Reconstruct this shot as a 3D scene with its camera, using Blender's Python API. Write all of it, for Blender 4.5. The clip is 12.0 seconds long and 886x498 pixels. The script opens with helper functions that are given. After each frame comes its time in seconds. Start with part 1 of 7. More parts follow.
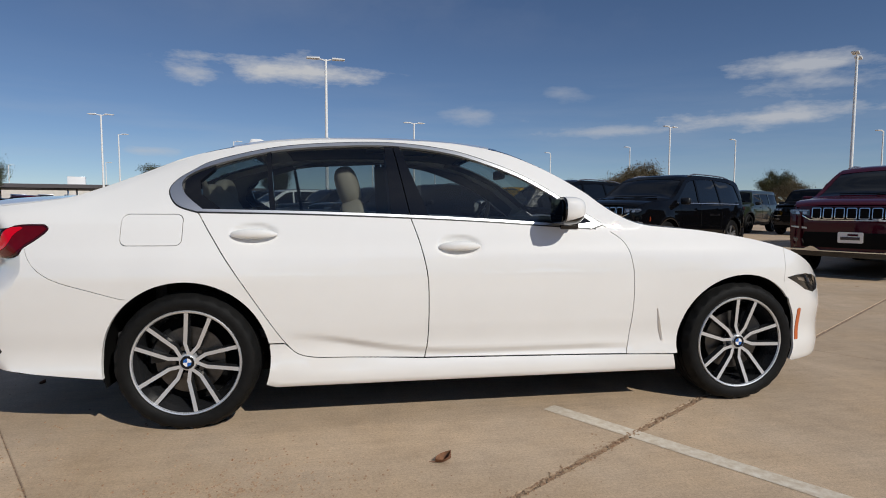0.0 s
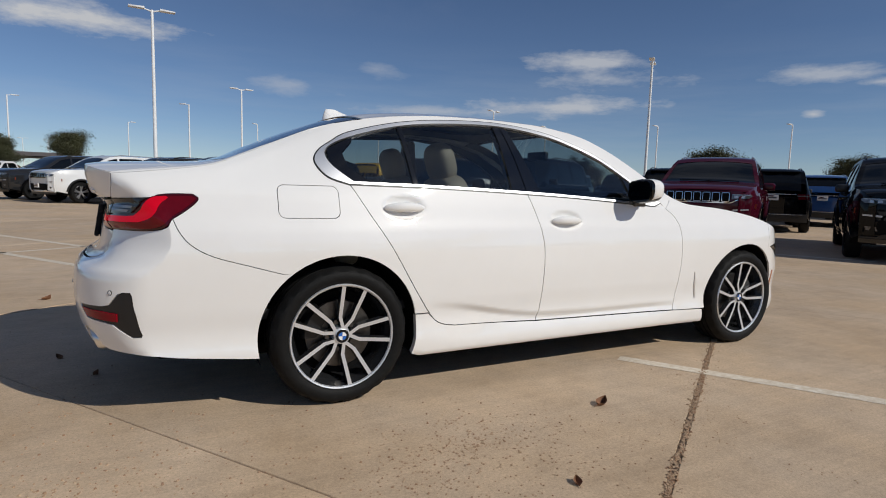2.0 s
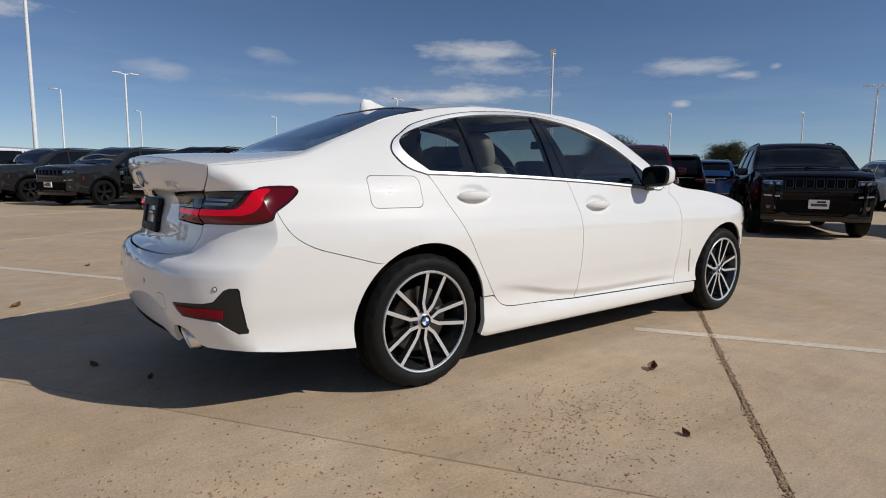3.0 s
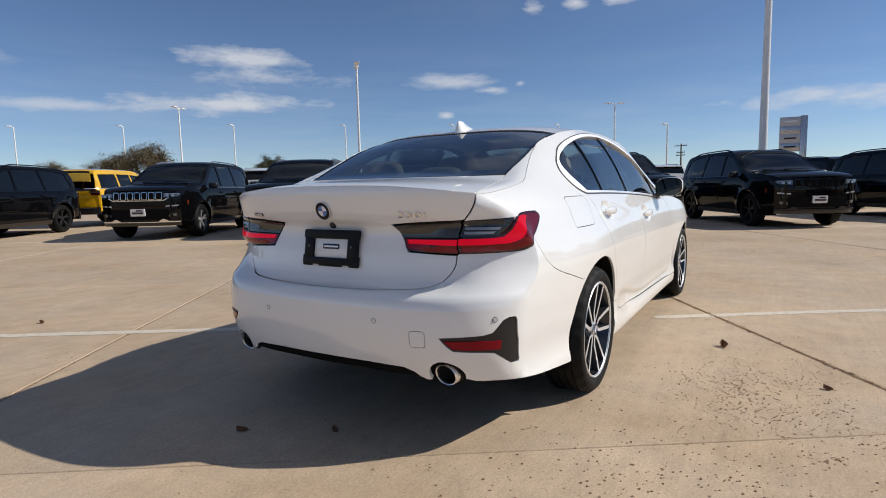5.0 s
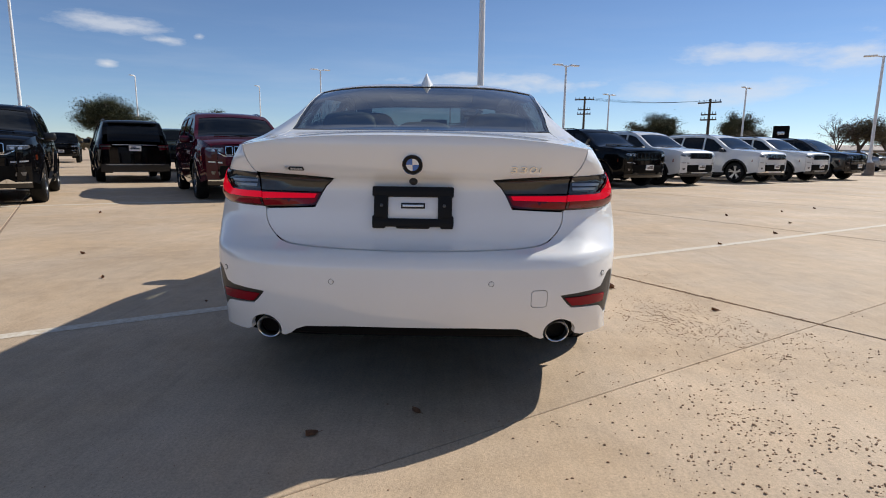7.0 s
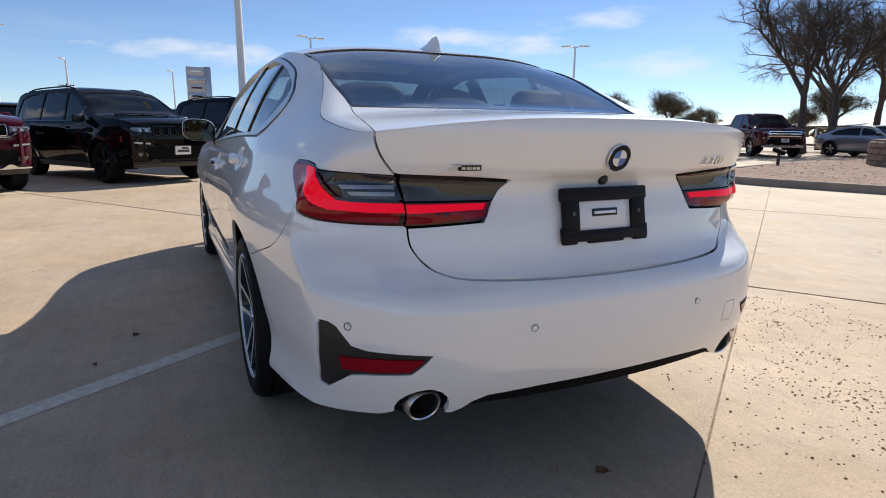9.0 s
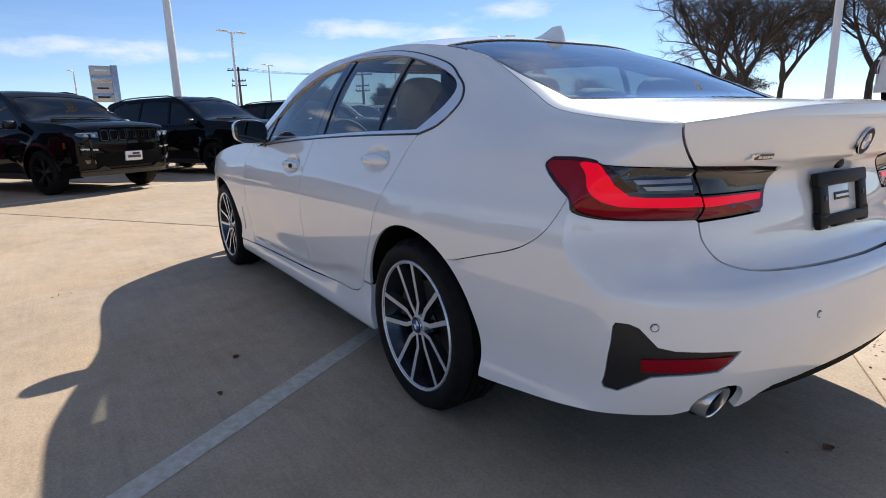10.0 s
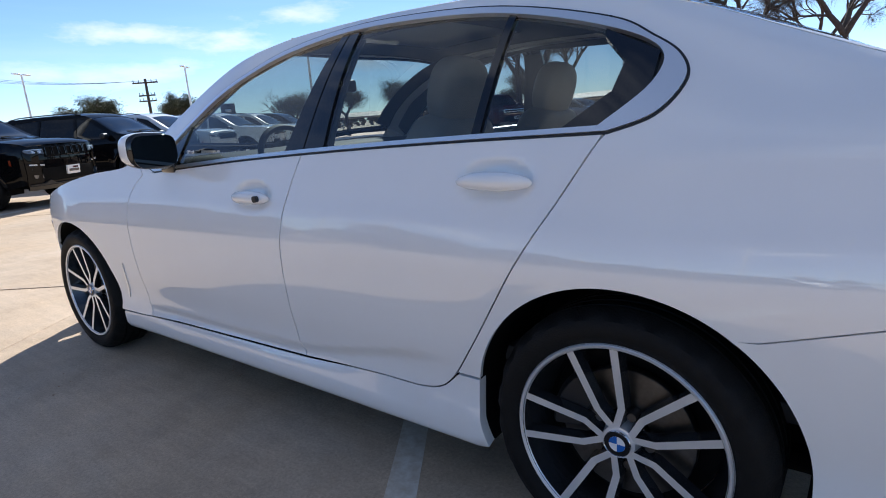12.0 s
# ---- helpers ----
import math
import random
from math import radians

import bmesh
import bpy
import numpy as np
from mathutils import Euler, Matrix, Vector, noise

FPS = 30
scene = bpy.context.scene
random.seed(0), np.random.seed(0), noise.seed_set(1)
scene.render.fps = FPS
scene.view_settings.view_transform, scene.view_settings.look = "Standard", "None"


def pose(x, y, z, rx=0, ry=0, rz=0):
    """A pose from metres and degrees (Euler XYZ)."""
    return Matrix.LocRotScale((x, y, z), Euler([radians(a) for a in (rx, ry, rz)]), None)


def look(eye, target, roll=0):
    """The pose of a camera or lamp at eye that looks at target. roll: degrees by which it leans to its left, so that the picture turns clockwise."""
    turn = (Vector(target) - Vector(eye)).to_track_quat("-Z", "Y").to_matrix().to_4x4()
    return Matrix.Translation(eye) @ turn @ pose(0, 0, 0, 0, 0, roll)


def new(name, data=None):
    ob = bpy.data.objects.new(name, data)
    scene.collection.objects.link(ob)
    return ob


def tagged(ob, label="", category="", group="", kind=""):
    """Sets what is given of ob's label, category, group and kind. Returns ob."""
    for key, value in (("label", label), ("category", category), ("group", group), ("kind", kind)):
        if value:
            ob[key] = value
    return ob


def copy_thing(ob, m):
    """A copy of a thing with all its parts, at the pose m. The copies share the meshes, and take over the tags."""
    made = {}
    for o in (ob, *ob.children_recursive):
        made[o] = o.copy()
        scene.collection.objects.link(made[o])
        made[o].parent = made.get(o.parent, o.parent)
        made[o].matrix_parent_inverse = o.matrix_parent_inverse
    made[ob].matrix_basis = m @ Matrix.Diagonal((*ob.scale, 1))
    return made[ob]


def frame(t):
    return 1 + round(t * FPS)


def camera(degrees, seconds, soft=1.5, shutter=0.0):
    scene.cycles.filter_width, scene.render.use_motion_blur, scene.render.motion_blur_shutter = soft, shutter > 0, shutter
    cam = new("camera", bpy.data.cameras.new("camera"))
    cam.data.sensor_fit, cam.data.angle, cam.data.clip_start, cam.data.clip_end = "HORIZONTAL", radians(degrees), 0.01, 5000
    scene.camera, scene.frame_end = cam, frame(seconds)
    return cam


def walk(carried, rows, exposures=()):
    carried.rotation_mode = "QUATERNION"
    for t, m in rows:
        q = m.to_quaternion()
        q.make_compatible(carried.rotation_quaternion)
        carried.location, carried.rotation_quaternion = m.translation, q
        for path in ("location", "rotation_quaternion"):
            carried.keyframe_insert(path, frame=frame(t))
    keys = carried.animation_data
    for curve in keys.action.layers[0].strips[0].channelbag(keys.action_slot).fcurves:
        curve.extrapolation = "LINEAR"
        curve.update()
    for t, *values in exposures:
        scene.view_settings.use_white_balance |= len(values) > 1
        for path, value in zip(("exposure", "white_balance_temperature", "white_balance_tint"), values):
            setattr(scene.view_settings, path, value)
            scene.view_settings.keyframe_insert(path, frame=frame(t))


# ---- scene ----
cam = camera(75.8, 12.0, soft=1.0)
PATH = [
    (0, (0.766, -3.654, 1.05), (1.081, -1.685, 0.903), 0.2),
    (0.5, (0.423, -3.609, 1.036), (0.882, -1.668, 0.881), 0.7),
    (1, (0.033, -3.566, 1.036), (0.642, -1.668, 0.867), 1.3),
    (1.5, (-0.375, -3.55, 1.028), (0.386, -1.711, 0.834), 1.7),
    (2, (-0.789, -3.385, 1.029), (0.129, -1.622, 0.808), 1.7),
    (2.5, (-1.205, -3.251, 1.044), (-0.134, -1.579, 0.803), 1.4),
    (3, (-1.567, -3.044, 1.012), (-0.355, -1.473, 0.759), 0.8),
    (3.5, (-1.938, -2.729, 1.03), (-0.603, -1.26, 0.778), 0.1),
    (3.7, (-2.077, -2.613, 1.044), (-0.7, -1.185, 0.794), -0.1),
    (5.3, (-2.978, -1.448, 1.078), (-1.2, -0.559, 0.857), -1.4),
    (5.5, (-3.017, -1.278, 1.068), (-1.195, -0.483, 0.844), -1.5),
    (6, (-3.143, -0.845, 1.069), (-1.236, -0.297, 0.816), -1.1),
    (6.5, (-3.261, -0.49, 1.048), (-1.304, -0.2, 0.753), -0.2),
    (7, (-3.177, -0.138, 1.031), (-1.206, -0.119, 0.691), 0.8),
    (7.2, (-3.126, -0.014, 1.017), (-1.16, -0.104, 0.661), 1.3),
    (8.8, (-2.371, 0.988, 1.039), (-0.589, 0.175, 0.635), 1.0),
    (9, (-2.28, 1.14, 1.052), (-0.518, 0.288, 0.641), 0.6),
    (9.5, (-2.023, 1.535, 1.062), (-0.325, 0.57, 0.632), -0.4),
    (10, (-1.749, 1.905, 1.064), (-0.118, 0.833, 0.626), -1.5),
    (10.5, (-1.484, 2.172, 1.116), (0.059, 0.982, 0.667), -2.9),
    (11, (-1.148, 2.256, 1.097), (0.297, 0.946, 0.655), -4.0),
    (11.5, (-0.759, 2.217, 1.088), (0.576, 0.796, 0.64), -4.6),
    (12, (-0.427, 2.027, 1.083), (0.769, 0.49, 0.627), -4.3),
]
walk(cam, [(t, look(eye, target, roll)) for t, eye, target, roll in PATH],
     exposures=[(0.0, -0.24, 6500, 10), (2.5, -0.20, 6500, 10), (3.7, -0.03, 6500, 10), (5.5, 0.28, 6500, 10), (7.0, 0.38, 6500, 10), (9.0, 0.64, 6500, 10), (10.5, 0.86, 6470, 10), (11.3, 0.95, 6380, 10), (12.0, 1.02, 6120, 10)])

from mathutils import geometry

# ---- world, sun, exposure ----
SUN = Vector((0.72, -1.08, 1.0)).normalized()
FILL_VEIL = 0.68
world = bpy.data.worlds.new("sky")
scene.world = world
world.use_nodes = True
wn, wl = world.node_tree.nodes, world.node_tree.links
sky = wn.new("ShaderNodeTexSky")
sky.sky_type, sky.sun_disc = "NISHITA", False
sky.sun_elevation, sky.sun_rotation = math.asin(SUN.z), math.atan2(SUN.x, SUN.y)
sky.altitude, sky.air_density, sky.dust_density, sky.ozone_density = 0, 0.72, 0.0, 3.0


def wnode(kind, **inputs):
    n = wn.new("ShaderNode" + kind)
    for k, v in inputs.items():
        n.inputs[k].default_value = v
    return n


def wmath(op, a, b):
    n = wn.new("ShaderNodeMath")
    n.operation = op
    for k, v in ((0, a), (1, b)):
        if isinstance(v, (int, float)):
            n.inputs[k].default_value = v
        else:
            wl.new(v, n.inputs[k])
    return n.outputs[0]


# high cloud: ragged streaks and small puffs, each by azimuth, elevation, half width and half height in degrees, and thickness
CLOUDS = [(104.2, 12.0, 2.6, 1.0, 0.85), (94.1, 12.6, 5.6, 1.1, 1.0), (49.8, 11.9, 5.2, 0.8, 0.75), (47.2, 10.3, 4.4, 0.9, 0.6), (51.2, 7.9, 7.0, 0.9, 0.8), (65.8, 7.2, 4.2, 0.55, 0.55),
          (77.7, 9.0, 3.0, 0.9, 0.4), (108.4, 4.9, 2.4, 0.4, 0.5), (69.6, 10.9, 2.2, 0.8, 0.3), (29.3, 9.8, 4.0, 0.7, 0.6), (26.0, 9.1, 2.0, 0.4, 0.7), (30.3, 6.8, 0.7, 0.3, 0.8),
          (23.0, 9.6, 0.6, 0.32, 0.8), (21.9, 16.2, 1.1, 0.5, 0.9), (17.8, 16.4, 1.2, 0.4, 0.8), (14.1, 16.5, 1.5, 0.7, 0.9), (-4.8, 6.4, 7.2, 0.75, 0.7), (-26.0, 8.5, 5.4, 0.8, 0.65),
          (-26.0, 5.5, 7.5, 1.1, 0.5), (-35.0, 7.5, 4.0, 1.1, 0.7), (-39.2, 10.0, 3.8, 0.9, 0.6), (-46.0, 5.7, 6.0, 1.1, 0.6)]
coord = wnode("TexCoord")
axes = wnode("SeparateXYZ")
wl.new(coord.outputs["Generated"], axes.inputs[0])
rise = wmath("MAXIMUM", axes.outputs["Z"], 0.0)
azim = wmath("MULTIPLY", wmath("ARCTAN2", axes.outputs["Y"], axes.outputs["X"]), 57.29578)
elev = wmath("MULTIPLY", wmath("ARCSINE", axes.outputs["Z"], 0.0), 57.29578)


def wnoise(scale, detail, rough, stretch):
    mp = wnode("Mapping")
    mp.inputs["Scale"].default_value = stretch
    wl.new(coord.outputs["Generated"], mp.inputs["Vector"])
    t = wnode("TexNoise", Scale=scale, Detail=detail, Roughness=rough)
    wl.new(mp.outputs[0], t.inputs["Vector"])
    return t.outputs["Fac"]


def wrange(v, lo, hi, a=0.0, b=1.0):
    m = wnode("MapRange", **{"From Min": lo, "From Max": hi, "To Min": a, "To Max": b})
    wl.new(v, m.inputs["Value"])
    return m.outputs[0]


ragged = wmath("MULTIPLY", wmath("SUBTRACT", wnoise(9.0, 8.0, 0.62, (1, 1, 3.2)), 0.5), 4.2)
sheets = 0.0
for az, el, wide, tall, thick in CLOUDS:
    dx = wmath("DIVIDE", wmath("SUBTRACT", azim, az), wide)
    dy = wmath("DIVIDE", wmath("SUBTRACT", elev, el), tall)
    far = wmath("SQRT", wmath("ADD", wmath("MULTIPLY", dx, dx), wmath("MULTIPLY", dy, dy)), 0.0)
    body_of = wrange(wmath("ADD", far, ragged), 1.25, 0.05, 0.0, thick)
    sheets = wmath("MAXIMUM", sheets, body_of)
# thin veil of cirrus thickening overhead, mostly unseen, added as fill for the shade
fill_veil = wmath("MULTIPLY", wrange(wnoise(2.1, 7.0, 0.6, (1, 1, 2.0)), 0.45, 0.80), wrange(rise, 0.24, 0.60, 0.0, FILL_VEIL))
haze = wmath("MULTIPLY", wrange(wnoise(3.0, 6.0, 0.6, (1, 1, 9.0)), 0.42, 0.75), wmath("MULTIPLY", wrange(rise, 0.02, 0.07), wrange(rise, 0.12, 0.24, 0.14, 0.0)))
amount = wmath("MAXIMUM", wmath("MAXIMUM", sheets, fill_veil), haze)
tint = wn.new("ShaderNodeMix")
tint.data_type, tint.blend_type = "RGBA", "MULTIPLY"
tint.inputs["Factor"].default_value = 1.0
tint.inputs["B"].default_value = (0.92, 0.96, 1.035, 1)
wl.new(sky.outputs["Color"], tint.inputs["A"])
cloud = wn.new("ShaderNodeMix")
cloud.data_type = "RGBA"
cloud.inputs["B"].default_value = (7.6, 7.8, 8.2, 1)
wl.new(amount, cloud.inputs["Factor"])
wl.new(tint.outputs["Result"], cloud.inputs["A"])
wl.new(cloud.outputs["Result"], wn["Background"].inputs["Color"])
wn["Background"].inputs["Strength"].default_value = 0.076
sun = new("sun", bpy.data.lights.new("sun", "SUN"))
sun.data.energy, sun.data.angle, sun.data.color = 3.6, radians(0.53), (1.0, 0.962, 0.885)
sun.matrix_world = look(SUN * 50, (0, 0, 0))

# ---- materials ----


def material(name, color, rough=0.5, metal=0.0, spots=0.0, scale=8.0, bump=0.0, bump_scale=60.0, coat=0.0, second=None, spec=0.5, mix_scale=None):
    """A surface with variation at two scales and a fine relief, sized in metres."""
    m = bpy.data.materials.new(name)
    m.use_nodes = True
    n, l = m.node_tree.nodes, m.node_tree.links
    b = n["Principled BSDF"]
    b.inputs["Base Color"].default_value = (*color, 1)
    b.inputs["Roughness"].default_value, b.inputs["Metallic"].default_value = rough, metal
    b.inputs["Coat Weight"].default_value, b.inputs["Coat Roughness"].default_value = coat, 0.02
    b.inputs["Specular IOR Level"].default_value = spec
    tc = n.new("ShaderNodeTexCoord")
    if spots or second:
        a = n.new("ShaderNodeTexNoise")
        a.inputs["Scale"].default_value, a.inputs["Detail"].default_value, a.inputs["Roughness"].default_value = mix_scale or scale, 6, 0.65
        l.new(tc.outputs["Object"], a.inputs["Vector"])
        r = n.new("ShaderNodeMapRange")
        r.inputs["From Min"].default_value, r.inputs["From Max"].default_value = 0.33, 0.67
        l.new(a.outputs["Fac"], r.inputs["Value"])
        mx = n.new("ShaderNodeMix")
        mx.data_type = "RGBA"
        lo = second or tuple(c * (1 - spots) for c in color)
        hi = color if second else tuple(min(1, c * (1 + spots)) for c in color)
        mx.inputs["A"].default_value, mx.inputs["B"].default_value = (*lo, 1), (*hi, 1)
        l.new(r.outputs["Result"], mx.inputs["Factor"])
        l.new(mx.outputs["Result"], b.inputs["Base Color"])
    if bump:
        c = n.new("ShaderNodeTexNoise")
        c.inputs["Scale"].default_value, c.inputs["Detail"].default_value = bump_scale, 5
        l.new(tc.outputs["Object"], c.inputs["Vector"])
        bp = n.new("ShaderNodeBump")
        bp.inputs["Strength"].default_value, bp.inputs["Distance"].default_value = bump, 0.01
        l.new(c.outputs["Fac"], bp.inputs["Height"])
        l.new(bp.outputs["Normal"], b.inputs["Normal"])
    return m


def glass(name, tint, gloss=1.0, share=0.075, power=4.6):
    """A thin tinted pane: it lets tinted light through and mirrors by its Fresnel share."""
    m = bpy.data.materials.new(name)
    m.use_nodes = True
    n, l = m.node_tree.nodes, m.node_tree.links
    n.remove(n["Principled BSDF"])
    t, g, f, x = (n.new("ShaderNode" + k) for k in ("BsdfTransparent", "BsdfGlossy", "LayerWeight", "MixShader"))
    t.inputs["Color"].default_value = (*tint, 1)
    g.inputs["Color"].default_value, g.inputs["Roughness"].default_value = (gloss, gloss, gloss, 1), 0.0
    f.inputs["Blend"].default_value = 0.5
    p, q = n.new("ShaderNodeMath"), n.new("ShaderNodeMath")
    p.operation, q.operation = "POWER", "MULTIPLY_ADD"
    p.inputs[1].default_value, q.inputs[1].default_value, q.inputs[2].default_value = power, 0.92, share
    l.new(f.outputs["Facing"], p.inputs[0]), l.new(p.outputs[0], q.inputs[0])
    l.new(q.outputs[0], x.inputs[0]), l.new(t.outputs[0], x.inputs[1]), l.new(g.outputs[0], x.inputs[2])
    l.new(x.outputs[0], n["Material Output"].inputs["Surface"])
    return m


PAINT = material("white_paint", (0.86, 0.852, 0.832), rough=0.4, coat=1.0, spots=0.012, scale=3.0, spec=0.15)
PAINT.node_tree.nodes["Principled BSDF"].inputs["Coat IOR"].default_value = 1.85
BLACK = material("satin_black_plastic", (0.012, 0.012, 0.013), rough=0.42, bump=0.05, bump_scale=900)
DARK = material("matt_black", (0.006, 0.006, 0.006), rough=0.8, spec=0.1)
FRAME_BLACK = material("matt_black_frame", (0.008, 0.008, 0.009), rough=0.5, spec=0.2, bump=0.05, bump_scale=900)
PIANO = material("gloss_black", (0.006, 0.006, 0.007), rough=0.05, coat=0.5)
SATIN = material("satin_aluminium", (0.84, 0.85, 0.86), rough=0.42, metal=1.0)
TIP_CHROME = material("exhaust_chrome", (0.82, 0.81, 0.80), rough=0.28, metal=1.0)
CHROME = material("chrome", (0.78, 0.79, 0.80), rough=0.06, metal=1.0)
RED_LENS = material("red_lens", (0.075, 0.0012, 0.004), rough=0.10, coat=0.25, spec=0.25, spots=0.12, scale=40)
RED_LENS.node_tree.nodes["Principled BSDF"].inputs["Emission Color"].default_value = (1.0, 0.004, 0.028, 1)
RED_LENS.node_tree.nodes["Principled BSDF"].inputs["Emission Strength"].default_value = 0.035
DEEP_RED = material("deep_red_lens", (0.045, 0.002, 0.005), rough=0.10, coat=0.6, spec=0.3)
REFLECTOR = material("red_reflector", (0.26, 0.003, 0.012), rough=0.18, coat=0.12, spec=0.15)
SMOKE = material("smoked_lens", (0.020, 0.019, 0.019), rough=0.08, coat=0.4, spots=0.2, scale=30)
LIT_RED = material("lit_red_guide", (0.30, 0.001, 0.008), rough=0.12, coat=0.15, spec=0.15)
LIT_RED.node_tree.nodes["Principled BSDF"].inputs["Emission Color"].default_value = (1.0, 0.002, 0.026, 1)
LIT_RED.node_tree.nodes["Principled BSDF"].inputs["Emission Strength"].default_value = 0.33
BROWN = material("smoked_brown_lens", (0.045, 0.039, 0.029), rough=0.10, coat=0.4, spots=0.12, scale=30)
BAR = material("lamp_reflector", (0.30, 0.31, 0.33), rough=0.3, metal=0.6)
AMBER = material("amber_lens", (0.55, 0.10, 0.01), rough=0.15, coat=1.0)
TYRE = material("tyre_rubber", (0.007, 0.007, 0.007), rough=0.62, spec=0.18, spots=0.25, scale=30, bump=0.25, bump_scale=220)
RIM_DARK = material("dark_grey_rim_paint", (0.055, 0.057, 0.062), rough=0.25, metal=0.7, coat=0.5)
RIM_FACE = material("machined_aluminium", (0.80, 0.82, 0.85), rough=0.38, metal=0.75, bump=0.02, bump_scale=800)
STEEL = material("brake_steel", (0.13, 0.125, 0.12), rough=0.38, metal=1.0, spots=0.2, scale=30)
CREAM = material("cream_leather", (0.52, 0.45, 0.36), rough=0.55, spots=0.06, scale=20, bump=0.12, bump_scale=300)
LINING = material("grey_headlining", (0.13, 0.13, 0.13), rough=0.95, bump=0.1, bump_scale=500)
MIRROR = material("mirror_glass", (0.05, 0.056, 0.056), rough=0.02, metal=1.0)
CABIN = material("dark_cabin_trim", (0.03, 0.03, 0.032), rough=0.7, bump=0.1, bump_scale=300)
BLUE = material("blue_enamel", (0.01, 0.12, 0.45), rough=0.15, coat=1.0)
WHITE = material("white_enamel", (0.8, 0.8, 0.8), rough=0.2, coat=0.6)
SIDE_GLASS = glass("tinted_side_glass", (0.52, 0.56, 0.56))
REAR_GLASS = glass("tinted_rear_glass", (0.31, 0.36, 0.37), share=0.10, power=3.3)
SCREEN_GLASS = glass("windscreen_glass", (0.60, 0.66, 0.64))

# ---- building helpers ----


def link(name, me, mat, parent, label=""):
    ob = new(name, me)
    me.materials.append(mat)
    ob.parent = parent
    if label:
        ob["label"] = label
    return ob


def part(name, bm, mat, parent, label="", smooth=True):
    me = bpy.data.meshes.new(name)
    bmesh.ops.recalc_face_normals(bm, faces=bm.faces)
    bm.to_mesh(me)
    bm.free()
    if smooth:
        for p in me.polygons:
            p.use_smooth = True
        me.set_sharp_from_angle(angle=radians(38))
    return link(name, me, mat, parent, label)


def thing(name, label, category, m=None, group="", kind=""):
    ob = tagged(new(name), label, category, group, kind)
    if m is not None:
        ob.matrix_basis = m
    return ob


def box(bm, size, at, bevel=0.0, segments=2, rot=None):
    r = bmesh.ops.create_cube(bm, size=1.0)
    vs = r["verts"]
    bmesh.ops.scale(bm, vec=size, verts=vs)
    if bevel:
        es = list({e for v in vs for e in v.link_edges})
        o = bmesh.ops.bevel(bm, geom=es, offset=bevel, segments=segments, affect="EDGES", profile=0.5)
        vs = list({v for f in o["faces"] for v in f.verts} | {v for v in vs if v.is_valid})
    if rot is not None:
        bmesh.ops.rotate(bm, cent=(0, 0, 0), matrix=rot, verts=vs)
    bmesh.ops.translate(bm, vec=at, verts=vs)
    return vs


def boxed(size, at, bevel=0.0, segments=2, rot=None):
    bm = bmesh.new()
    box(bm, size, at, bevel, segments, rot)
    return bm


def rod(bm, a, b, r0, r1=None, n=10, caps=True):
    """A round bar from a to b that may taper."""
    a, b = Vector(a), Vector(b)
    r1 = r0 if r1 is None else r1
    q = (b - a).to_track_quat("Z", "Y").to_matrix()
    rings = []
    for p, r in ((a, r0), (b, r1)):
        rings.append([bm.verts.new(p + q @ Vector((r * math.cos(k * 2 * math.pi / n), r * math.sin(k * 2 * math.pi / n), 0))) for k in range(n)])
    for k in range(n):
        bm.faces.new((rings[0][k], rings[0][(k + 1) % n], rings[1][(k + 1) % n], rings[1][k]))
    if caps:
        bm.faces.new(rings[0][::-1]), bm.faces.new(rings[1])
    return bm


def lathe(profile, n=64, bm=None, turn=0.0):
    """A body of revolution about the y axis: profile of (radius, y)."""
    bm = bm or bmesh.new()
    rings = []
    for r, y in profile:
        rings.append([bm.verts.new((r * math.cos(turn + 2 * math.pi * k / n), y, r * math.sin(turn + 2 * math.pi * k / n))) for k in range(n)])
    for a, b in zip(rings, rings[1:]):
        for k in range(n):
            bm.faces.new((a[k], a[(k + 1) % n], b[(k + 1) % n], b[k]))
    return bm


def fill_ring(bm, pts):
    return bm.faces.new([bm.verts.new(p) for p in pts])


def chain(*pts, n=6):
    """A smooth open line through the points."""
    p = [Vector(q) for q in pts]
    out = []
    for i in range(len(p) - 1):
        a, b, c, d = p[max(i - 1, 0)], p[i], p[i + 1], p[min(i + 2, len(p) - 1)]
        for k in range(n):
            t = k / n
            out.append(tuple(0.5 * ((2 * b) + (c - a) * t + (2 * a - 5 * b + 4 * c - d) * t * t + (3 * b - a - 3 * c + d) * t ** 3)))
    return out + [tuple(p[-1])]


def arc(cx, cz, r, a0, a1, n=24):
    return [(cx + r * math.cos(radians(a0 + (a1 - a0) * k / n)), cz + r * math.sin(radians(a0 + (a1 - a0) * k / n))) for k in range(n + 1)]


def round_rect(x0, z0, x1, z1, r, n=5):
    return (arc(x1 - r, z1 - r, r, 0, 90, n) + arc(x0 + r, z1 - r, r, 90, 180, n) + arc(x0 + r, z0 + r, r, 180, 270, n) + arc(x1 - r, z0 + r, r, 270, 360, n))


def loop_even(pts, step):
    """A closed line cut into even pieces, its corners kept."""
    out = []
    for a, b in zip(pts, pts[1:] + pts[:1]):
        d = math.hypot(b[0] - a[0], b[1] - a[1])
        if d < 1e-5:
            continue
        k = max(1, round(d / step))
        out += [(a[0] + (b[0] - a[0]) * i / k, a[1] + (b[1] - a[1]) * i / k) for i in range(k)]
    return out


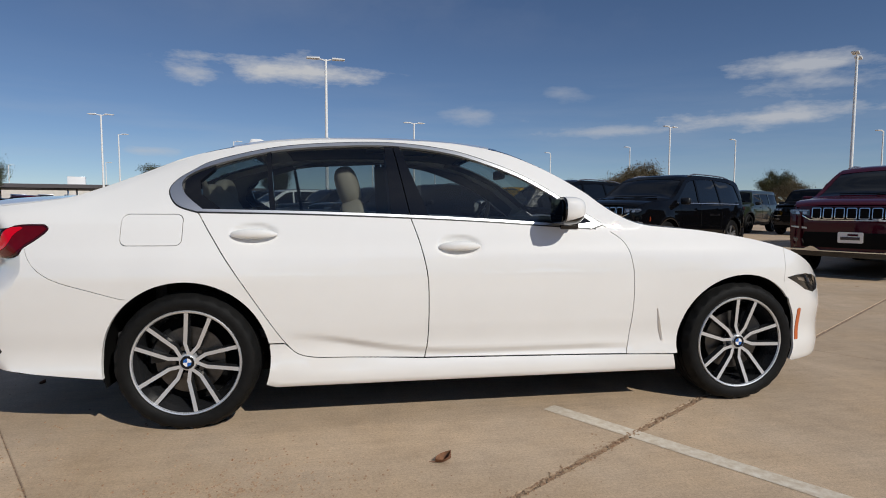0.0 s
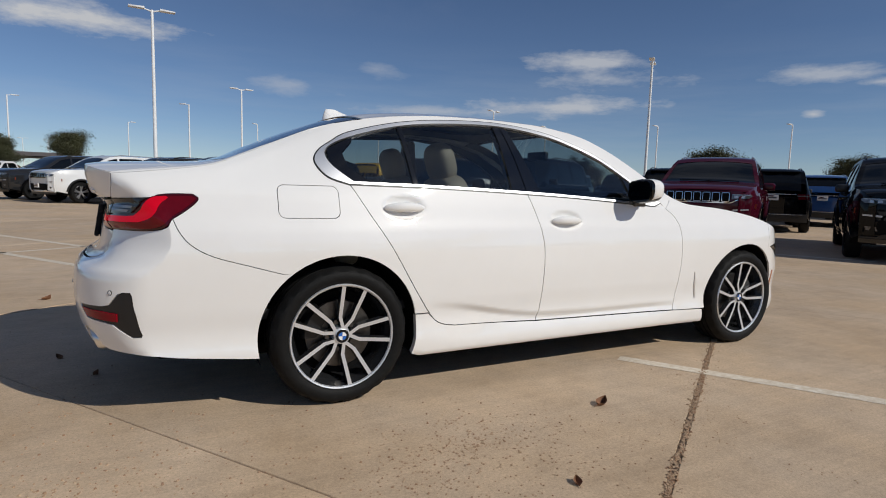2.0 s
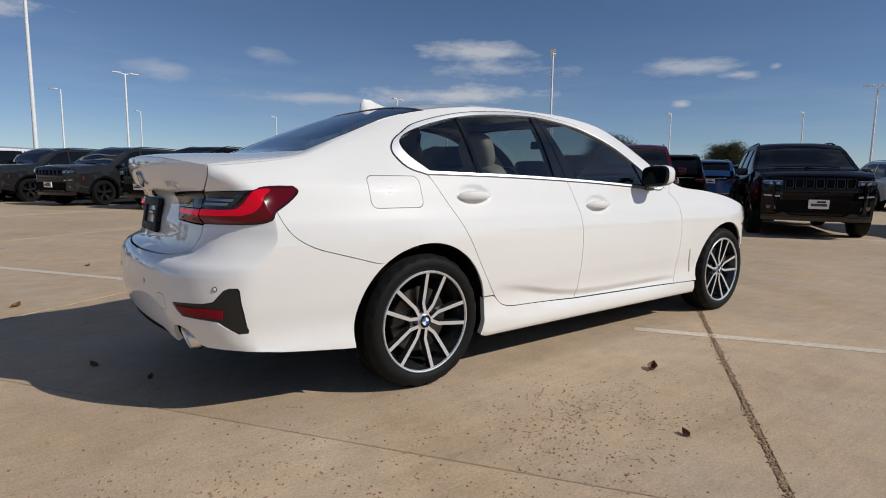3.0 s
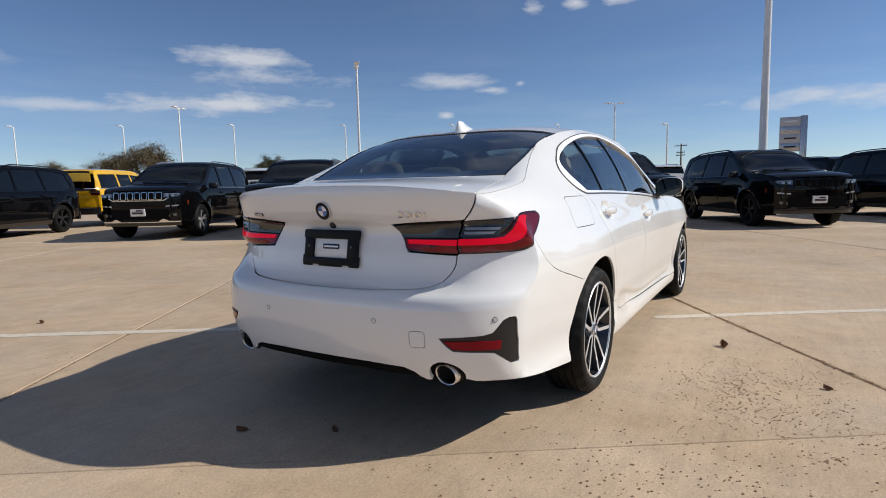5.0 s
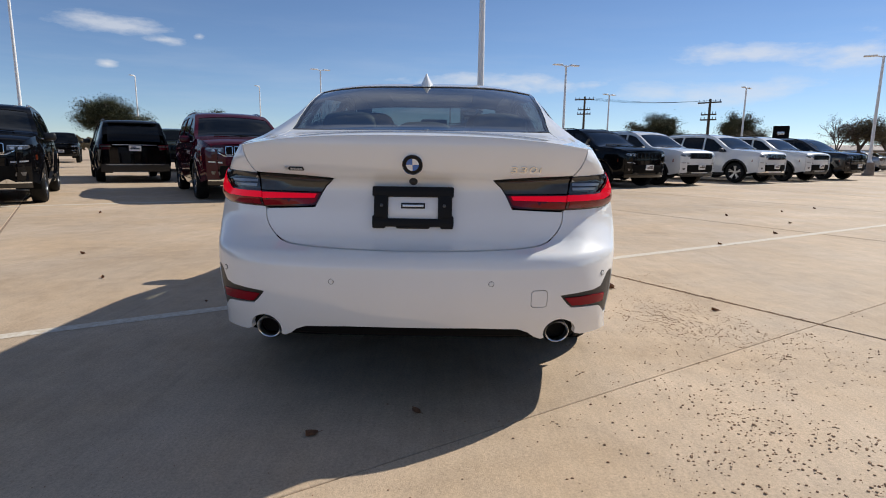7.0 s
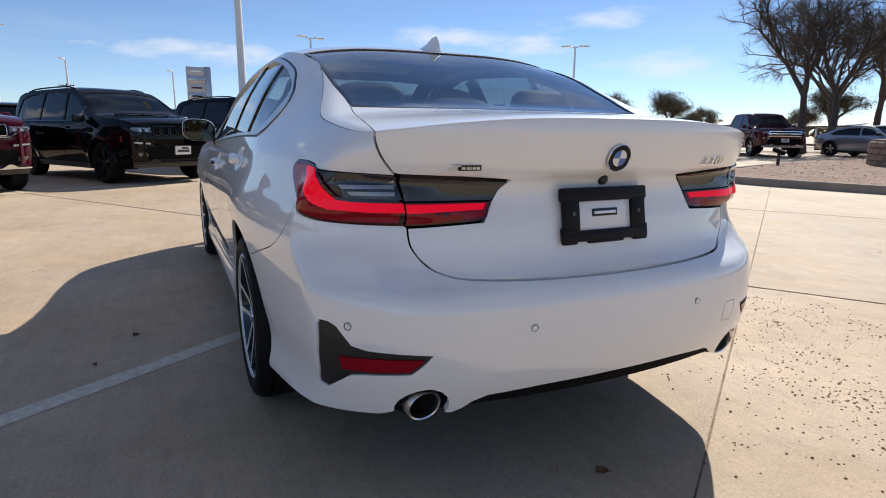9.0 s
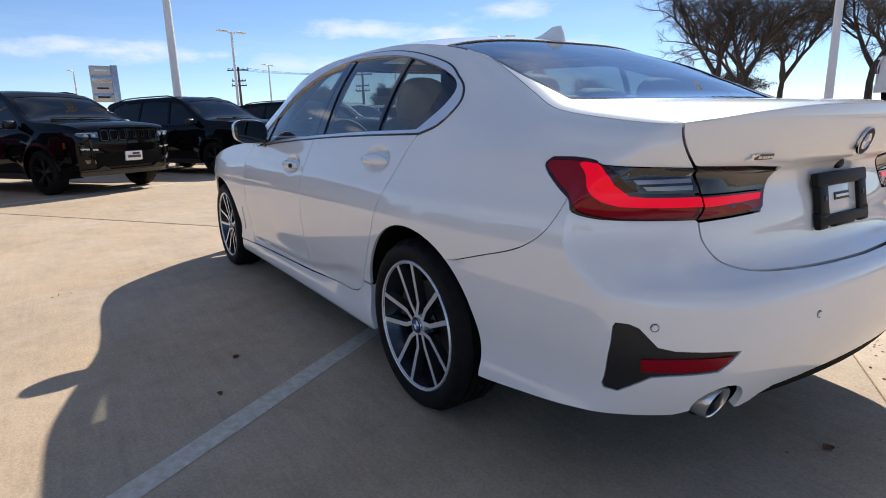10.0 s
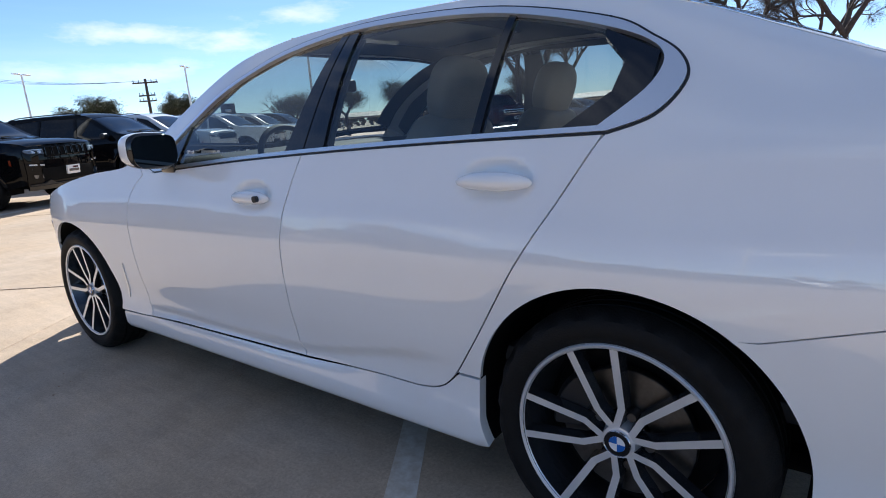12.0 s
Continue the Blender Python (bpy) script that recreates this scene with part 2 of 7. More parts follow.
def loop_inset(pts, gap):
    area = sum(a[0] * b[1] - b[0] * a[1] for a, b in zip(pts, pts[1:] + pts[:1]))
    s = 1 if area > 0 else -1
    out = []
    for i, p in enumerate(pts):
        a, b = Vector(pts[i - 1]), Vector(pts[(i + 1) % len(pts)])
        d0, d1 = (Vector(p) - a).normalized(), (b - Vector(p)).normalized()
        n0, n1 = Vector((-d0.y, d0.x)) * s, Vector((-d1.y, d1.x)) * s
        m = n0 + n1
        m = m / max(0.5, m.length_squared / 2) if m.length > 1e-6 else n0
        out.append((p[0] + m.x * gap, p[1] + m.y * gap))
    return out


def inside(points, loops):
    pts = np.asarray(points)
    hit = np.zeros(len(pts), bool)
    for lp in loops:
        a = np.asarray(lp)
        b = np.roll(a, -1, 0)
        for (x0, y0), (x1, y1) in zip(a, b):
            c = (y0 > pts[:, 1]) != (y1 > pts[:, 1])
            if c.any():
                hit ^= c & (pts[:, 0] < (x1 - x0) * (pts[:, 1] - y0) / ((y1 - y0) or 1e-12) + x0)
    return hit


class Sheet:
    """Curved sheet-metal or glass: outlines drawn on a surface, cut out with real edges and gaps."""

    def __init__(self):
        self.v, self.f, self.n = [], [], []

    def cut(self, fn, outline, holes=(), step=0.05, gap=0.002, lift=0.0, depth=0.012, side=1, flip=False, edge=None, soft=None):
        edge = edge or step
        loops = [loop_inset(loop_even(outline, edge), gap)] + [loop_inset(loop_even(h, edge), -gap) for h in holes]
        flat = [p for lp in loops for p in lp]
        xs, ys = [p[0] for p in flat], [p[1] for p in flat]
        bound = np.array(flat)
        gx, gy = np.meshgrid(np.arange(min(xs) + step / 2, max(xs), step), np.arange(min(ys) + step / 2, max(ys), step))
        grid = np.stack([gx.ravel(), gy.ravel()], 1)
        if len(grid):
            grid = grid[inside(grid, loops)]
        keep = [g for g in grid if ((bound - g) ** 2).sum(1).min() > (0.45 * step) ** 2] if len(grid) else []
        verts = [Vector(p) for p in flat] + [Vector(g) for g in keep]
        edges, o = [], 0
        for lp in loops:
            edges += [(o + i, o + (i + 1) % len(lp)) for i in range(len(lp))]
            o += len(lp)
        V, E, F = geometry.delaunay_2d_cdt(verts, edges, [], 1, 1e-6)[:3]
        cen = [((V[f[0]].x + V[f[1]].x + V[f[2]].x) / 3, (V[f[0]].y + V[f[1]].y + V[f[2]].y) / 3) for f in F]
        F = [f for f, k in zip(F, inside(cen, loops)) if k]
        P, N = [], []
        e = 0.004
        for p in V:
            q = Vector(fn(p.x, p.y))
            da = Vector(fn(p.x + e, p.y)) - Vector(fn(p.x - e, p.y))
            db = Vector(fn(p.x, p.y + e)) - Vector(fn(p.x, p.y - e))
            nn = (da.cross(db) if flip else db.cross(da)).normalized()
            if soft:
                nn = soft(q, nn)
            q = q + nn * lift
            P.append(Vector((q.x, q.y * side, q.z)))
            N.append(Vector((nn.x, nn.y * side, nn.z)))
        base = len(self.v)
        self.v += P
        count = {}
        for f in F:
            f = list(f)
            g = (P[f[1]] - P[f[0]]).cross(P[f[2]] - P[f[0]])
            if g.dot(N[f[0]] + N[f[1]] + N[f[2]]) < 0:
                f.reverse()
            self.f.append([base + i for i in f])
            self.n += [N[i] for i in f]
            for a, b in zip(f, f[1:] + f[:1]):
                count[(a, b)] = 1
        rim = [(a, b) for a, b in count if (b, a) not in count]
        low = {}
        for i in {k for ab in rim for k in ab}:
            low[i] = len(self.v)
            self.v.append(P[i] - N[i] * depth)
        for a, b in rim:
            q = [base + b, base + a, low[a], low[b]]
            g = (self.v[q[1]] - self.v[q[0]]).cross(self.v[q[2]] - self.v[q[0]]).normalized()
            self.f.append(q)
            self.n += [g] * 4
        return self

    def done(self, name, mat, parent, label=""):
        me = bpy.data.meshes.new(name)
        me.from_pydata([tuple(v) for v in self.v], [], self.f)
        for p in me.polygons:
            p.use_smooth = True
        me.normals_split_custom_set([tuple(n) for n in self.n])
        return link(name, me, mat, parent, label)


# ---- shape of the sedan: smooth curves through a few design stations ----
def crv(*nodes):
    """A smooth curve without overshoot through (x, value) stations."""
    xs, ys = [n[0] for n in nodes], [n[1] for n in nodes]
    h = [b - a for a, b in zip(xs, xs[1:])]
    d = [(b - a) / k for a, b, k in zip(ys, ys[1:], h)]
    m = [d[0]] + [0.0 if p * q <= 0 else 2 * p * q / (p + q) for p, q in zip(d, d[1:])] + [d[-1]]
    last = len(xs) - 2

    def f(x):
        if x <= xs[0]:
            return ys[0] + m[0] * (x - xs[0])
        if x >= xs[-1]:
            return ys[-1] + m[-1] * (x - xs[-1])
        i = 0
        while i < last and x > xs[i + 1]:
            i += 1
        t = (x - xs[i]) / h[i]
        t2, t3 = t * t, t * t * t
        return ((2 * t3 - 3 * t2 + 1) * ys[i] + (t3 - 2 * t2 + t) * h[i] * m[i]
                + (3 * t2 - 2 * t3) * ys[i + 1] + (t3 - t2) * h[i] * m[i + 1])
    return f


HALF = crv((-1.0, 0.790), (-0.8, 0.838), (-0.55, 0.873), (-0.3, 0.897), (0.0, 0.911), (0.5, 0.905), (1.2, 0.899), (2.2, 0.896),
           (2.85, 0.906), (3.15, 0.880), (3.35, 0.820), (3.5, 0.735), (3.58, 0.64), (3.63, 0.5), (3.655, 0.3), (3.66, 0.02))
INSET = crv((0.12, 0.075), (0.17, 0.045), (0.20, 0.024), (0.27, 0.016), (0.31, 0.023), (0.36, 0.026), (0.48, 0.011), (0.62, 0.001),
            (0.70, 0.0), (0.80, 0.012), (0.87, 0.034), (0.93, 0.053), (1.0, 0.079), (1.1, 0.120), (1.2, 0.167), (1.3, 0.227), (1.38, 0.289), (1.45, 0.365))
LEAN_IN = crv((-1.0, 0.38), (-0.75, 0.40), (-0.6, 0.45), (-0.5, 0.50), (-0.4, 0.54), (-0.28, 0.50), (-0.1, 0.36), (0.1, 0.18), (0.5, 0.0), (1.5, 0.0), (2.0, 0.30), (2.3, 0.9), (3.6, 0.9))
TAIL = crv((0.12, -0.97), (0.25, -1.035), (0.33, -1.075), (0.42, -1.106), (0.52, -1.118), (0.60, -1.114), (0.645, -1.095), (0.67, -1.050),
           (0.70, -1.014), (0.80, -0.993), (0.895, -0.973), (0.915, -0.980), (0.945, -1.020), (0.99, -1.043), (1.05, -1.056), (1.09, -1.050), (1.12, -1.03))
RAIL = crv((-1.05, 1.030), (-0.9, 1.043), (-0.7, 1.066), (-0.55, 1.090), (-0.4, 1.146), (-0.28, 1.198), (-0.05, 1.295), (0.14, 1.343), (0.34, 1.374), (0.6, 1.397),
           (0.9, 1.405), (1.2, 1.398), (1.5, 1.360), (1.75, 1.276), (2.0, 1.138), (2.1, 1.060), (2.2, 0.992), (2.3, 0.958), (2.6, 0.931), (2.9, 0.885), (3.1, 0.836), (3.3, 0.765), (3.5, 0.665), (3.66, 0.57))
SPINE = crv((-1.08, 1.078), (-1.0, 1.096), (-0.8, 1.108), (-0.6, 1.116), (-0.5, 1.132), (-0.3, 1.222), (0.0, 1.345), (0.14, 1.390), (0.3, 1.418), (0.6, 1.440), (0.95, 1.448),
            (1.3, 1.432), (1.55, 1.404), (1.9, 1.257), (2.2, 1.080), (2.3, 1.010), (2.38, 0.972), (2.6, 0.950), (3.0, 0.898), (3.3, 0.845), (3.5, 0.765), (3.66, 0.60))
BULGE = crv((-1.0, 2.6), (-0.5, 2.6), (0.3, 3.4), (1.4, 3.4), (2.2, 2.4), (3.6, 2.4))


HANDLES = ((0.31, 0.922), (1.296, 0.858))


def side_y(x, z):
    t = max(0.0, z - 0.96)
    haunch = 0.012 * math.exp(-((x - 0.05) / 0.5) ** 2 - ((z - 0.74) / 0.12) ** 2)
    fender = 0.010 * math.exp(-((x - 2.85) / 0.45) ** 2 - ((z - 0.72) / 0.11) ** 2)
    crease = 0.335 + 0.105 * math.exp(-((x - 0.45) / 0.45) ** 2)
    u = max(0.0, min(1.0, (crease + 0.012 - z) / 0.045))
    flute = 0.019 * u * u * (3 - 2 * u) * max(0.0, min(1, (z - 0.235) / 0.07)) * max(0.0, min(1, (x - 0.44) / 0.32)) * max(0.0, min(1, (2.3 - x) / 0.3))
    cup = sum(0.018 * math.exp(-(((x - hx) / 0.098) ** 2 + ((z - hz) / 0.045) ** 2) ** 3) for hx, hz in HANDLES)
    nose = max(0.0, min(1.0, (x - 3.1) / 0.4)) ** 1.5 * (0.03 + 0.07 * max(0.0, min(1.0, (z - 0.5) / 0.22)))
    return HALF(x) - nose - cup - INSET(z) - LEAN_IN(x) * t * t / (t + 0.05) + haunch + fender - flute


def tail_x(y, z):
    y = abs(y)
    lip = 0.4 * max(0.0, min(1.0, (y - 0.45) / 0.3)) * max(0.0, min(1.0, (z - 0.90) / 0.05))
    ledge = 0.032 * math.exp(-((z - 0.695) / 0.042) ** 2) * max(0.0, min(1.0, (y - 0.56) / 0.14))
    return TAIL(z) * (1 - lip) - ledge + (-0.985) * lip + 0.14 * y * y + 0.52 * y ** 6


def rail_y(x):
    return side_y(x, RAIL(x))


def top_z(x, y):
    e, c = RAIL(x), SPINE(x)
    v = min(1.0, abs(y) / max(0.02, rail_y(x)))
    return e + (c - e) * (1 - v ** BULGE(x))


def wrap(s, z):
    """The body's outside: s is x along the side, and goes on round the rear corner to the middle of the tail at s = -1.6."""
    if s >= -0.7:
        return (s, side_y(s, z), z)
    if s <= -1.0:
        y = s + 1.6
        return (tail_x(y, z), y, z)
    yc = 0.78
    for _ in range(8):
        yc = 0.5 * yc + 0.5 * side_y(max(-0.98, tail_x(yc, z)), z)
    xc = tail_x(yc, z)

    def path(t):
        if t <= 0.5:
            y = 0.6 + (yc - 0.6) * 2 * max(t, -0.5)
            return tail_x(y, z), y
        x = xc + (-0.7 - xc) * (2 * min(t, 1.5) - 1)
        return x, side_y(x, z)
    t = (s + 1.0) / 0.3
    w = 0.17 * min(1.0, 4 * t * (1 - t))
    px = py = 0.0
    for k in range(-3, 4):
        a = path(t + w * k / 3)
        g = (1, 2, 3, 3.5, 3, 2, 1)[k + 3] / 15.5
        px, py = px + a[0] * g, py + a[1] * g
    return (px, py, z)


def shoulder(s):
    """Where the body's outside ends above, as a height."""
    if s >= -0.7:
        return RAIL(s)
    z = 1.05
    for _ in range(6):
        p = wrap(s, z)
        z = top_z(p[0], p[1])
    return z


def S_at(x, z):
    """The station on the rear corner whose point lies at x."""
    a, b = -1.0, -0.7
    for _ in range(24):
        m = (a + b) / 2
        a, b = (m, b) if wrap(m, z)[0] < x else (a, m)
    return a


def tail(y, z):
    return (tail_x(y, z), y, z)


def swell(s, z):
    """How far the tail lamps stand out of the body: most at the corner, nothing towards their ends and edges."""
    step = lambda v: max(0.0, min(1.0, v)) ** 2 * (3 - 2 * max(0.0, min(1.0, v)))
    low = 0.804 + 0.058 * max(0.0, min(1.0, (s + 0.90) / 0.20))
    high = 0.936 + 0.030 * max(0.0, min(1.0, (s + 0.98) / 0.22))
    return 0.034 * step((s + 1.24) / 0.30) * step((-0.665 - s) / 0.20) * (0.10 + 0.90 * step((z - low) / 0.036) * step((high - z) / 0.05))


def lamp_corner(s, z):
    x, y, z = wrap(s, z)
    d = swell(s, z)
    return (x - d, y + 0.25 * d * max(0.0, min(1.0, (s + 1.0) / 0.15)), z)


def lamp_tail(y, z):
    x, y, z = tail(y, z)
    return (x - swell(y - 1.6, z), y, z)


def lid_face(y, z):
    """The tail face of the boot lid, which runs on into the rear corner."""
    if abs(y) <= 0.6:
        return tail(y, z)
    a, b = -1.0, -0.84
    for _ in range(14):
        m = (a + b) / 2
        a, b = (m, b) if wrap(m, z)[1] < abs(y) else (a, m)
    q = wrap(a, z)
    return (q[0], math.copysign(abs(y), y), z)


def roof(x, y):
    return (x, y, top_z(x, y))


def rear_wheel_arch(a0, a1, r=0.376):
    return arc(0.0, 0.325, r, a0, a1)


def front_wheel_arch(a0, a1, r=0.368):
    return arc(2.851, 0.325, r, a0, a1)


def soft_edge(q, n):
    """Rounds the shoulder of the rear quarter: side and deck share one normal where they meet."""
    if not -1.0 < q.x < 0.06:
        return n
    e = 0.004
    yr, zr = rail_y(q.x), RAIL(q.x)
    ds = Vector((e, side_y(q.x + e, zr) - side_y(q.x, zr), 0)), Vector((0, side_y(q.x, zr + e) - side_y(q.x, zr), e))
    dt = Vector((e, 0, top_z(q.x + e, yr * 0.97) - top_z(q.x, yr * 0.97))), Vector((0, e, top_z(q.x, yr * 0.97) - top_z(q.x, yr * 0.97 - e)))
    mid = (ds[1].cross(ds[0]).normalized() + dt[0].cross(dt[1]).normalized()).normalized()
    w = max(0.0, 1 - math.hypot(abs(q.y) - yr, q.z - zr) / 0.075)
    w = w * w * (3 - 2 * w) * min(1.0, (q.x + 1.0) / 0.08) * min(1.0, (0.06 - q.x) / 0.12)
    return n.lerp(mid, w).normalized()


# ---- the sedan ----
GLASS_EDGE = crv((-0.5, 0.600), (-0.4, 0.598), (-0.3, 0.603), (-0.1, 0.600), (0.05, rail_y(0.05) - 0.004), (0.3, rail_y(0.3) - 0.004))
car = thing("sedan", "white four-door sedan, parked on the concrete lot", "car")

DLO = chain((0.045, 1.023), (-0.048, 1.055), (-0.094, 1.119), (-0.072, 1.172), (-0.007, 1.219), (0.098, 1.275), (0.357, 1.340), (0.643, 1.374),
            (0.978, 1.384), (1.270, 1.351), (1.467, 1.293), (1.665, 1.212), (1.842, 1.110), (2.060, 0.960))
DLO_IN = chain((0.068, 1.036), (-0.026, 1.116), (-0.030, 1.188), (0.102, 1.254), (0.359, 1.322), (0.643, 1.356), (0.976, 1.366), (1.268, 1.332),
               (1.466, 1.275), (1.663, 1.194), (1.838, 1.092), (2.005, 0.972))
BELT = crv((0.04, 1.023), (0.455, 1.016), (1.241, 0.988), (2.08, 0.936))
belt_line = [(x / 20, BELT(x / 20)) for x in range(1, 42)]
REAR_SEAM = chain((0.050, 1.022), (0.141, 0.871), (0.246, 0.708), (0.376, 0.500), (0.462, 0.378), (0.52, 0.334), (0.602, 0.317))
B_SEAM = chain((1.122, 0.297), (1.136, 0.40), (1.139, 0.56), (1.133, 0.709), (1.102, 0.858), (1.055, 0.998))
F_SEAM = chain((2.095, 0.930), (2.160, 0.885), (2.200, 0.820), (2.221, 0.688), (2.222, 0.505), (2.200, 0.278))
BUMP_SEAM = chain((-0.262, 0.622), (-0.40, 0.662), (-0.548, 0.706), (-0.63, 0.752), (-0.675, 0.805), (-0.70, 0.862))
LAMP_LOW = chain((-0.70, 0.862), (-0.80, 0.838), (-0.86, 0.817), (-0.90, 0.809), (-1.0035, 0.806))
LAMP_TIP = chain((-0.70, 0.862), (-0.655, 0.892), (-0.615, 0.925), (-0.602, 0.947), (-0.622, 0.964))
LAMP_TOP = chain((-0.622, 0.964), (-0.70, 0.964), (-0.765, 0.958), (-0.80, 0.948), (-0.90, 0.941), (-0.983, 0.936))
LID_SEAM = chain((-1.011, 0.800), (-1.016, 0.752), (-1.045, 0.708), (-1.085, 0.682), (-1.16, 0.668), (-1.35, 0.660), (-1.6016, 0.657))
top_edge = [(x / 40, RAIL(x / 40)) for x in range(-28, 89)]
LID_CORNER = -0.885
corner_edge = [(-0.7 + (LID_CORNER + 0.7) * k / 10, shoulder(-0.7 + (LID_CORNER + 0.7) * k / 10)) for k in range(1, 11)]
LID_SIDE = chain((-0.983, 0.936), (-0.958, 0.966), (-0.925, 1.005), (LID_CORNER, shoulder(LID_CORNER)), n=4)

body, shell = Sheet(), Sheet()
for side, word in ((-1, "right"), (1, "left")):
    # body side with roof rail, pillars and rear quarter
    outline = LAMP_TOP[::-1][:-1] + LAMP_TIP[::-1][:-1] + BUMP_SEAM[::-1][:-1] + rear_wheel_arch(128, 11) + [(0.44, 0.397)] + REAR_SEAM[::-1][13:-1] + DLO[:] + [(2.085, 0.945), (2.16, 0.99)] \
        + [p for p in top_edge[::-1] if p[0] < 2.17] + corner_edge + LID_SIDE[::-1][1:-1]
    flap = round_rect(-0.283, 0.868, -0.012, 1.012, 0.030)
    body.cut(wrap, outline, holes=[flap] if side < 0 else [], step=0.013, edge=0.010, side=side, gap=0.0018, soft=lambda q, n: n.lerp(soft_edge(q, n), 0.5).normalized())
    if side < 0:
        Sheet().cut(wrap, flap, step=0.04, edge=0.02, side=side, gap=0.0015).done("fuel_flap", PAINT, car)
    # deck strip beside the boot lid
    xe, ye = wrap(LID_CORNER, shoulder(LID_CORNER))[:2]
    strip = [(xe + (-0.47 - xe) * k / 24, ye + (0.600 - ye) * k / 24) for k in range(0, 24)] + [(-0.47 + 0.03 * k, GLASS_EDGE(-0.47 + 0.03 * k)) for k in range(0, 18)] + [(0.04 - 0.03 * k, rail_y(0.04 - 0.03 * k)) for k in range(0, 26)] \
        + [wrap(s, shoulder(s))[:2] for s in (-0.74, -0.78, -0.81, -0.84, -0.865)]
    body.cut(roof, strip, step=0.010, edge=0.008, side=side, flip=True, gap=0.0006, soft=soft_edge)

    # doors
    door = REAR_SEAM + [(x, 0.317 - 0.02 * (x - 0.602) / 0.52) for x in (0.75, 0.9, 1.0)] + B_SEAM + [p for p in belt_line[::-1] if 0.09 < p[0] < 1.04]
    rear_door = Sheet().cut(wrap, door, step=0.014, edge=0.02, side=side, gap=0.0026).done("rear_door", PAINT, car)
    door = B_SEAM[::-1] + [(x, 0.297 - 0.019 * (x - 1.122) / 1.078) for x in (1.4, 1.7, 2.0)] + F_SEAM[::-1] + [p for p in belt_line[::-1] if 1.08 < p[0] < 2.05]
    front_door = Sheet().cut(wrap, door, step=0.014, edge=0.02, side=side, gap=0.0026).done("front_door", PAINT, car)
    for parent, (hx, hz) in ((rear_door, HANDLES[0]), (front_door, HANDLES[1])):
        bm = bmesh.new()
        bmesh.ops.create_icosphere(bm, subdivisions=3, radius=1.0)
        for v in bm.verts:
            x, y, z = v.co
            x, z = math.copysign(abs(x) ** 0.62, x), math.copysign(abs(z) ** 0.75, z)
            k = abs(x) ** 2.5 * (1.0 if x > 0 else 0.45)
            v.co = Vector((hx + 0.108 * x, 0, hz + 0.023 * z * (1 - 0.5 * k) - 0.004 * x * x))
            out = side_y(hx, hz - 0.06) + 0.002 + 0.022 * (1 - 0.5 * x * x) * y - 0.012 * x * x
            v.co.y = side * out
        h = part("door_handle", bm, PAINT, parent)
        if side > 0 and parent is front_door:
            bm = bmesh.new()
            rod(bm, (hx - 0.070, side * (side_y(hx, hz - 0.06) + 0.010), hz - 0.002), (hx - 0.070, side * (side_y(hx, hz - 0.06) + 0.0235), hz - 0.002), 0.011, n=16)
            part("lock_cylinder", bm, BLACK, h)

    # sill
    sill = [(0.372, 0.392), (0.445, 0.392)] + REAR_SEAM[25:] + [(x, 0.317 - 0.02 * (x - 0.602) / 0.52) for x in (0.9,)] + [(1.122, 0.295), (2.2, 0.276), (2.465, 0.268), (2.488, 0.178), (0.400, 0.178)] \
        + [p for p in rear_wheel_arch(-20, 8)]
    Sheet().cut(wrap, sill, step=0.05, edge=0.03, side=side, gap=0.0018, depth=0.03).done("sill", PAINT, car)

    # front wing, headlamp, bumper side
    base = Sheet().cut(wrap, [(2.02, 0.962), (2.03, 0.930), (2.10, 0.922), (2.16, 0.955), (2.22, RAIL(2.22)), (2.13, RAIL(2.13))], step=0.03, side=side, gap=0, lift=-0.003)
    base.done("wing_base", PAINT, car)
    base = Sheet().cut(wrap, [(3.07, 0.68), (3.14, 0.68), (3.14, RAIL(3.14) - 0.004), (3.07, RAIL(3.07) - 0.004)], step=0.04, side=side, gap=0, lift=-0.0012)
    base.done("seam_backing", PAINT, car)
    wing = F_SEAM[::-1][:-1] + [(2.16, 0.985)] + [p for p in top_edge if p[0] > 2.18] + [(x / 20, RAIL(x / 20)) for x in range(44, 63)] + [(3.105, 0.745), (3.10, 0.66), (3.178, 0.54)] \
        + front_wheel_arch(33, 188)[1:] + [(2.474, 0.272), (2.21, 0.277)]
    Sheet().cut(wrap, wing, step=0.045, edge=0.03, side=side, gap=0.0018).done("front_wing", PAINT, car)
    lamp = [(3.125, 0.672), (3.20, 0.682), (3.30, 0.682), (3.40, 0.668), (3.50, 0.640), (3.48, 0.580), (3.40, 0.570), (3.30, 0.594), (3.20, 0.640)]
    hl = Sheet().cut(wrap, lamp, step=0.03, side=side, gap=0.001, lift=0.002).done("headlamp", SMOKE, car, "clear headlamp with dark inside")
    Sheet().cut(wrap, [(3.20, 0.668), (3.30, 0.660), (3.42, 0.640), (3.42, 0.622), (3.32, 0.632), (3.21, 0.655)], step=0.03, side=side, gap=0, lift=0.004, depth=0.003).done("lamp_chrome", CHROME, hl)
    nose = [(3.10, 0.66), (3.105, 0.745), (3.105, RAIL(3.105))] + [(x / 40, RAIL(x / 40)) for x in range(125, 147)] + [(3.658, 0.56), (3.658, 0.21), (3.5, 0.19), (3.23, 0.19)] + front_wheel_arch(-20, 33)
    marker = round_rect(3.232, 0.31, 3.262, 0.49, 0.008, 3)
    Sheet().cut(wrap, nose, holes=[marker, lamp], step=0.045, edge=0.03, side=side, gap=0.0016).done("front_bumper_side", PAINT, car)
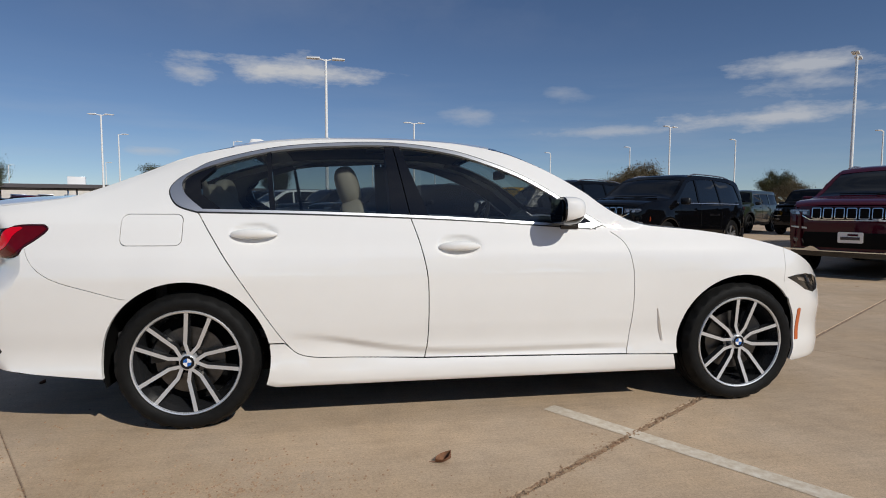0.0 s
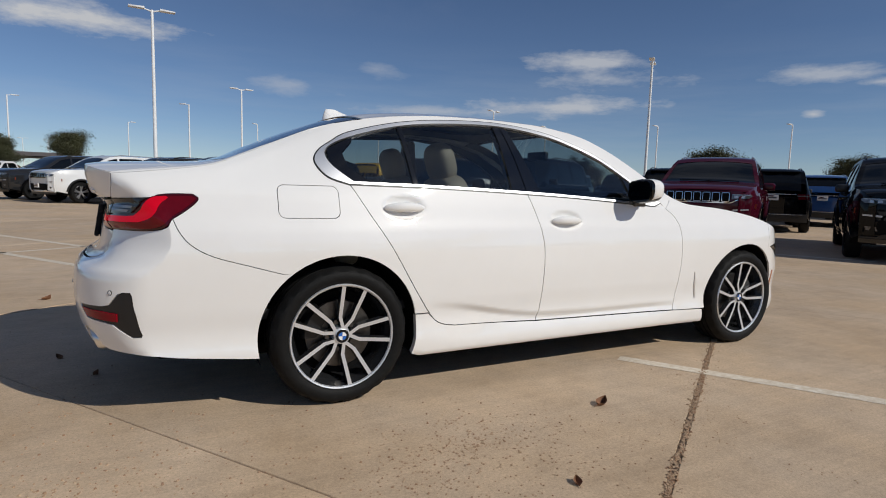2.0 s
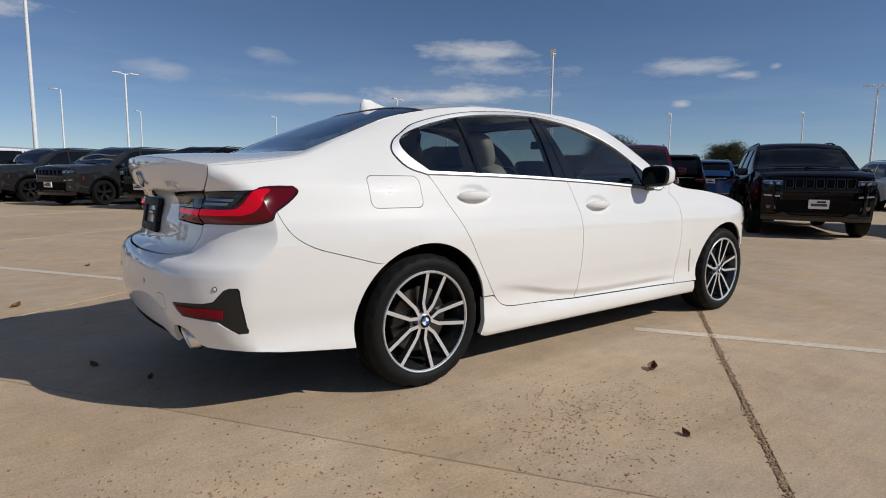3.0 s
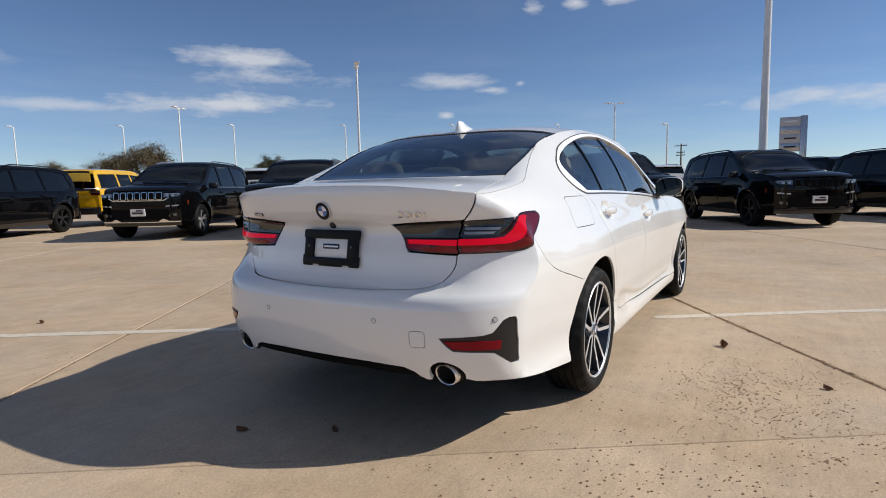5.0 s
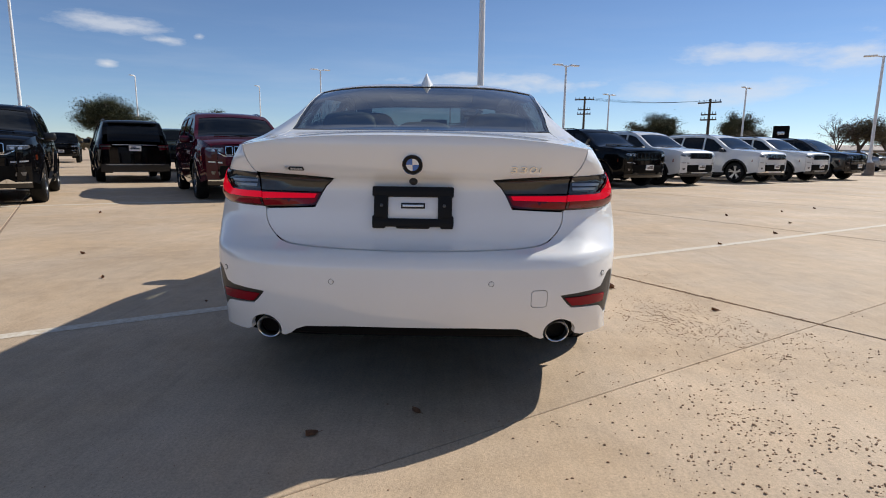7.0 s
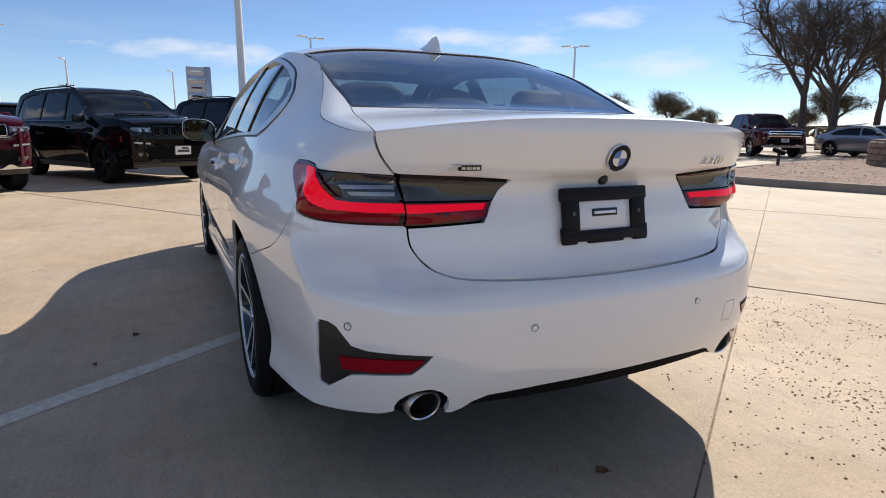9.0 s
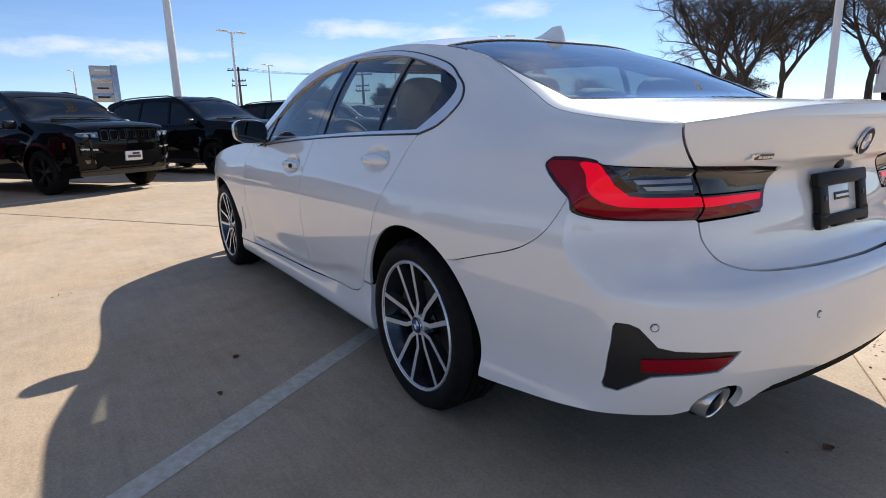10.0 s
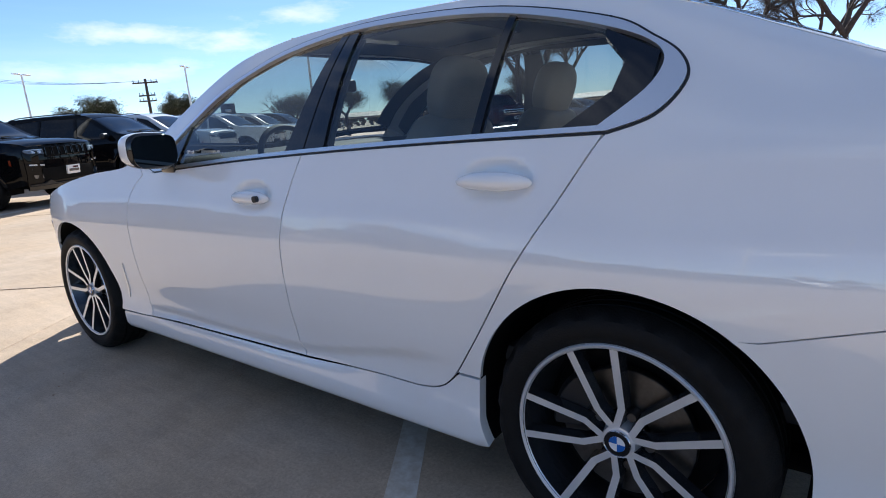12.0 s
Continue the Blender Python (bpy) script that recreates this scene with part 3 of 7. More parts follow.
    Sheet().cut(wrap, marker, step=0.03, side=side, gap=0.0005, lift=0.002).done("side_marker", AMBER, car)
    Sheet().cut(wrap, [(2.360, 0.52), (2.372, 0.475), (2.404, 0.345), (2.393, 0.345), (2.372, 0.42)], step=0.03, side=side, gap=0, lift=0.004, depth=0.006).done("air_outlet", SATIN, car)

    # window surrounds, pillars and panes
    ring = DLO + [p for p in belt_line[::-1] if 0.06 < p[0] < 2.04]
    hole = DLO_IN + [(x, BELT(x) + 0.013) for x in (1.9, 1.7, 1.5, 1.24, 1.0, 0.8, 0.6, 0.4, 0.2)]
    Sheet().cut(wrap, ring, holes=[hole], step=0.06, edge=0.02, side=side, gap=0.0006, lift=0.005, depth=0.014).done("window_trim", SATIN, car, "satin aluminium window surround")
    seal = loop_inset(loop_even(ring, 0.02), -0.0055)
    Sheet().cut(wrap, seal, holes=[ring], step=0.06, edge=0.02, side=side, gap=0.0, lift=0.0012, depth=0.004).done("window_seal", BLACK, car, "thin black rubber seal")
    low = lambda x: BELT(x) + 0.013
    posts = [[(0.935, 1.366), (0.976, 1.369), (1.052, low(1.05)), (0.960, low(0.96))],
             [(0.981, 1.369), (1.012, 1.366), (1.150, low(1.15)), (1.057, low(1.057))],
             [(0.345, 1.322), (0.366, 1.326), (0.402, low(0.40)), (0.376, low(0.376))],
             [(0.068, 1.036), (-0.026, 1.116), (-0.030, 1.188), (0.102, 1.254), (0.100, 1.235), (0.040, 1.175), (0.055, 1.11), (0.16, low(0.16))],
             [(1.80, 1.115), (1.838, 1.092), (2.005, 0.972), (1.92, low(1.92)), (1.84, low(1.84))]]
    for p in posts:
        Sheet().cut(wrap, p, step=0.05, edge=0.03, side=side, gap=0.0004, lift=-0.002, depth=0.02).done("pillar_cover", PIANO, car, "gloss black pillar cover")
    panes = [("quarter_window", [(0.100, 1.250)] + [q for q in DLO_IN if 0.11 < q[0] < 0.35 and q[1] > 1.2] + [(0.348, 1.320), (0.378, low(0.378)), (0.14, low(0.14)), (0.05, 1.11), (0.035, 1.175)]),
             ("rear_door_window", [(0.364, 1.322)] + [q for q in DLO_IN if 0.37 < q[0] < 0.93] + [(0.938, 1.364), (0.962, low(0.962)), (0.8, low(0.8)), (0.6, low(0.6)), (0.400, low(0.40))]),
             ("front_door_window", [(1.010, 1.364)] + [q for q in DLO_IN if 1.02 < q[0] < 1.80] + [(1.81, 1.108), (1.845, low(1.845)), (1.6, low(1.6)), (1.35, low(1.35)), (1.146, low(1.146))])]
    for name, p in panes:
        ob = Sheet().cut(wrap, p, step=0.06, edge=0.04, side=side, gap=-0.003, lift=-0.008, depth=0.0005).done(name, SIDE_GLASS, car)

    # tail lamp: outer part on the quarter, inner part on the lid
    def lens_of(fn, line, name, mat, parent, lift, depth, label="", holes=(), gap=0.0):
        return Sheet().cut(fn, line, holes=holes, step=0.025, edge=0.014, side=side, gap=gap, lift=lift, depth=depth).done(name, mat, parent, label)
    # inner edge of the red lens: a straight slanted limb, a short bend, then level to the lid
    limb = [(-0.788, 0.953), (-0.800, 0.949), (-0.828, 0.937), (-0.855, 0.924), (-0.873, 0.908), (-0.888, 0.893), (-0.903, 0.877), (-0.918, 0.8725), (-0.95, 0.871), (-0.9985, 0.870)]
    red = LAMP_LOW[::-1] + LAMP_TIP[1:] + [p for p in LAMP_TOP[1:] if p[0] > -0.782] + limb
    outer = thing("tail_lamp", "", "")
    outer.parent = car
    lens_of(lamp_corner, LAMP_LOW[::-1] + LAMP_TIP[1:] + LAMP_TOP[1:], "lamp_housing", DEEP_RED, outer, -0.005, 0.06, gap=0.001)
    core = loop_inset(loop_even(red, 0.014), 0.009)
    lens_of(lamp_corner, red, "lens_border", DEEP_RED, outer, 0.002, 0.006, "deep red lens border", [core], 0.0012)
    lens_of(lamp_corner, core, "red_lens", RED_LENS, outer, 0.003, 0.006, "bright red lens")
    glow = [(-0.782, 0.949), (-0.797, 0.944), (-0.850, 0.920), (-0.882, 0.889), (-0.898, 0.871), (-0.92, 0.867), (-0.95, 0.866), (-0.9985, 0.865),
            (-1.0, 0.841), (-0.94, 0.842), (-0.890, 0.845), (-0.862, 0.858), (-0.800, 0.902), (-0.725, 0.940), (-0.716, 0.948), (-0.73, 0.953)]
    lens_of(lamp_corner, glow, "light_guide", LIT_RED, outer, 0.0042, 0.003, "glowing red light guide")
    clear = [(-0.9978, 0.874), (-0.95, 0.875), (-0.92, 0.8765), (-0.907, 0.880), (-0.893, 0.895), (-0.878, 0.910), (-0.859, 0.927), (-0.812, 0.946)] + [p for p in LAMP_TOP if -0.985 < p[0] < -0.816] + [(-0.986, 0.934)]
    lens_of(lamp_corner, clear, "clear_lens", SMOKE, outer, 0.002, 0.006, "smoked grey lens", (), 0.001)
    for k in range(3):
        z = 0.884 + 0.0165 * k
        lens_of(lamp_corner, [(-0.985, z), (-0.918 + 0.016 * k, z), (-0.910 + 0.016 * k, z + 0.010), (-0.985, z + 0.010)], "reflector_bar", BAR, outer, 0.0032, 0.002)
    inner = thing("inner_tail_lamp", "", "")
    inner.parent = car
    lens = [(0.375, 0.822), (0.385, 0.8155), (0.41, 0.812), (0.5945, 0.804), (0.6000, 0.868), (0.358, 0.864)]
    lens_of(lamp_tail, lens, "lens_border", DEEP_RED, inner, 0.003, 0.05, "deep red lens border", (), 0.0012)
    lens_of(lamp_tail, [(0.384, 0.826), (0.41, 0.820), (0.593, 0.812), (0.598, 0.864), (0.368, 0.861)], "red_lens", RED_LENS, inner, 0.0042, 0.003, "bright red lens")
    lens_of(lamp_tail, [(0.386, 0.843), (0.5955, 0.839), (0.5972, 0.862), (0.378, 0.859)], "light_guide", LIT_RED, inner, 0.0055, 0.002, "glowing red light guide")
    lens_of(lamp_tail, [(0.358, 0.866), (0.6002, 0.870), (0.6105, 0.933), (0.45, 0.926), (0.314, 0.916), (0.338, 0.895)], "clear_lens", BROWN, inner, 0.002, 0.05, "smoked brown lens", (), 0.0012)

    # dark shell under the panels, wheel housings
    shell_line = [(-1.6, 0.30), (-0.8, 0.28), (-0.44, 0.26)] + rear_wheel_arch(190, -15, 0.386)[1:] + [(0.42, 0.20), (2.46, 0.20)] + front_wheel_arch(200, -20, 0.378) + [(3.60, 0.22), (3.60, 0.5), (3.3, 0.66), (2.9, 0.8), (2.3, 0.9), (2.0, 0.93), (1.2, 0.97), (0.1, 1.0), (-0.6, 1.0), (-1.6, 1.0)]
    shell.cut(wrap, shell_line, step=0.12, edge=0.06, side=side, gap=0, lift=-0.032, depth=0.002)
    for cx, r in ((0.0, 0.380), (2.851, 0.372)):
        bm = bmesh.new()
        a = arc(cx, 0.325, r, 198, -19, 40)
        w = [[bm.verts.new((x, side * min(side_y(x, z) - 0.008, side_y(cx, 0.6) - 0.010), z)) for x, z in a], [bm.verts.new((x, side * 0.56, z)) for x, z in a]]
        for k in range(40):
            bm.faces.new((w[0][k], w[0][k + 1], w[1][k + 1], w[1][k]))
        bm.faces.new(w[1])
        part("wheel_arch_liner", bm, DARK, car, "black plastic wheel arch liner")
body.done("body_side", PAINT, car)
shell.done("inner_shell", DARK, car, "dark shell behind the panel gaps")

# rear bumper, both halves in one moulding
TRI_TOP, TRI_LOW = S_at(-0.878, 0.552), S_at(-0.838, 0.362)
bumper = Sheet()
for side in (-1, 1):
    line = [(-1.6016, 0.362), (-1.35, 0.361), (-1.19, 0.354), (-1.15, 0.338), (-1.125, 0.317), (-1.098, 0.304)] + [(-1.025 + 0.060 * math.cos(radians(a)), 0.332 + 0.058 * math.sin(radians(a))) for a in range(205, -26, -20)] \
        + [(-0.945, 0.305), (S_at(-0.86, 0.30), 0.299), (-0.66, 0.277), (-0.42, 0.255)] + rear_wheel_arch(194, 127)[1:] + BUMP_SEAM[1:] + LAMP_LOW[1:] + LID_SEAM
    tri = [(-1.028, 0.489), (-1.0, 0.491), (-0.915, 0.497), (-0.892, 0.506), (TRI_TOP - 0.020, 0.553), (TRI_TOP - 0.008, 0.562), (TRI_TOP + 0.010, 0.562), (TRI_TOP + 0.016, 0.55), (TRI_LOW + 0.020, 0.384), (TRI_LOW + 0.014, 0.374), (TRI_LOW - 0.014, 0.372), (-0.885, 0.424), (-0.91, 0.430), (-0.985, 0.438)]
    hatch = round_rect(-1.145, 0.448, -1.083, 0.514, 0.012, 4)
    bumper.cut(wrap, line, holes=[tri] + ([hatch] if side < 0 else []), step=0.032, edge=0.02, side=side, gap=0.0016, depth=0.02)
    if side < 0:
        Sheet().cut(wrap, hatch, step=0.03, edge=0.02, side=side, gap=0.001).done("tow_hook_cover", PAINT, car)
    ref = thing("rear_reflector", "", "")
    ref.parent = car
    Sheet().cut(wrap, tri, step=0.03, edge=0.02, side=side, gap=0.0004, lift=-0.004, depth=0.015).done("reflector_trim", BLACK, ref, "black plastic triangular trim")
    Sheet().cut(wrap, [(-1.010, 0.478), (-0.93, 0.477), (-0.872, 0.472), (-0.872, 0.438), (-0.93, 0.440), (-0.984, 0.445)], step=0.03, edge=0.02, side=side, gap=0.0, lift=0.001, depth=0.006).done("reflector_lens", REFLECTOR, ref, "dark red reflector")
    for y, z in ((0.300, 0.543), (0.728, 0.558)):
        bm = bmesh.new()
        lathe([(0.0005, 0.003), (0.0068, 0.0026), (0.0076, 0.0), (0.0084, 0.0), (0.0094, -0.0025), (0.0094, -0.008)], n=20, bm=bm)
        p = Vector(wrap(y - 1.6, z)) if y < 0.6 else Vector(wrap(S_at(-0.935, z), z))
        q = Vector((-1, 0.28 * y + 3.1 * y ** 5, 0)).normalized()
        m = Matrix.Translation((p.x, p.y * side, p.z)) @ Vector((q.x, q.y * side, 0)).to_track_quat("Y", "Z").to_matrix().to_4x4()
        bmesh.ops.transform(bm, matrix=m, verts=bm.verts)
        sensor = part("parking_sensor", bm, PAINT, car)
        bm = lathe([(0.0094, -0.004), (0.0094, 0.0008), (0.0106, 0.0008), (0.0106, -0.004)], n=24)
        bmesh.ops.transform(bm, matrix=m, verts=bm.verts)
        part("seal", bm, BLACK, sensor)
    # exhaust tip
    m = Matrix.Translation((-0.994, side * 0.572, 0.330)) @ Matrix.Diagonal((0.92, 0.92, 0.92, 1)) @ pose(0, 0, 0, 0, 0, -90)
    bm = lathe([(0.0430, 0.030), (0.0432, 0.0), (0.0455, -0.009), (0.0490, -0.012), (0.0525, -0.006), (0.0535, 0.02), (0.050, 0.20)], n=36)
    for v in bm.verts:
        v.co.y += -0.35 * v.co.z * (v.co.y < 0.05)
    bmesh.ops.transform(bm, matrix=m, verts=bm.verts)
    ex = part("exhaust_tip", bm, TIP_CHROME, car, "round chrome exhaust tip")
    bm = lathe([(0.0005, 0.15), (0.043, 0.15), (0.0436, 0.010)], n=36)
    for v in bm.verts:
        v.co.y += -0.35 * v.co.z * (v.co.y < 0.05)
    bmesh.ops.transform(bm, matrix=m, verts=bm.verts)
    part("pipe_inside", bm, DARK, ex, "sooty black inside of the pipe")
    bm = lathe([(0.0600, 0.030), (0.0585, 0.026), (0.0565, 0.04), (0.055, 0.09)], n=36)
    for v in bm.verts:
        v.co.y += -0.25 * v.co.z - 0.30 * v.co.x * side * 0.5
    bmesh.ops.transform(bm, matrix=m, verts=bm.verts)
    part("exhaust_surround", bm, BLACK, car, "black plastic ring round the exhaust tip")
bumper.done("rear_bumper", PAINT, car)
bm = bmesh.new()
rows = []
for x, z in ((-1.085, 0.357), (-1.07, 0.326), (-1.00, 0.300), (-0.80, 0.250), (-0.46, 0.215)):
    rows.append([bm.verts.new((x + 0.10 * (k / 10 * 0.62) ** 2 * (1 if x < -0.9 else 0), 0.50 * k / 10 if x > -1.06 else 0.46 * k / 10, z)) for k in range(-10, 11)])
for a, b in zip(rows, rows[1:]):
    for k in range(20):
        bm.faces.new((a[k], a[k + 1], b[k + 1], b[k]))
part("diffuser", bm, DARK, car, "black plastic diffuser")
part("floor_pan", boxed((3.9, 1.2, 0.06), (1.45, 0, 0.22), 0.02), DARK, car, "dark underbody")
part("sill_floor", boxed((2.05, 1.66, 0.05), (1.43, 0, 0.23), 0.02), DARK, car)

# boot lid: deck and tail face
lid = Sheet()
lid_y = wrap(LID_CORNER, shoulder(LID_CORNER))[1]
lid_side = [(wrap(u, z)[1] - 0.0005, z) for u, z in LID_SIDE[1:]]
lid_top = [shoulder(y - 1.6) for y in [k * 0.05 for k in range(13)]]
half = [(0.0, 0.657)] + [(p[0] + 1.6, p[1]) for p in LID_SEAM[::-1][1:]] + [(0.385, 0.811), (0.360, 0.862), (0.340, 0.893), (0.308, 0.920), (0.45, 0.931), (0.612, 0.938)] + lid_side + [(0.05 * k, lid_top[k]) for k in range(12, 0, -1)]
line = half + [(0.0, lid_top[0])] + [(-y, z) for y, z in half[1:]][::-1]
lid.cut(lid_face, line, step=0.028, edge=0.02, gap=0.003, depth=0.02)
back = [(tail_x(0.05 * k, lid_top[abs(k)]), 0.05 * k) for k in range(-12, 13)]
back = [(xe, -lid_y + 0.003)] + back + [(xe, lid_y - 0.003)]
glass_foot = [(-0.47 - 0.085 * (1 - (0.05 * k / 0.6) ** 2), 0.05 * k) for k in range(-12, 13)]
lid.cut(roof, back + [(-0.47 - 0.001, 0.598)] + [(x - 0.012, y) for x, y in glass_foot[::-1]], step=0.045, edge=0.03, gap=0.0012, flip=True)
boot_lid = lid.done("boot_lid", PAINT, car)

# roof, rear window, windscreen, bonnet
rear_top = [(0.125 + 0.055 * (k / 12) ** 2, k / 12) for k in range(-12, 13)]
line = [(x, v * (rail_y(x) - 0.0)) for x, v in rear_top] + [(x / 20, rail_y(x / 20)) for x in range(4, 31)] + [(1.575 - 0.08 * (k / 12) ** 2, -k / 12 * rail_y(1.5)) for k in range(-12, 13)] + [(x / 20, -rail_y(x / 20)) for x in range(29, 3, -1)]
Sheet().cut(roof, line, step=0.06, edge=0.03, gap=0.0, flip=True, lift=0.001, depth=0.02).done("roof", PAINT, car)
side_line = [(-0.47 + 0.065 * k, GLASS_EDGE(-0.47 + 0.065 * k) - 0.002) for k in range(0, 11)]
outer_line = glass_foot + side_line[1:-1] + [(x, v * (rail_y(x) - 0.004)) for x, v in rear_top[::-1]] + [(x, -y) for x, y in side_line[1:-1][::-1]]
core = loop_inset(loop_even(outer_line, 0.03), 0.016)
Sheet().cut(roof, outer_line, holes=[core], step=0.06, edge=0.03, gap=0.0025, flip=True, lift=-0.001, depth=0.012).done("rear_window_border", PIANO, car, "black glass border")
ob = Sheet().cut(roof, core, step=0.08, edge=0.04, gap=-0.004, flip=True, lift=-0.004, depth=0.0005).done("rear_window", REAR_GLASS, car)
screen = [(1.577 - 0.08 * (k / 12) ** 2, k / 12 * (rail_y(1.5) - 0.006)) for k in range(-12, 13)] + [(1.5 + 0.07 * k, rail_y(1.5 + 0.07 * k) - 0.006) for k in range(1, 10)] \
    + [(2.34 - 0.19 * (k / 12) ** 2, -k / 12 * (rail_y(2.15) - 0.006)) for k in range(-12, 13)] + [(1.5 + 0.07 * k, -rail_y(1.5 + 0.07 * k) + 0.006) for k in range(9, 0, -1)]
core = loop_inset(loop_even(screen, 0.03), 0.045)
Sheet().cut(roof, screen, holes=[core], step=0.06, edge=0.03, gap=0.002, flip=True, lift=-0.001).done("windscreen_border", PIANO, car, "black glass border")
ob = Sheet().cut(roof, core, step=0.08, edge=0.04, gap=-0.004, flip=True, lift=-0.004, depth=0.0005).done("windscreen", SCREEN_GLASS, car)
bonnet = [(2.375 - 0.17 * (k / 12) ** 2, k / 12 * (rail_y(2.22) - 0.004)) for k in range(-12, 13)] + [(2.25 + 0.06 * k, rail_y(2.25 + 0.06 * k) - 0.004) for k in range(0, 23)] + [(3.63, 0.3), (3.64, 0), (3.63, -0.3)] \
    + [(2.25 + 0.06 * k, -rail_y(2.25 + 0.06 * k) + 0.004) for k in range(22, -1, -1)]
Sheet().cut(roof, bonnet, step=0.06, edge=0.03, gap=0.001, flip=True).done("bonnet", PAINT, car)

# panel fillers: cowl, cabin
part("cowl", boxed((0.14, 1.30, 0.03), (2.33, 0, 0.955), 0.01), BLACK, car, "black plastic cowl")
part("dashboard", boxed((0.55, 1.36, 0.24), (2.02, 0, 0.86), 0.07, 4), CABIN, car)
part("parcel_shelf", boxed((0.46, 1.20, 0.03), (-0.32, 0, 1.045), 0.01), CABIN, car)
part("cabin_floor", boxed((2.6, 1.50, 0.05), (0.95, 0, 0.42), 0.01), CABIN, car)
part("rear_bulkhead", boxed((0.06, 1.40, 0.62), (-0.16, 0, 0.74), 0.02), CABIN, car)
part("front_bulkhead", boxed((0.06, 1.40, 0.60), (2.28, 0, 0.66), 0.02), CABIN, car)
head = Sheet()
hl_line = [(0.36, -0.50), (1.5, -0.50), (1.5, 0.50), (0.36, 0.50)]
head.cut(roof, hl_line, holes=[[(0.86, -0.30), (1.32, -0.30), (1.32, 0.30), (0.86, 0.30)]], step=0.12, gap=0, flip=True, lift=-0.030, depth=0.004)
head.done("headlining", LINING, car)
for side in (-1, 1):
    pil = Sheet()
    pil.cut(wrap, [(-0.40, 1.06), (0.03, 1.05), (-0.01, 1.12), (0.02, 1.20), (0.12, 1.26), (0.36, 1.33), (0.34, 1.36), (0.0, 1.28), (-0.25, 1.18)], step=0.06, gap=0, side=side, lift=-0.022, depth=0.004)
    pil.cut(wrap, [(0.36, 1.345), (0.98, 1.375), (1.27, 1.345), (1.47, 1.285), (1.67, 1.205), (1.85, 1.10), (2.0, 0.99), (2.03, 1.05), (1.85, 1.18), (1.6, 1.30), (1.3, 1.37), (0.9, 1.39), (0.5, 1.38)], step=0.06, gap=0, side=side, lift=-0.020, depth=0.004)
    pil.cut(wrap, [(0.93, 1.36), (1.02, 1.36), (1.15, 1.0), (0.95, 1.0)], step=0.06, gap=0, side=side, lift=-0.03, depth=0.004)
    # wide post trim beside the windscreen, added to block sun through its corner
    pil.cut(roof, [(x / 20, rail_y(x / 20) - 0.13) for x in range(29, 43)] + [(x / 20, rail_y(x / 20) - 0.02) for x in range(42, 28, -1)], step=0.06, gap=0, side=side, flip=True, lift=-0.030, depth=0.004)
    pil.done("inner_pillar", LINING, car, "grey inner pillar trim")
    Sheet().cut(wrap, [(0.10, 1.02), (1.9, 0.95), (1.9, 0.45), (0.5, 0.45)], step=0.15, gap=0, side=side, lift=-0.07, depth=0.004).done("door_card", CABIN, car)


def cushion(size, at, rot=0.0, power=0.55):
    """A padded block: a ball pressed towards a box."""
    bm = bmesh.new()
    bmesh.ops.create_icosphere(bm, subdivisions=4, radius=1.0)
    for v in bm.verts:
        v.co = Vector([math.copysign(abs(c) ** power, c) * 0.5 * s for c, s in zip(v.co, size)])
    bmesh.ops.rotate(bm, cent=(0, 0, 0), matrix=Matrix.Rotation(radians(rot), 3, "Y"), verts=bm.verts)
    bmesh.ops.translate(bm, vec=at, verts=bm.verts)
    return bm


def seat(x, y, w, lean, name, tall=0.64):
    s = thing(name, "", "")
    s.parent = car
    part("seat_cushion", cushion((0.52, min(w, 1.08), 0.18), (x, y, 0.56), -6, 0.4), CREAM, s)
    bm = cushion((0.16, w, tall), (x - 0.27, y, 0.53 + tall / 2), lean, 0.42)
    for v in bm.verts:
        if v.co.z > 1.0:
            v.co.y = y + (v.co.y - y) * 0.86
    part("backrest", bm, CREAM, s, "cream leather backrest")
    return s


for y in (-0.37, 0.37):
    s = seat(1.12, y, 0.48, -20, "front_seat", 0.57)
    bm = cushion((0.13, 0.265, 0.235), (0.745, y, 1.160), -16, 0.72)
    part("headrest", bm, CREAM, s, "cream leather headrest")
    for off in (-0.06, 0.06):
        bm = bmesh.new()
        rod(bm, (0.77, y + off, 1.03), (0.755, y + off, 1.14), 0.007, n=8)
        part("headrest_post", bm, CHROME, s)
bench = seat(0.30, 0.0, 1.28, -24, "rear_bench")
for y, h in ((-0.40, 0.12), (0.40, 0.12), (0.0, 0.07)):
    part("headrest", cushion((0.11, 0.28, h + 0.04), (-0.070, y, 1.09 + h / 2), -16, 0.62), CREAM, bench, "cream leather headrest")
bm = bmesh.new()
lathe([(0.170, -0.015), (0.185, 0.0), (0.170, 0.015), (0.155, 0.0), (0.170, -0.015)], n=32, bm=bm)
box(bm, (0.31, 0.02, 0.04), (0, 0, 0)), box(bm, (0.10, 0.03, 0.12), (0, 0, -0.02), 0.01)
bmesh.ops.transform(bm, matrix=Matrix.Translation((1.66, 0.37, 0.93)) @ pose(0, 0, 0, 0, 24, 0) @ pose(0, 0, 0, 0, 0, 90), verts=bm.verts)
part("steering_wheel", bm, CABIN, car)
part("rear_view_mirror", boxed((0.03, 0.22, 0.06), (1.72, 0, 1.26), 0.012), BLACK, car)
part("rear_view_stalk", boxed((0.08, 0.03, 0.03), (1.77, 0, 1.275), 0.008), BLACK, car)

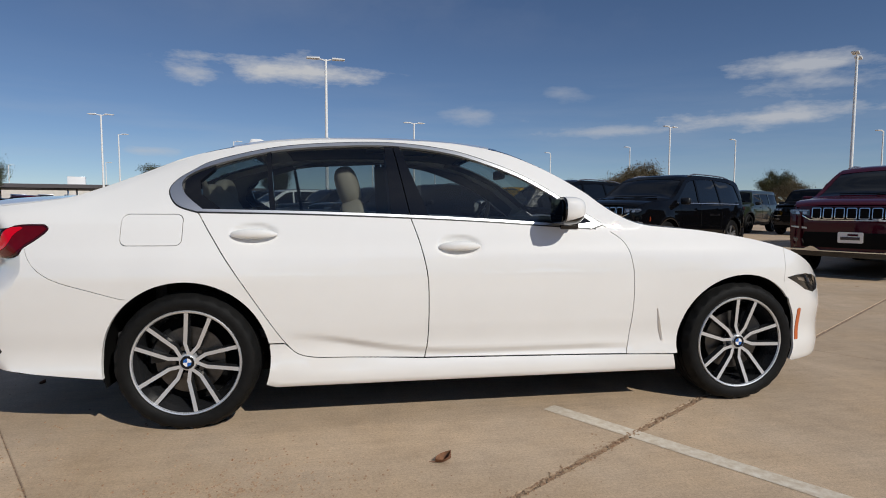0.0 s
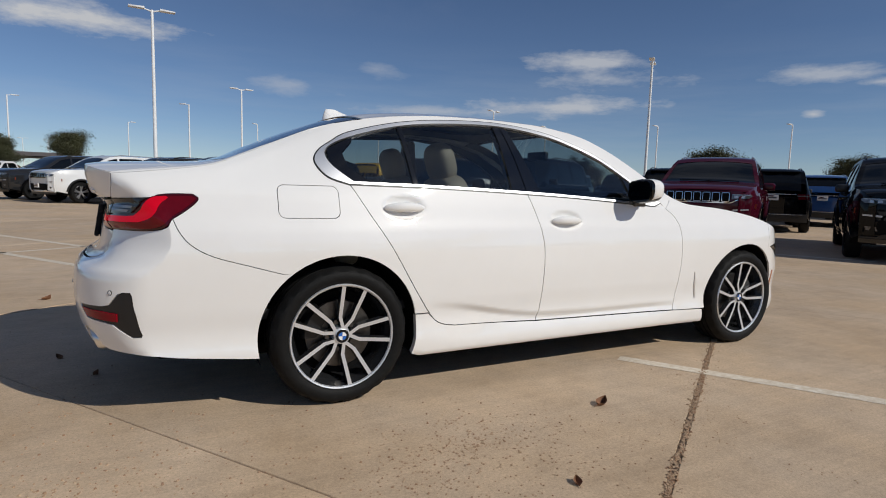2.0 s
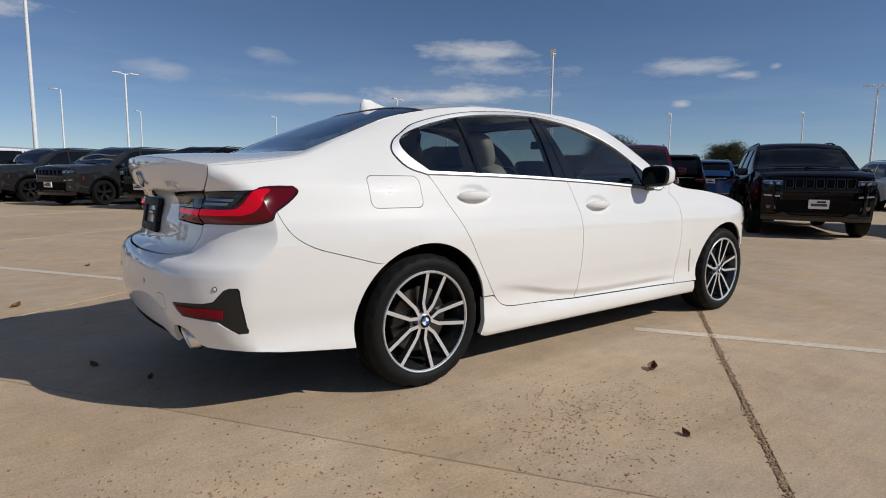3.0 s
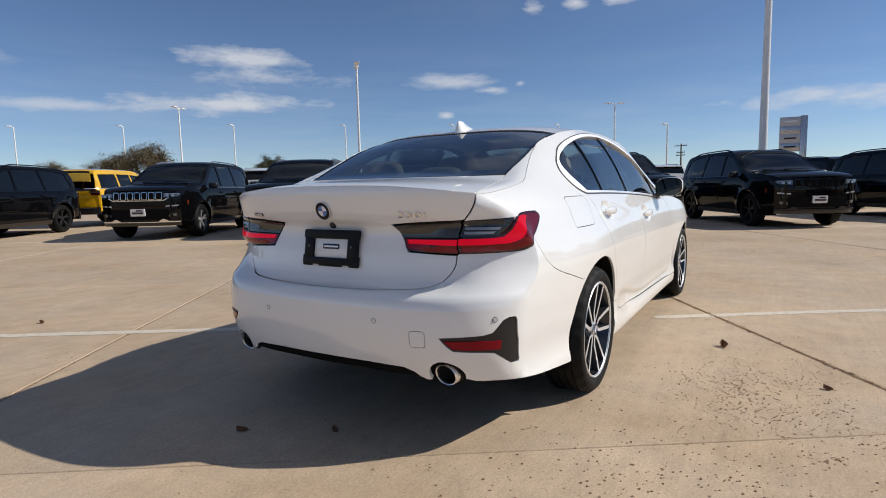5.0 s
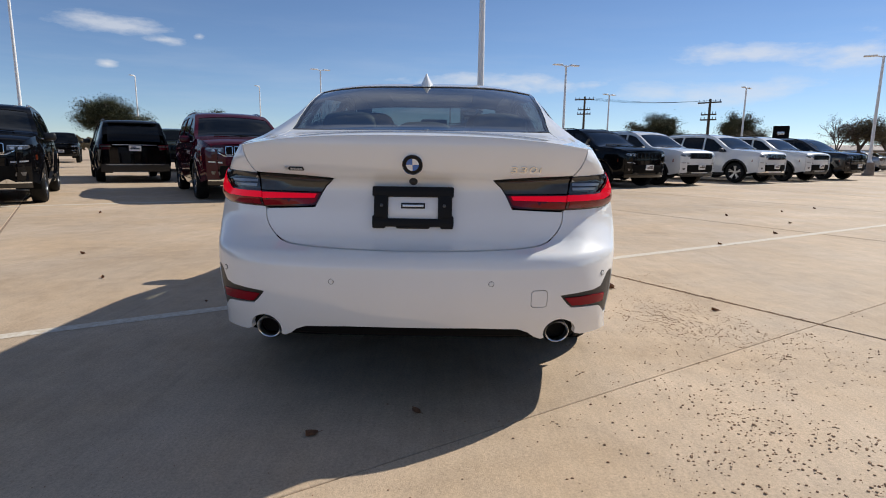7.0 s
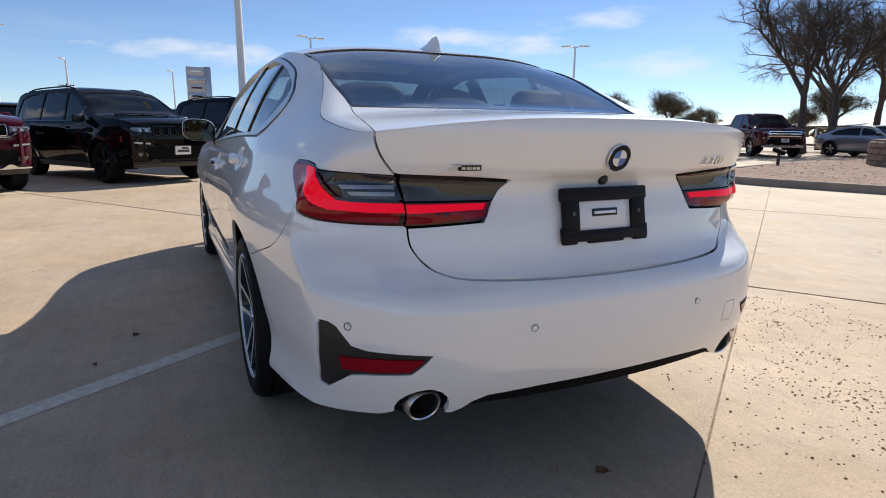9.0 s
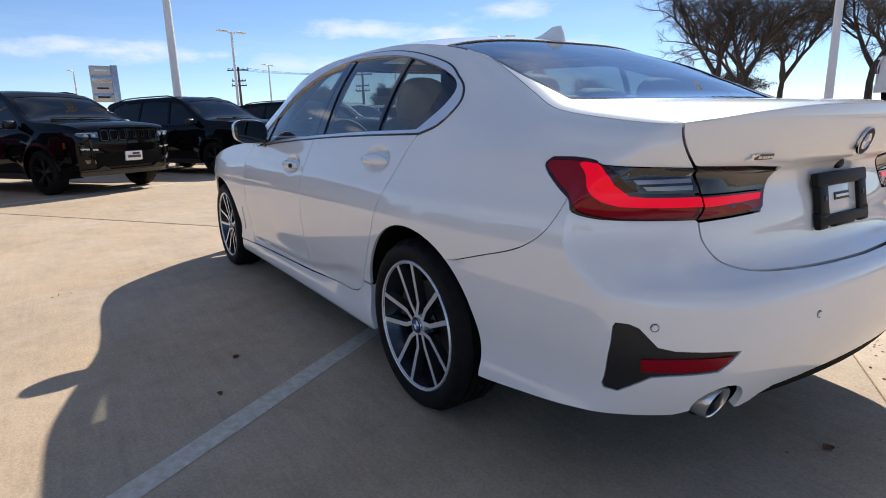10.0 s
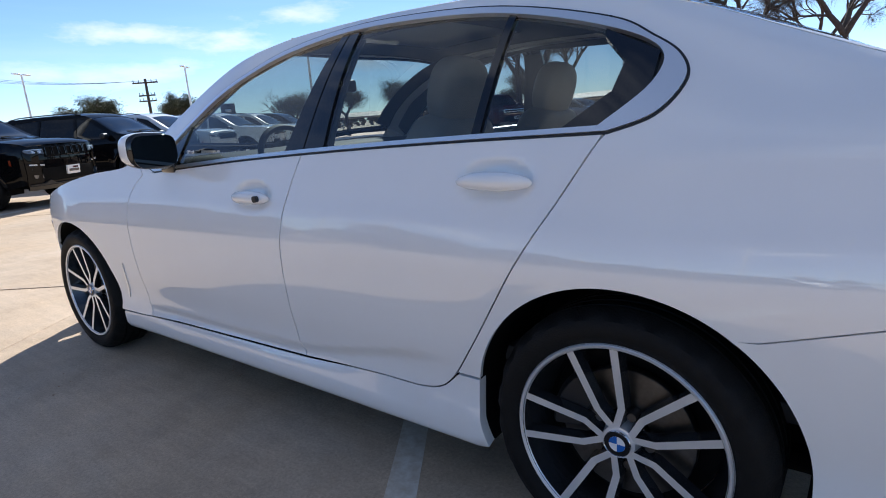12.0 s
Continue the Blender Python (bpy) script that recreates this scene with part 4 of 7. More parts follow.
# door mirrors
for side in (-1, 1):
    mir = thing("door_mirror", "", "")
    mir.parent = car

    def housing(keep_cap):
        bm = bmesh.new()
        bmesh.ops.create_icosphere(bm, subdivisions=4, radius=1.0)
        q = lambda a, p: math.copysign(abs(a) ** p, a)
        for v in bm.verts:
            x, y, z = v.co
            v.co = (1.825 + (0.085 * q(x, 0.8) if x > 0 else 0.044 * q(x, 0.35)), side * (0.932 + 0.099 * q(y, 0.66)), 1.032 + 0.070 * q(z, 0.68) + 0.008 * y)
        cut = lambda co, no: bmesh.ops.bisect_plane(bm, geom=bm.verts[:] + bm.edges[:] + bm.faces[:], plane_co=co, plane_no=no, clear_outer=keep_cap)
        cut((1.797, 0, 0), (-1, 0, 0)) if keep_cap else None
        cut((1.82, 0, 0.990), (0.3, 0, -1)) if keep_cap else None
        k = 1.012 if keep_cap else 0.988
        for v in bm.verts:
            v.co = Vector((1.825, side * 0.932, 1.032)) + (v.co - Vector((1.825, side * 0.932, 1.032))) * k
        return bm
    part("mirror_cap", housing(True), PAINT, mir, "white painted mirror cap")
    part("mirror_housing", housing(False), PIANO, mir, "gloss black mirror housing")
    glassm = Sheet()
    face = lambda a, b: (1.7775 - 0.0 * a, a, b)
    mm = round_rect(0.848, 0.972, 1.016, 1.090, 0.035, 5)
    glassm.cut(face, mm, step=0.05, gap=0, side=side, depth=0.004, lift=0.003)
    glassm.done("mirror_glass", MIRROR, mir, "mirror glass")
    bm = bmesh.new()
    box(bm, (0.075, 0.07, 0.028), (1.86, side * 0.862, 0.972), 0.01)
    box(bm, (0.10, 0.02, 0.05), (1.88, side * 0.838, 0.962), 0.008)
    part("mirror_arm", bm, PIANO, mir)

# shark-fin aerial
bm = bmesh.new()
FIN = 0.140
z0 = top_z(FIN + 0.1, 0) - 0.006
ringz = []
for k in range(9):
    t = k / 8
    zz = 0.056 * t
    x0, x1 = FIN + 0.022 * t ** 2.2, FIN + 0.20 - 0.120 * t ** 1.1
    w = 0.034 * (1 - t) ** 1.1 + 0.005
    ringz.append([bm.verts.new(((x0 + x1) / 2 + (x1 - x0) / 2 * math.cos(a), w * math.sin(a) * (1 - 0.35 * math.cos(a)), z0 + zz - 0.26 * (FIN + 0.1 - ((x0 + x1) / 2 + (x1 - x0) / 2 * math.cos(a))) * (1 - t))) for a in [2 * math.pi * j / 24 for j in range(24)]])
for a, b in zip(ringz, ringz[1:]):
    for j in range(24):
        bm.faces.new((a[j], a[(j + 1) % 24], b[(j + 1) % 24], b[j]))
bm.faces.new(ringz[-1])
part("aerial_fin", bm, PAINT, car, "white shark-fin aerial")


# badge, model marks, plate frame, camera on the boot lid
def roundel(r, at, turn, parent, quarters=True):
    """A round badge: black ring with blue and white quarters."""
    b = thing("round_badge", "", "")
    b.parent = parent
    m = Matrix.Translation(at) @ turn
    bm = lathe([(r * 1.03, 0.0), (r * 1.03, -0.006), (r * 1.0, -0.0072), (r * 0.975, -0.006)], n=40)
    bmesh.ops.transform(bm, matrix=m, verts=bm.verts)
    part("badge_rim", bm, CHROME, b)
    bm = lathe([(r * 0.975, -0.0058), (r * 0.62, -0.0062)], n=40)
    bmesh.ops.transform(bm, matrix=m, verts=bm.verts)
    part("badge_ring", bm, FRAME_BLACK, b)
    for k in range(4):
        bm = bmesh.new()
        c = bm.verts.new((0, -0.0064, 0))
        a = [bm.verts.new((r * 0.62 * math.cos(radians(90 * k + 10 * j)), -0.0064, r * 0.62 * math.sin(radians(90 * k + 10 * j)))) for j in range(10)]
        for p, q in zip(a, a[1:]):
            bm.faces.new((c, p, q))
        bmesh.ops.transform(bm, matrix=m, verts=bm.verts)
        part("badge_quarter", bm, WHITE if k % 2 == 0 else BLUE, b)
    return b


roundel(0.038, (tail_x(0, 0.980) - 0.003, 0, 0.980), pose(0, 0, 0, 0, 0, -90) @ pose(0, 0, 0, 17, 0, 0), boot_lid)


def numeral(sign, y0, z0, high, slant=0.14):
    """One raised chrome character on the tail face, its left edge at y0 and its foot at z0; returns its width."""
    cu = bpy.data.curves.new("numeral", "FONT")
    cu.body, cu.size, cu.extrude = sign, high * 1.38, 0.0
    ob = new("numeral", cu)
    me = bpy.data.meshes.new_from_object(ob.evaluated_get(bpy.context.evaluated_depsgraph_get()))
    bpy.data.objects.remove(ob)
    bm = bmesh.new()
    bm.from_mesh(me)
    bpy.data.meshes.remove(me)
    left = min(v.co.x for v in bm.verts)
    wide = max(v.co.x for v in bm.verts) - left
    top = bmesh.ops.extrude_face_region(bm, geom=bm.faces[:])
    raised = {v for v in top["geom"] if isinstance(v, bmesh.types.BMVert)}
    for v in bm.verts:
        y, z = y0 - 2.1 * (v.co.x - left) - slant * v.co.y, z0 + v.co.y
        v.co = Vector((tail_x(y, z) - (0.0055 if v in raised else 0.0), y, z))
    part("numeral", bm, CHROME, boot_lid, "raised chrome character", smooth=False)
    return 2.1 * wide


y = -0.368
for sign in "330i":
    y -= numeral(sign, y, 0.9520, 0.0240) + 0.010
drive = thing("drive_mark", "", "")
drive.parent = boot_lid
Sheet().cut(tail, [(0.415, 0.952), (0.474, 0.952), (0.479, 0.9645), (0.418, 0.9645)], step=0.02, gap=0, lift=0.004, depth=0.004).done("mark_plate", PIANO, drive, "small black plate")
for y0, w in ((0.467, 0.010), (0.454, 0.007), (0.445, 0.004), (0.439, 0.009), (0.428, 0.008)):
    Sheet().cut(tail, [(y0 - w, 0.9555), (y0, 0.9555), (y0 + 0.0015, 0.9615), (y0 - w + 0.0015, 0.9615)], step=0.02, gap=0, lift=0.0055, depth=0.002).done("mark_bar", SATIN, drive, "light bar")
for a, b in (((0.502, 0.476), (0.952, 0.9665)), ((0.486, 0.492), (0.952, 0.9665))):
    Sheet().cut(tail, [(a[0] - 0.007, b[0]), (a[0], b[0]), (a[1], b[1]), (a[1] - 0.007, b[1])], step=0.02, gap=0, lift=0.006, depth=0.004).done("mark_stroke", SATIN, drive, "slanted satin stroke")
plate = thing("plate_frame", "", "")
plate.parent = boot_lid
at = Matrix.Translation((tail_x(0, 0.815) - 0.012, 0, 0.818)) @ pose(0, 0, 0, 0, 9.5, 0)


def on_plate(bm):
    bmesh.ops.transform(bm, matrix=at, verts=bm.verts)
    return bm


bm = bmesh.new()
for size, pos in (((0.022, 0.312, 0.040), (0, 0, 0.057)), ((0.022, 0.312, 0.032), (0, 0, -0.061)), ((0.022, 0.054, 0.100), (0, 0.1225, 0)), ((0.022, 0.054, 0.100), (0, -0.1225, 0)),
                  ((0.022, 0.05, 0.024), (0, 0.131, -0.046)), ((0.022, 0.05, 0.024), (0, -0.131, -0.046)),
                  ((0.020, 0.05, 0.02), (0, 0.13, -0.074)), ((0.020, 0.05, 0.02), (0, -0.13, -0.074)), ((0.020, 0.13, 0.012), (0, 0, -0.078))):
    box(bm, size, pos, 0.006)
part("frame", on_plate(bm), FRAME_BLACK, plate, "black plastic plate holder")
part("blank_plate", on_plate(boxed((0.008, 0.20, 0.10), (0.004, 0, 0), 0.002)), WHITE, plate, "blank white plate")
part("sticker_bar", on_plate(boxed((0.003, 0.092, 0.022), (-0.002, 0, 0.004), 0.001)), BLACK, plate, "dark printed bar")
part("sticker_line", on_plate(boxed((0.003, 0.080, 0.008), (-0.0035, 0, 0.004), 0.001)), SATIN, plate, "light printed line")
for y in (-0.12, 0.12):
    part("screw", on_plate(boxed((0.004, 0.012, 0.012), (-0.012, y, 0.004), 0.003)), STEEL, plate)
bm = bmesh.new()
bmesh.ops.create_uvsphere(bm, u_segments=16, v_segments=10, radius=0.017)
bmesh.ops.translate(bm, vec=(tail_x(0, 0.915) - 0.002, -0.07 * 0, 0.916), verts=bm.verts)
part("reversing_camera", bm, BLACK, boot_lid)


# ---- wheels ----
def wheel(side, at, phase):
    """Alloy wheel with five split spokes, tyre, brake disc; built facing -y, its axle at the origin."""
    w = thing("wheel", "", "")
    w.parent = car
    w.matrix_basis = Matrix.Translation(at) @ (Matrix.Identity(4) if side < 0 else pose(0, 0, 0, 0, 0, 180))
    R = 0.326
    prof = [(0.240, -0.085), (0.250, -0.098), (0.266, -0.108), (0.287, -0.110), (0.303, -0.104), (0.314, -0.094), (0.321, -0.080)]
    for c in (-0.058, -0.020, 0.020, 0.058):
        prof += [(R, c - 0.013), (R, c - 0.005), (R - 0.007, c - 0.0045), (R - 0.007, c + 0.0045), (R, c + 0.005), (R, c + 0.013)]
    prof += [(0.321, 0.080), (0.300, 0.104), (0.262, 0.108), (0.232, 0.085)]
    bm = lathe(prof, n=72)
    for v in bm.verts:
        r = math.hypot(v.co.x, v.co.z)
        if v.co.z < -R + 0.012:
            v.co.z = max(v.co.z, -R + 0.006)
        if 0.308 < r and abs(v.co.y) > 0.07:
            a = math.degrees(math.atan2(v.co.z, v.co.x))
            k = 1 - (0.010 if int(round(a / 5)) % 3 == 0 else 0) / r
            v.co.x, v.co.z = v.co.x * k, v.co.z * k
    tyre = part("tyre", bm, TYRE, w)
    bm = lathe([(0.243, -0.088), (0.248, -0.100), (0.244, -0.103), (0.237, -0.100), (0.234, -0.088), (0.224, -0.06), (0.205, -0.02), (0.205, 0.06), (0.222, 0.09)], n=72)
    rim = part("rim", bm, RIM_DARK, w, "dark grey wheel barrel")
    bm = lathe([(0.2490, -0.0985), (0.2445, -0.1040), (0.2385, -0.1020), (0.2350, -0.0960)], n=72)
    part("rim_edge", bm, RIM_FACE, rim, "bright machined rim edge")

    def spoke(bm, root, knee, tip, w0, w1, y0, ym, y1, deep):
        pts = [(root, w0, y0), (knee, (w0 + w1) / 2, ym), (tip, w1, y1)]
        rows = []
        for i, ((a, r), ww, y) in enumerate(pts):
            c = Vector((r * math.cos(a), 0, r * math.sin(a)))
            n0 = pts[min(i + 1, 2)][0]
            p0 = pts[max(i - 1, 0)][0]
            d = Vector((n0[1] * math.cos(n0[0]) - p0[1] * math.cos(p0[0]), 0, n0[1] * math.sin(n0[0]) - p0[1] * math.sin(p0[0]))).normalized()
            nrm = Vector((-d.z, 0, d.x)) * ww / 2
            if deep:
                rows.append([bm.verts.new(c + nrm * 0.98 + Vector((0, y + 0.0015, 0))), bm.verts.new(c - nrm * 0.98 + Vector((0, y + 0.0015, 0))),
                             bm.verts.new(c - nrm * 1.55 + Vector((0, y + 0.030, 0))), bm.verts.new(c + nrm * 1.55 + Vector((0, y + 0.030, 0)))])
            else:
                rows.append([bm.verts.new(c + nrm + Vector((0, y, 0))), bm.verts.new(c - nrm + Vector((0, y, 0)))])
        for a, b in zip(rows, rows[1:]):
            k = len(a)
            for j in range(k if deep else 1):
                bm.faces.new((a[j], a[(j + 1) % k], b[(j + 1) % k], b[j]))

    for k in range(5):
        base = radians(phase + 72 * k)
        for sgn in (-1, 1):
            args = ((base + sgn * radians(5), 0.036), (base + sgn * radians(19.5), 0.088), (base + sgn * radians(13), 0.241), 0.016, 0.0185, -0.080, -0.081, -0.0975)
            bm = bmesh.new()
            spoke(bm, *args, True)
            sp = part("spoke", bm, RIM_DARK, rim, "dark grey spoke with machined face", smooth=False)
            bm = bmesh.new()
            spoke(bm, *args, False)
            me_ob = part("spoke_face", bm, RIM_FACE, rim, "bright machined spoke face", smooth=False)
    bm = lathe([(0.0005, -0.0805), (0.030, -0.0805), (0.039, -0.0790), (0.042, -0.070), (0.050, -0.03)], n=40)
    part("hub", bm, RIM_FACE, rim)
    for k in range(5):
        bm = bmesh.new()
        a = radians(phase + 36 + 72 * k)
        rod(bm, (0.066 * math.cos(a), -0.062, 0.066 * math.sin(a)), (0.066 * math.cos(a), -0.03, 0.066 * math.sin(a)), 0.011, n=8)
        part("wheel_bolt", bm, STEEL, rim)
    roundel(0.031, (0, -0.0815, 0), pose(0, 0, 0), w)
    bm = lathe([(0.06, -0.028), (0.158, -0.026), (0.160, -0.024), (0.160, -0.002), (0.158, 0.0), (0.06, 0.0)], n=48)
    part("brake_disc", bm, STEEL, w)
    bm = bmesh.new()
    rings = []
    for k in range(9):
        a = radians(15 + 7.5 * k) if at[0] > 1 else radians(126 + 7 * k)
        lo = 0.098 if 0 < k < 8 else 0.112
        rings.append([bm.verts.new((q * math.cos(a), y, q * math.sin(a))) for q, y in ((lo, -0.050), (0.168, -0.056), (0.180, -0.040), (0.180, 0.020), (lo, 0.020))])
    for p, q in zip(rings, rings[1:]):
        for k in range(5):
            bm.faces.new((p[k], p[(k + 1) % 5], q[(k + 1) % 5], q[k]))
    bm.faces.new(rings[0]), bm.faces.new(rings[-1])
    part("brake_caliper", bm, BLACK, w)
    part("back_plate", lathe([(0.0005, 0.02), (0.204, 0.02)], n=40), DARK, w)
    return w


for side in (-1, 1):
    wheel(side, (0.0, side * 0.797, 0.3205), 76 if side < 0 else 104)
    wheel(side, (2.851, side * 0.790, 0.3205), 81 if side < 0 else 98)
    bm = bmesh.new()
    rod(bm, (0, side * 0.2, 0.32), (0, side * 0.76, 0.32), 0.03)
    part("drive_shaft", bm, DARK, car)

# ---- the lot ----
LOT = radians(33.9)
E1, E2 = Vector((math.cos(LOT), math.sin(LOT), 0)), Vector((-math.sin(LOT), math.cos(LOT), 0))


def lot(a, b, z=0.0):
    """A place by the lot's grid: a towards the parked row, b along it."""
    return E1 * a + E2 * b + Vector((0, 0, z))


def concrete_material():
    m = bpy.data.materials.new("tan_concrete")
    m.use_nodes = True
    n, l = m.node_tree.nodes, m.node_tree.links
    b = n["Principled BSDF"]
    geo = n.new("ShaderNodeNewGeometry")

    def noise_tex(scale, detail, rough, stretch=None):
        t = n.new("ShaderNodeTexNoise")
        t.inputs["Scale"].default_value, t.inputs["Detail"].default_value, t.inputs["Roughness"].default_value = scale, detail, rough
        if stretch:
            mp = n.new("ShaderNodeMapping")
            mp.inputs["Rotation"].default_value = (0, 0, -LOT)
            mp.inputs["Scale"].default_value = stretch
            l.new(geo.outputs["Position"], mp.inputs["Vector"]), l.new(mp.outputs["Vector"], t.inputs["Vector"])
        else:
            l.new(geo.outputs["Position"], t.inputs["Vector"])
        return t

    def ramp(t, lo, hi, a, b2):
        r = n.new("ShaderNodeMapRange")
        r.inputs["From Min"].default_value, r.inputs["From Max"].default_value = lo, hi
        r.inputs["To Min"].default_value, r.inputs["To Max"].default_value = a, b2
        l.new(t.outputs["Fac"], r.inputs["Value"])
        return r

    def times(*socks):
        out = socks[0]
        for s in socks[1:]:
            x = n.new("ShaderNodeMath")
            x.operation = "MULTIPLY"
            l.new(out, x.inputs[0]), l.new(s, x.inputs[1])
            out = x.outputs[0]
        return out
    info = n.new("ShaderNodeObjectInfo")
    per = n.new("ShaderNodeMapRange")
    per.inputs["To Min"].default_value, per.inputs["To Max"].default_value = 0.93, 1.07
    l.new(info.outputs["Random"], per.inputs["Value"])
    big = ramp(noise_tex(0.55, 5, 0.6), 0.3, 0.7, 0.86, 1.12)
    mid = ramp(noise_tex(5.0, 7, 0.75), 0.3, 0.7, 0.85, 1.12)
    fine = ramp(noise_tex(85, 6, 0.8), 0.3, 0.7, 0.72, 1.22)
    sweep = ramp(noise_tex(1.0, 6, 0.7, (1.2, 26, 1)), 0.3, 0.7, 0.93, 1.07)
    stain = ramp(noise_tex(1.3, 4, 0.55), 0.60, 0.72, 1.0, 0.88)
    grit = ramp(noise_tex(260, 2, 0.5), 0.63, 0.72, 1.0, 0.55)
    v = times(per.outputs[0], big.outputs[0], mid.outputs[0], fine.outputs[0], sweep.outputs[0], stain.outputs[0], grit.outputs[0])
    hue = n.new("ShaderNodeMix")
    hue.data_type = "RGBA"
    hue.inputs["A"].default_value, hue.inputs["B"].default_value = (0.525, 0.378, 0.240, 1), (0.54, 0.415, 0.295, 1)
    l.new(ramp(noise_tex(0.9, 5, 0.6), 0.35, 0.65, 0, 1).outputs[0], hue.inputs["Factor"])
    mul = n.new("ShaderNodeVectorMath")
    mul.operation = "SCALE"
    l.new(hue.outputs["Result"], mul.inputs[0]), l.new(v, mul.inputs["Scale"])
    l.new(mul.outputs["Vector"], b.inputs["Base Color"])
    b.inputs["Roughness"].default_value = 0.78
    bp = n.new("ShaderNodeBump")
    bp.inputs["Strength"].default_value, bp.inputs["Distance"].default_value = 0.35, 0.004
    l.new(noise_tex(110, 5, 0.7, (1, 3, 1)).outputs["Fac"], bp.inputs["Height"])
    l.new(bp.outputs["Normal"], b.inputs["Normal"])
    return m


CONCRETE = concrete_material()
JOINT = material("joint_filler", (0.29, 0.205, 0.14), rough=0.95, spots=0.65, scale=45, bump=0.6, bump_scale=150)
LINE = material("worn_line_paint", (0.72, 0.66, 0.56), rough=0.75, second=(0.54, 0.44, 0.32), mix_scale=26.0, bump=0.1, bump_scale=200)
KERB = material("kerb_concrete", (0.30, 0.25, 0.20), rough=0.9, spots=0.2, scale=3, bump=0.3, bump_scale=60)
MULCH = material("brown_mulch", (0.33, 0.205, 0.145), rough=0.95, second=(0.20, 0.118, 0.082), mix_scale=9, bump=0.8, bump_scale=40)
bm = bmesh.new()
fill_ring(bm, [(-1500, -1500, -0.03), (1500, -1500, -0.03), (1500, 1500, -0.03), (-1500, 1500, -0.03)])
ground = part("ground", bm, CONCRETE, None, smooth=False)
tagged(ground, "tan concrete ground reaching far beyond the lot", "ground", kind="structure")
bm = bmesh.new()
fill_ring(bm, [lot(-24, -38, -0.005), lot(50, -38, -0.005), lot(50, 48, -0.005), lot(-24, 48, -0.005)])
bed = part("pavement", bm, JOINT, None, smooth=False)
tagged(bed, "tan concrete slab paving with dark gritty joints", "pavement", kind="structure")

# loose grit by the rear wheel, and leaves
GRIT = material("brown_grit", (0.26, 0.135, 0.070), rough=0.9, second=(0.52, 0.39, 0.26), mix_scale=40)
LEAF = material("dry_brown_leaf", (0.19, 0.085, 0.04), rough=0.8, spots=0.3, scale=60)
rnd = random.Random(5)


def grit(spots, close=(0.02, 0.16)):
    """Small broken stones in loose clumps: each spot by middle, spread, count and largest size."""
    v, f = [], []
    for cx, cy, sx, sy, n, big in spots:
        for _ in range(max(1, n // 7)):
            mx, my, tight = rnd.gauss(cx, sx), rnd.gauss(cy, sy), rnd.uniform(*close)
            for _ in range(rnd.randint(4, 16)):
                x, y, r = rnd.gauss(mx, tight), rnd.gauss(my, tight), big * rnd.uniform(0.22, 0.8) ** 1.3
                k, a0, tall = len(v), rnd.uniform(0, 6.3), rnd.uniform(0.5, 0.9)
                v += [(x + r * math.cos(a0 + a * 1.2566) * rnd.uniform(0.75, 1), y + r * math.sin(a0 + a * 1.2566) * rnd.uniform(0.75, 1), 0.0) for a in range(5)]
                v += [(x + 0.62 * r * math.cos(a0 + 0.4 + a * 1.2566), y + 0.62 * r * math.sin(a0 + 0.4 + a * 1.2566), r * tall * rnd.uniform(0.75, 1)) for a in range(5)]
                f += [(k + j, k + (j + 1) % 5, k + 5 + (j + 1) % 5, k + 5 + j) for j in range(5)] + [tuple(range(k + 5, k + 10))]
    me = bpy.data.meshes.new("loose_grit")
    me.from_pydata(v, [], f)
    return tagged(link("loose_grit", me, GRIT, None), "scattered brown grit lying on the concrete", "grit", kind="stuff")


grit([(0.30, -1.50, 0.22, 0.13, 420, 0.0085), (0.05, -1.75, 0.35, 0.18, 380, 0.008), (-0.4, -2.0, 0.5, 0.25, 330, 0.009), (-0.9, -1.25, 0.4, 0.3, 240, 0.008),
      (-1.35, -1.35, 0.40, 0.32, 620, 0.010), (-1.9, -0.5, 0.4, 0.3, 160, 0.006), (1.4, -1.9, 0.5, 0.3, 120, 0.006), (-1.7, 0.6, 0.5, 0.4, 100, 0.005), (-0.7, 1.9, 0.5, 0.5, 40, 0.004), (4.0, -3.0, 3.0, 2.5, 120, 0.010), (5.0, 4.0, 3.0, 3.0, 90, 0.010)])
grit([(E1.x * a + E2.x * -2.18, E1.y * a + E2.y * -2.18, 0.03, 0.03, 7, 0.006) for a in [k * 0.12 - 1.0 for k in range(60)]])
grit([(*lot(k * 0.016 - 1.2, -2.18 + rnd.gauss(0, 0.004))[:2], 0.002, 0.002, 7, 0.0105) for k in range(260)], (0.004, 0.011))


def leaf(x, y, size, turn, label):
    bm = bmesh.new()
    rows = []
    for i in range(7):
        t = i / 6
        w = 0.36 * math.sin(math.pi * min(1, t * 1.05)) ** 0.8
        rows.append([bm.verts.new((t - 0.5, w * k, 0.10 + 0.32 * k * k * (0.5 + t) - 0.1 * math.sin(3 * t))) for k in (-1, -0.5, 0, 0.5, 1)])
    for a, b in zip(rows, rows[1:]):
        for k in range(4):
            bm.faces.new((a[k], a[k + 1], b[k + 1], b[k]))
    rod(bm, (-0.5, 0, 0.1), (-0.85, 0.06, 0.16), 0.02, n=5)
    low = min(v.co.z for v in bm.verts)
    for v in bm.verts:
        v.co = (v.co.x * size, v.co.y * size, (v.co.z - low) * size)
    ob = part("dry_leaf", bm, LEAF, None)
    ob.matrix_basis = pose(x, y, 0.0, 0, 0, turn)
    return tagged(ob, label, "leaf", group="dry leaves on the concrete")


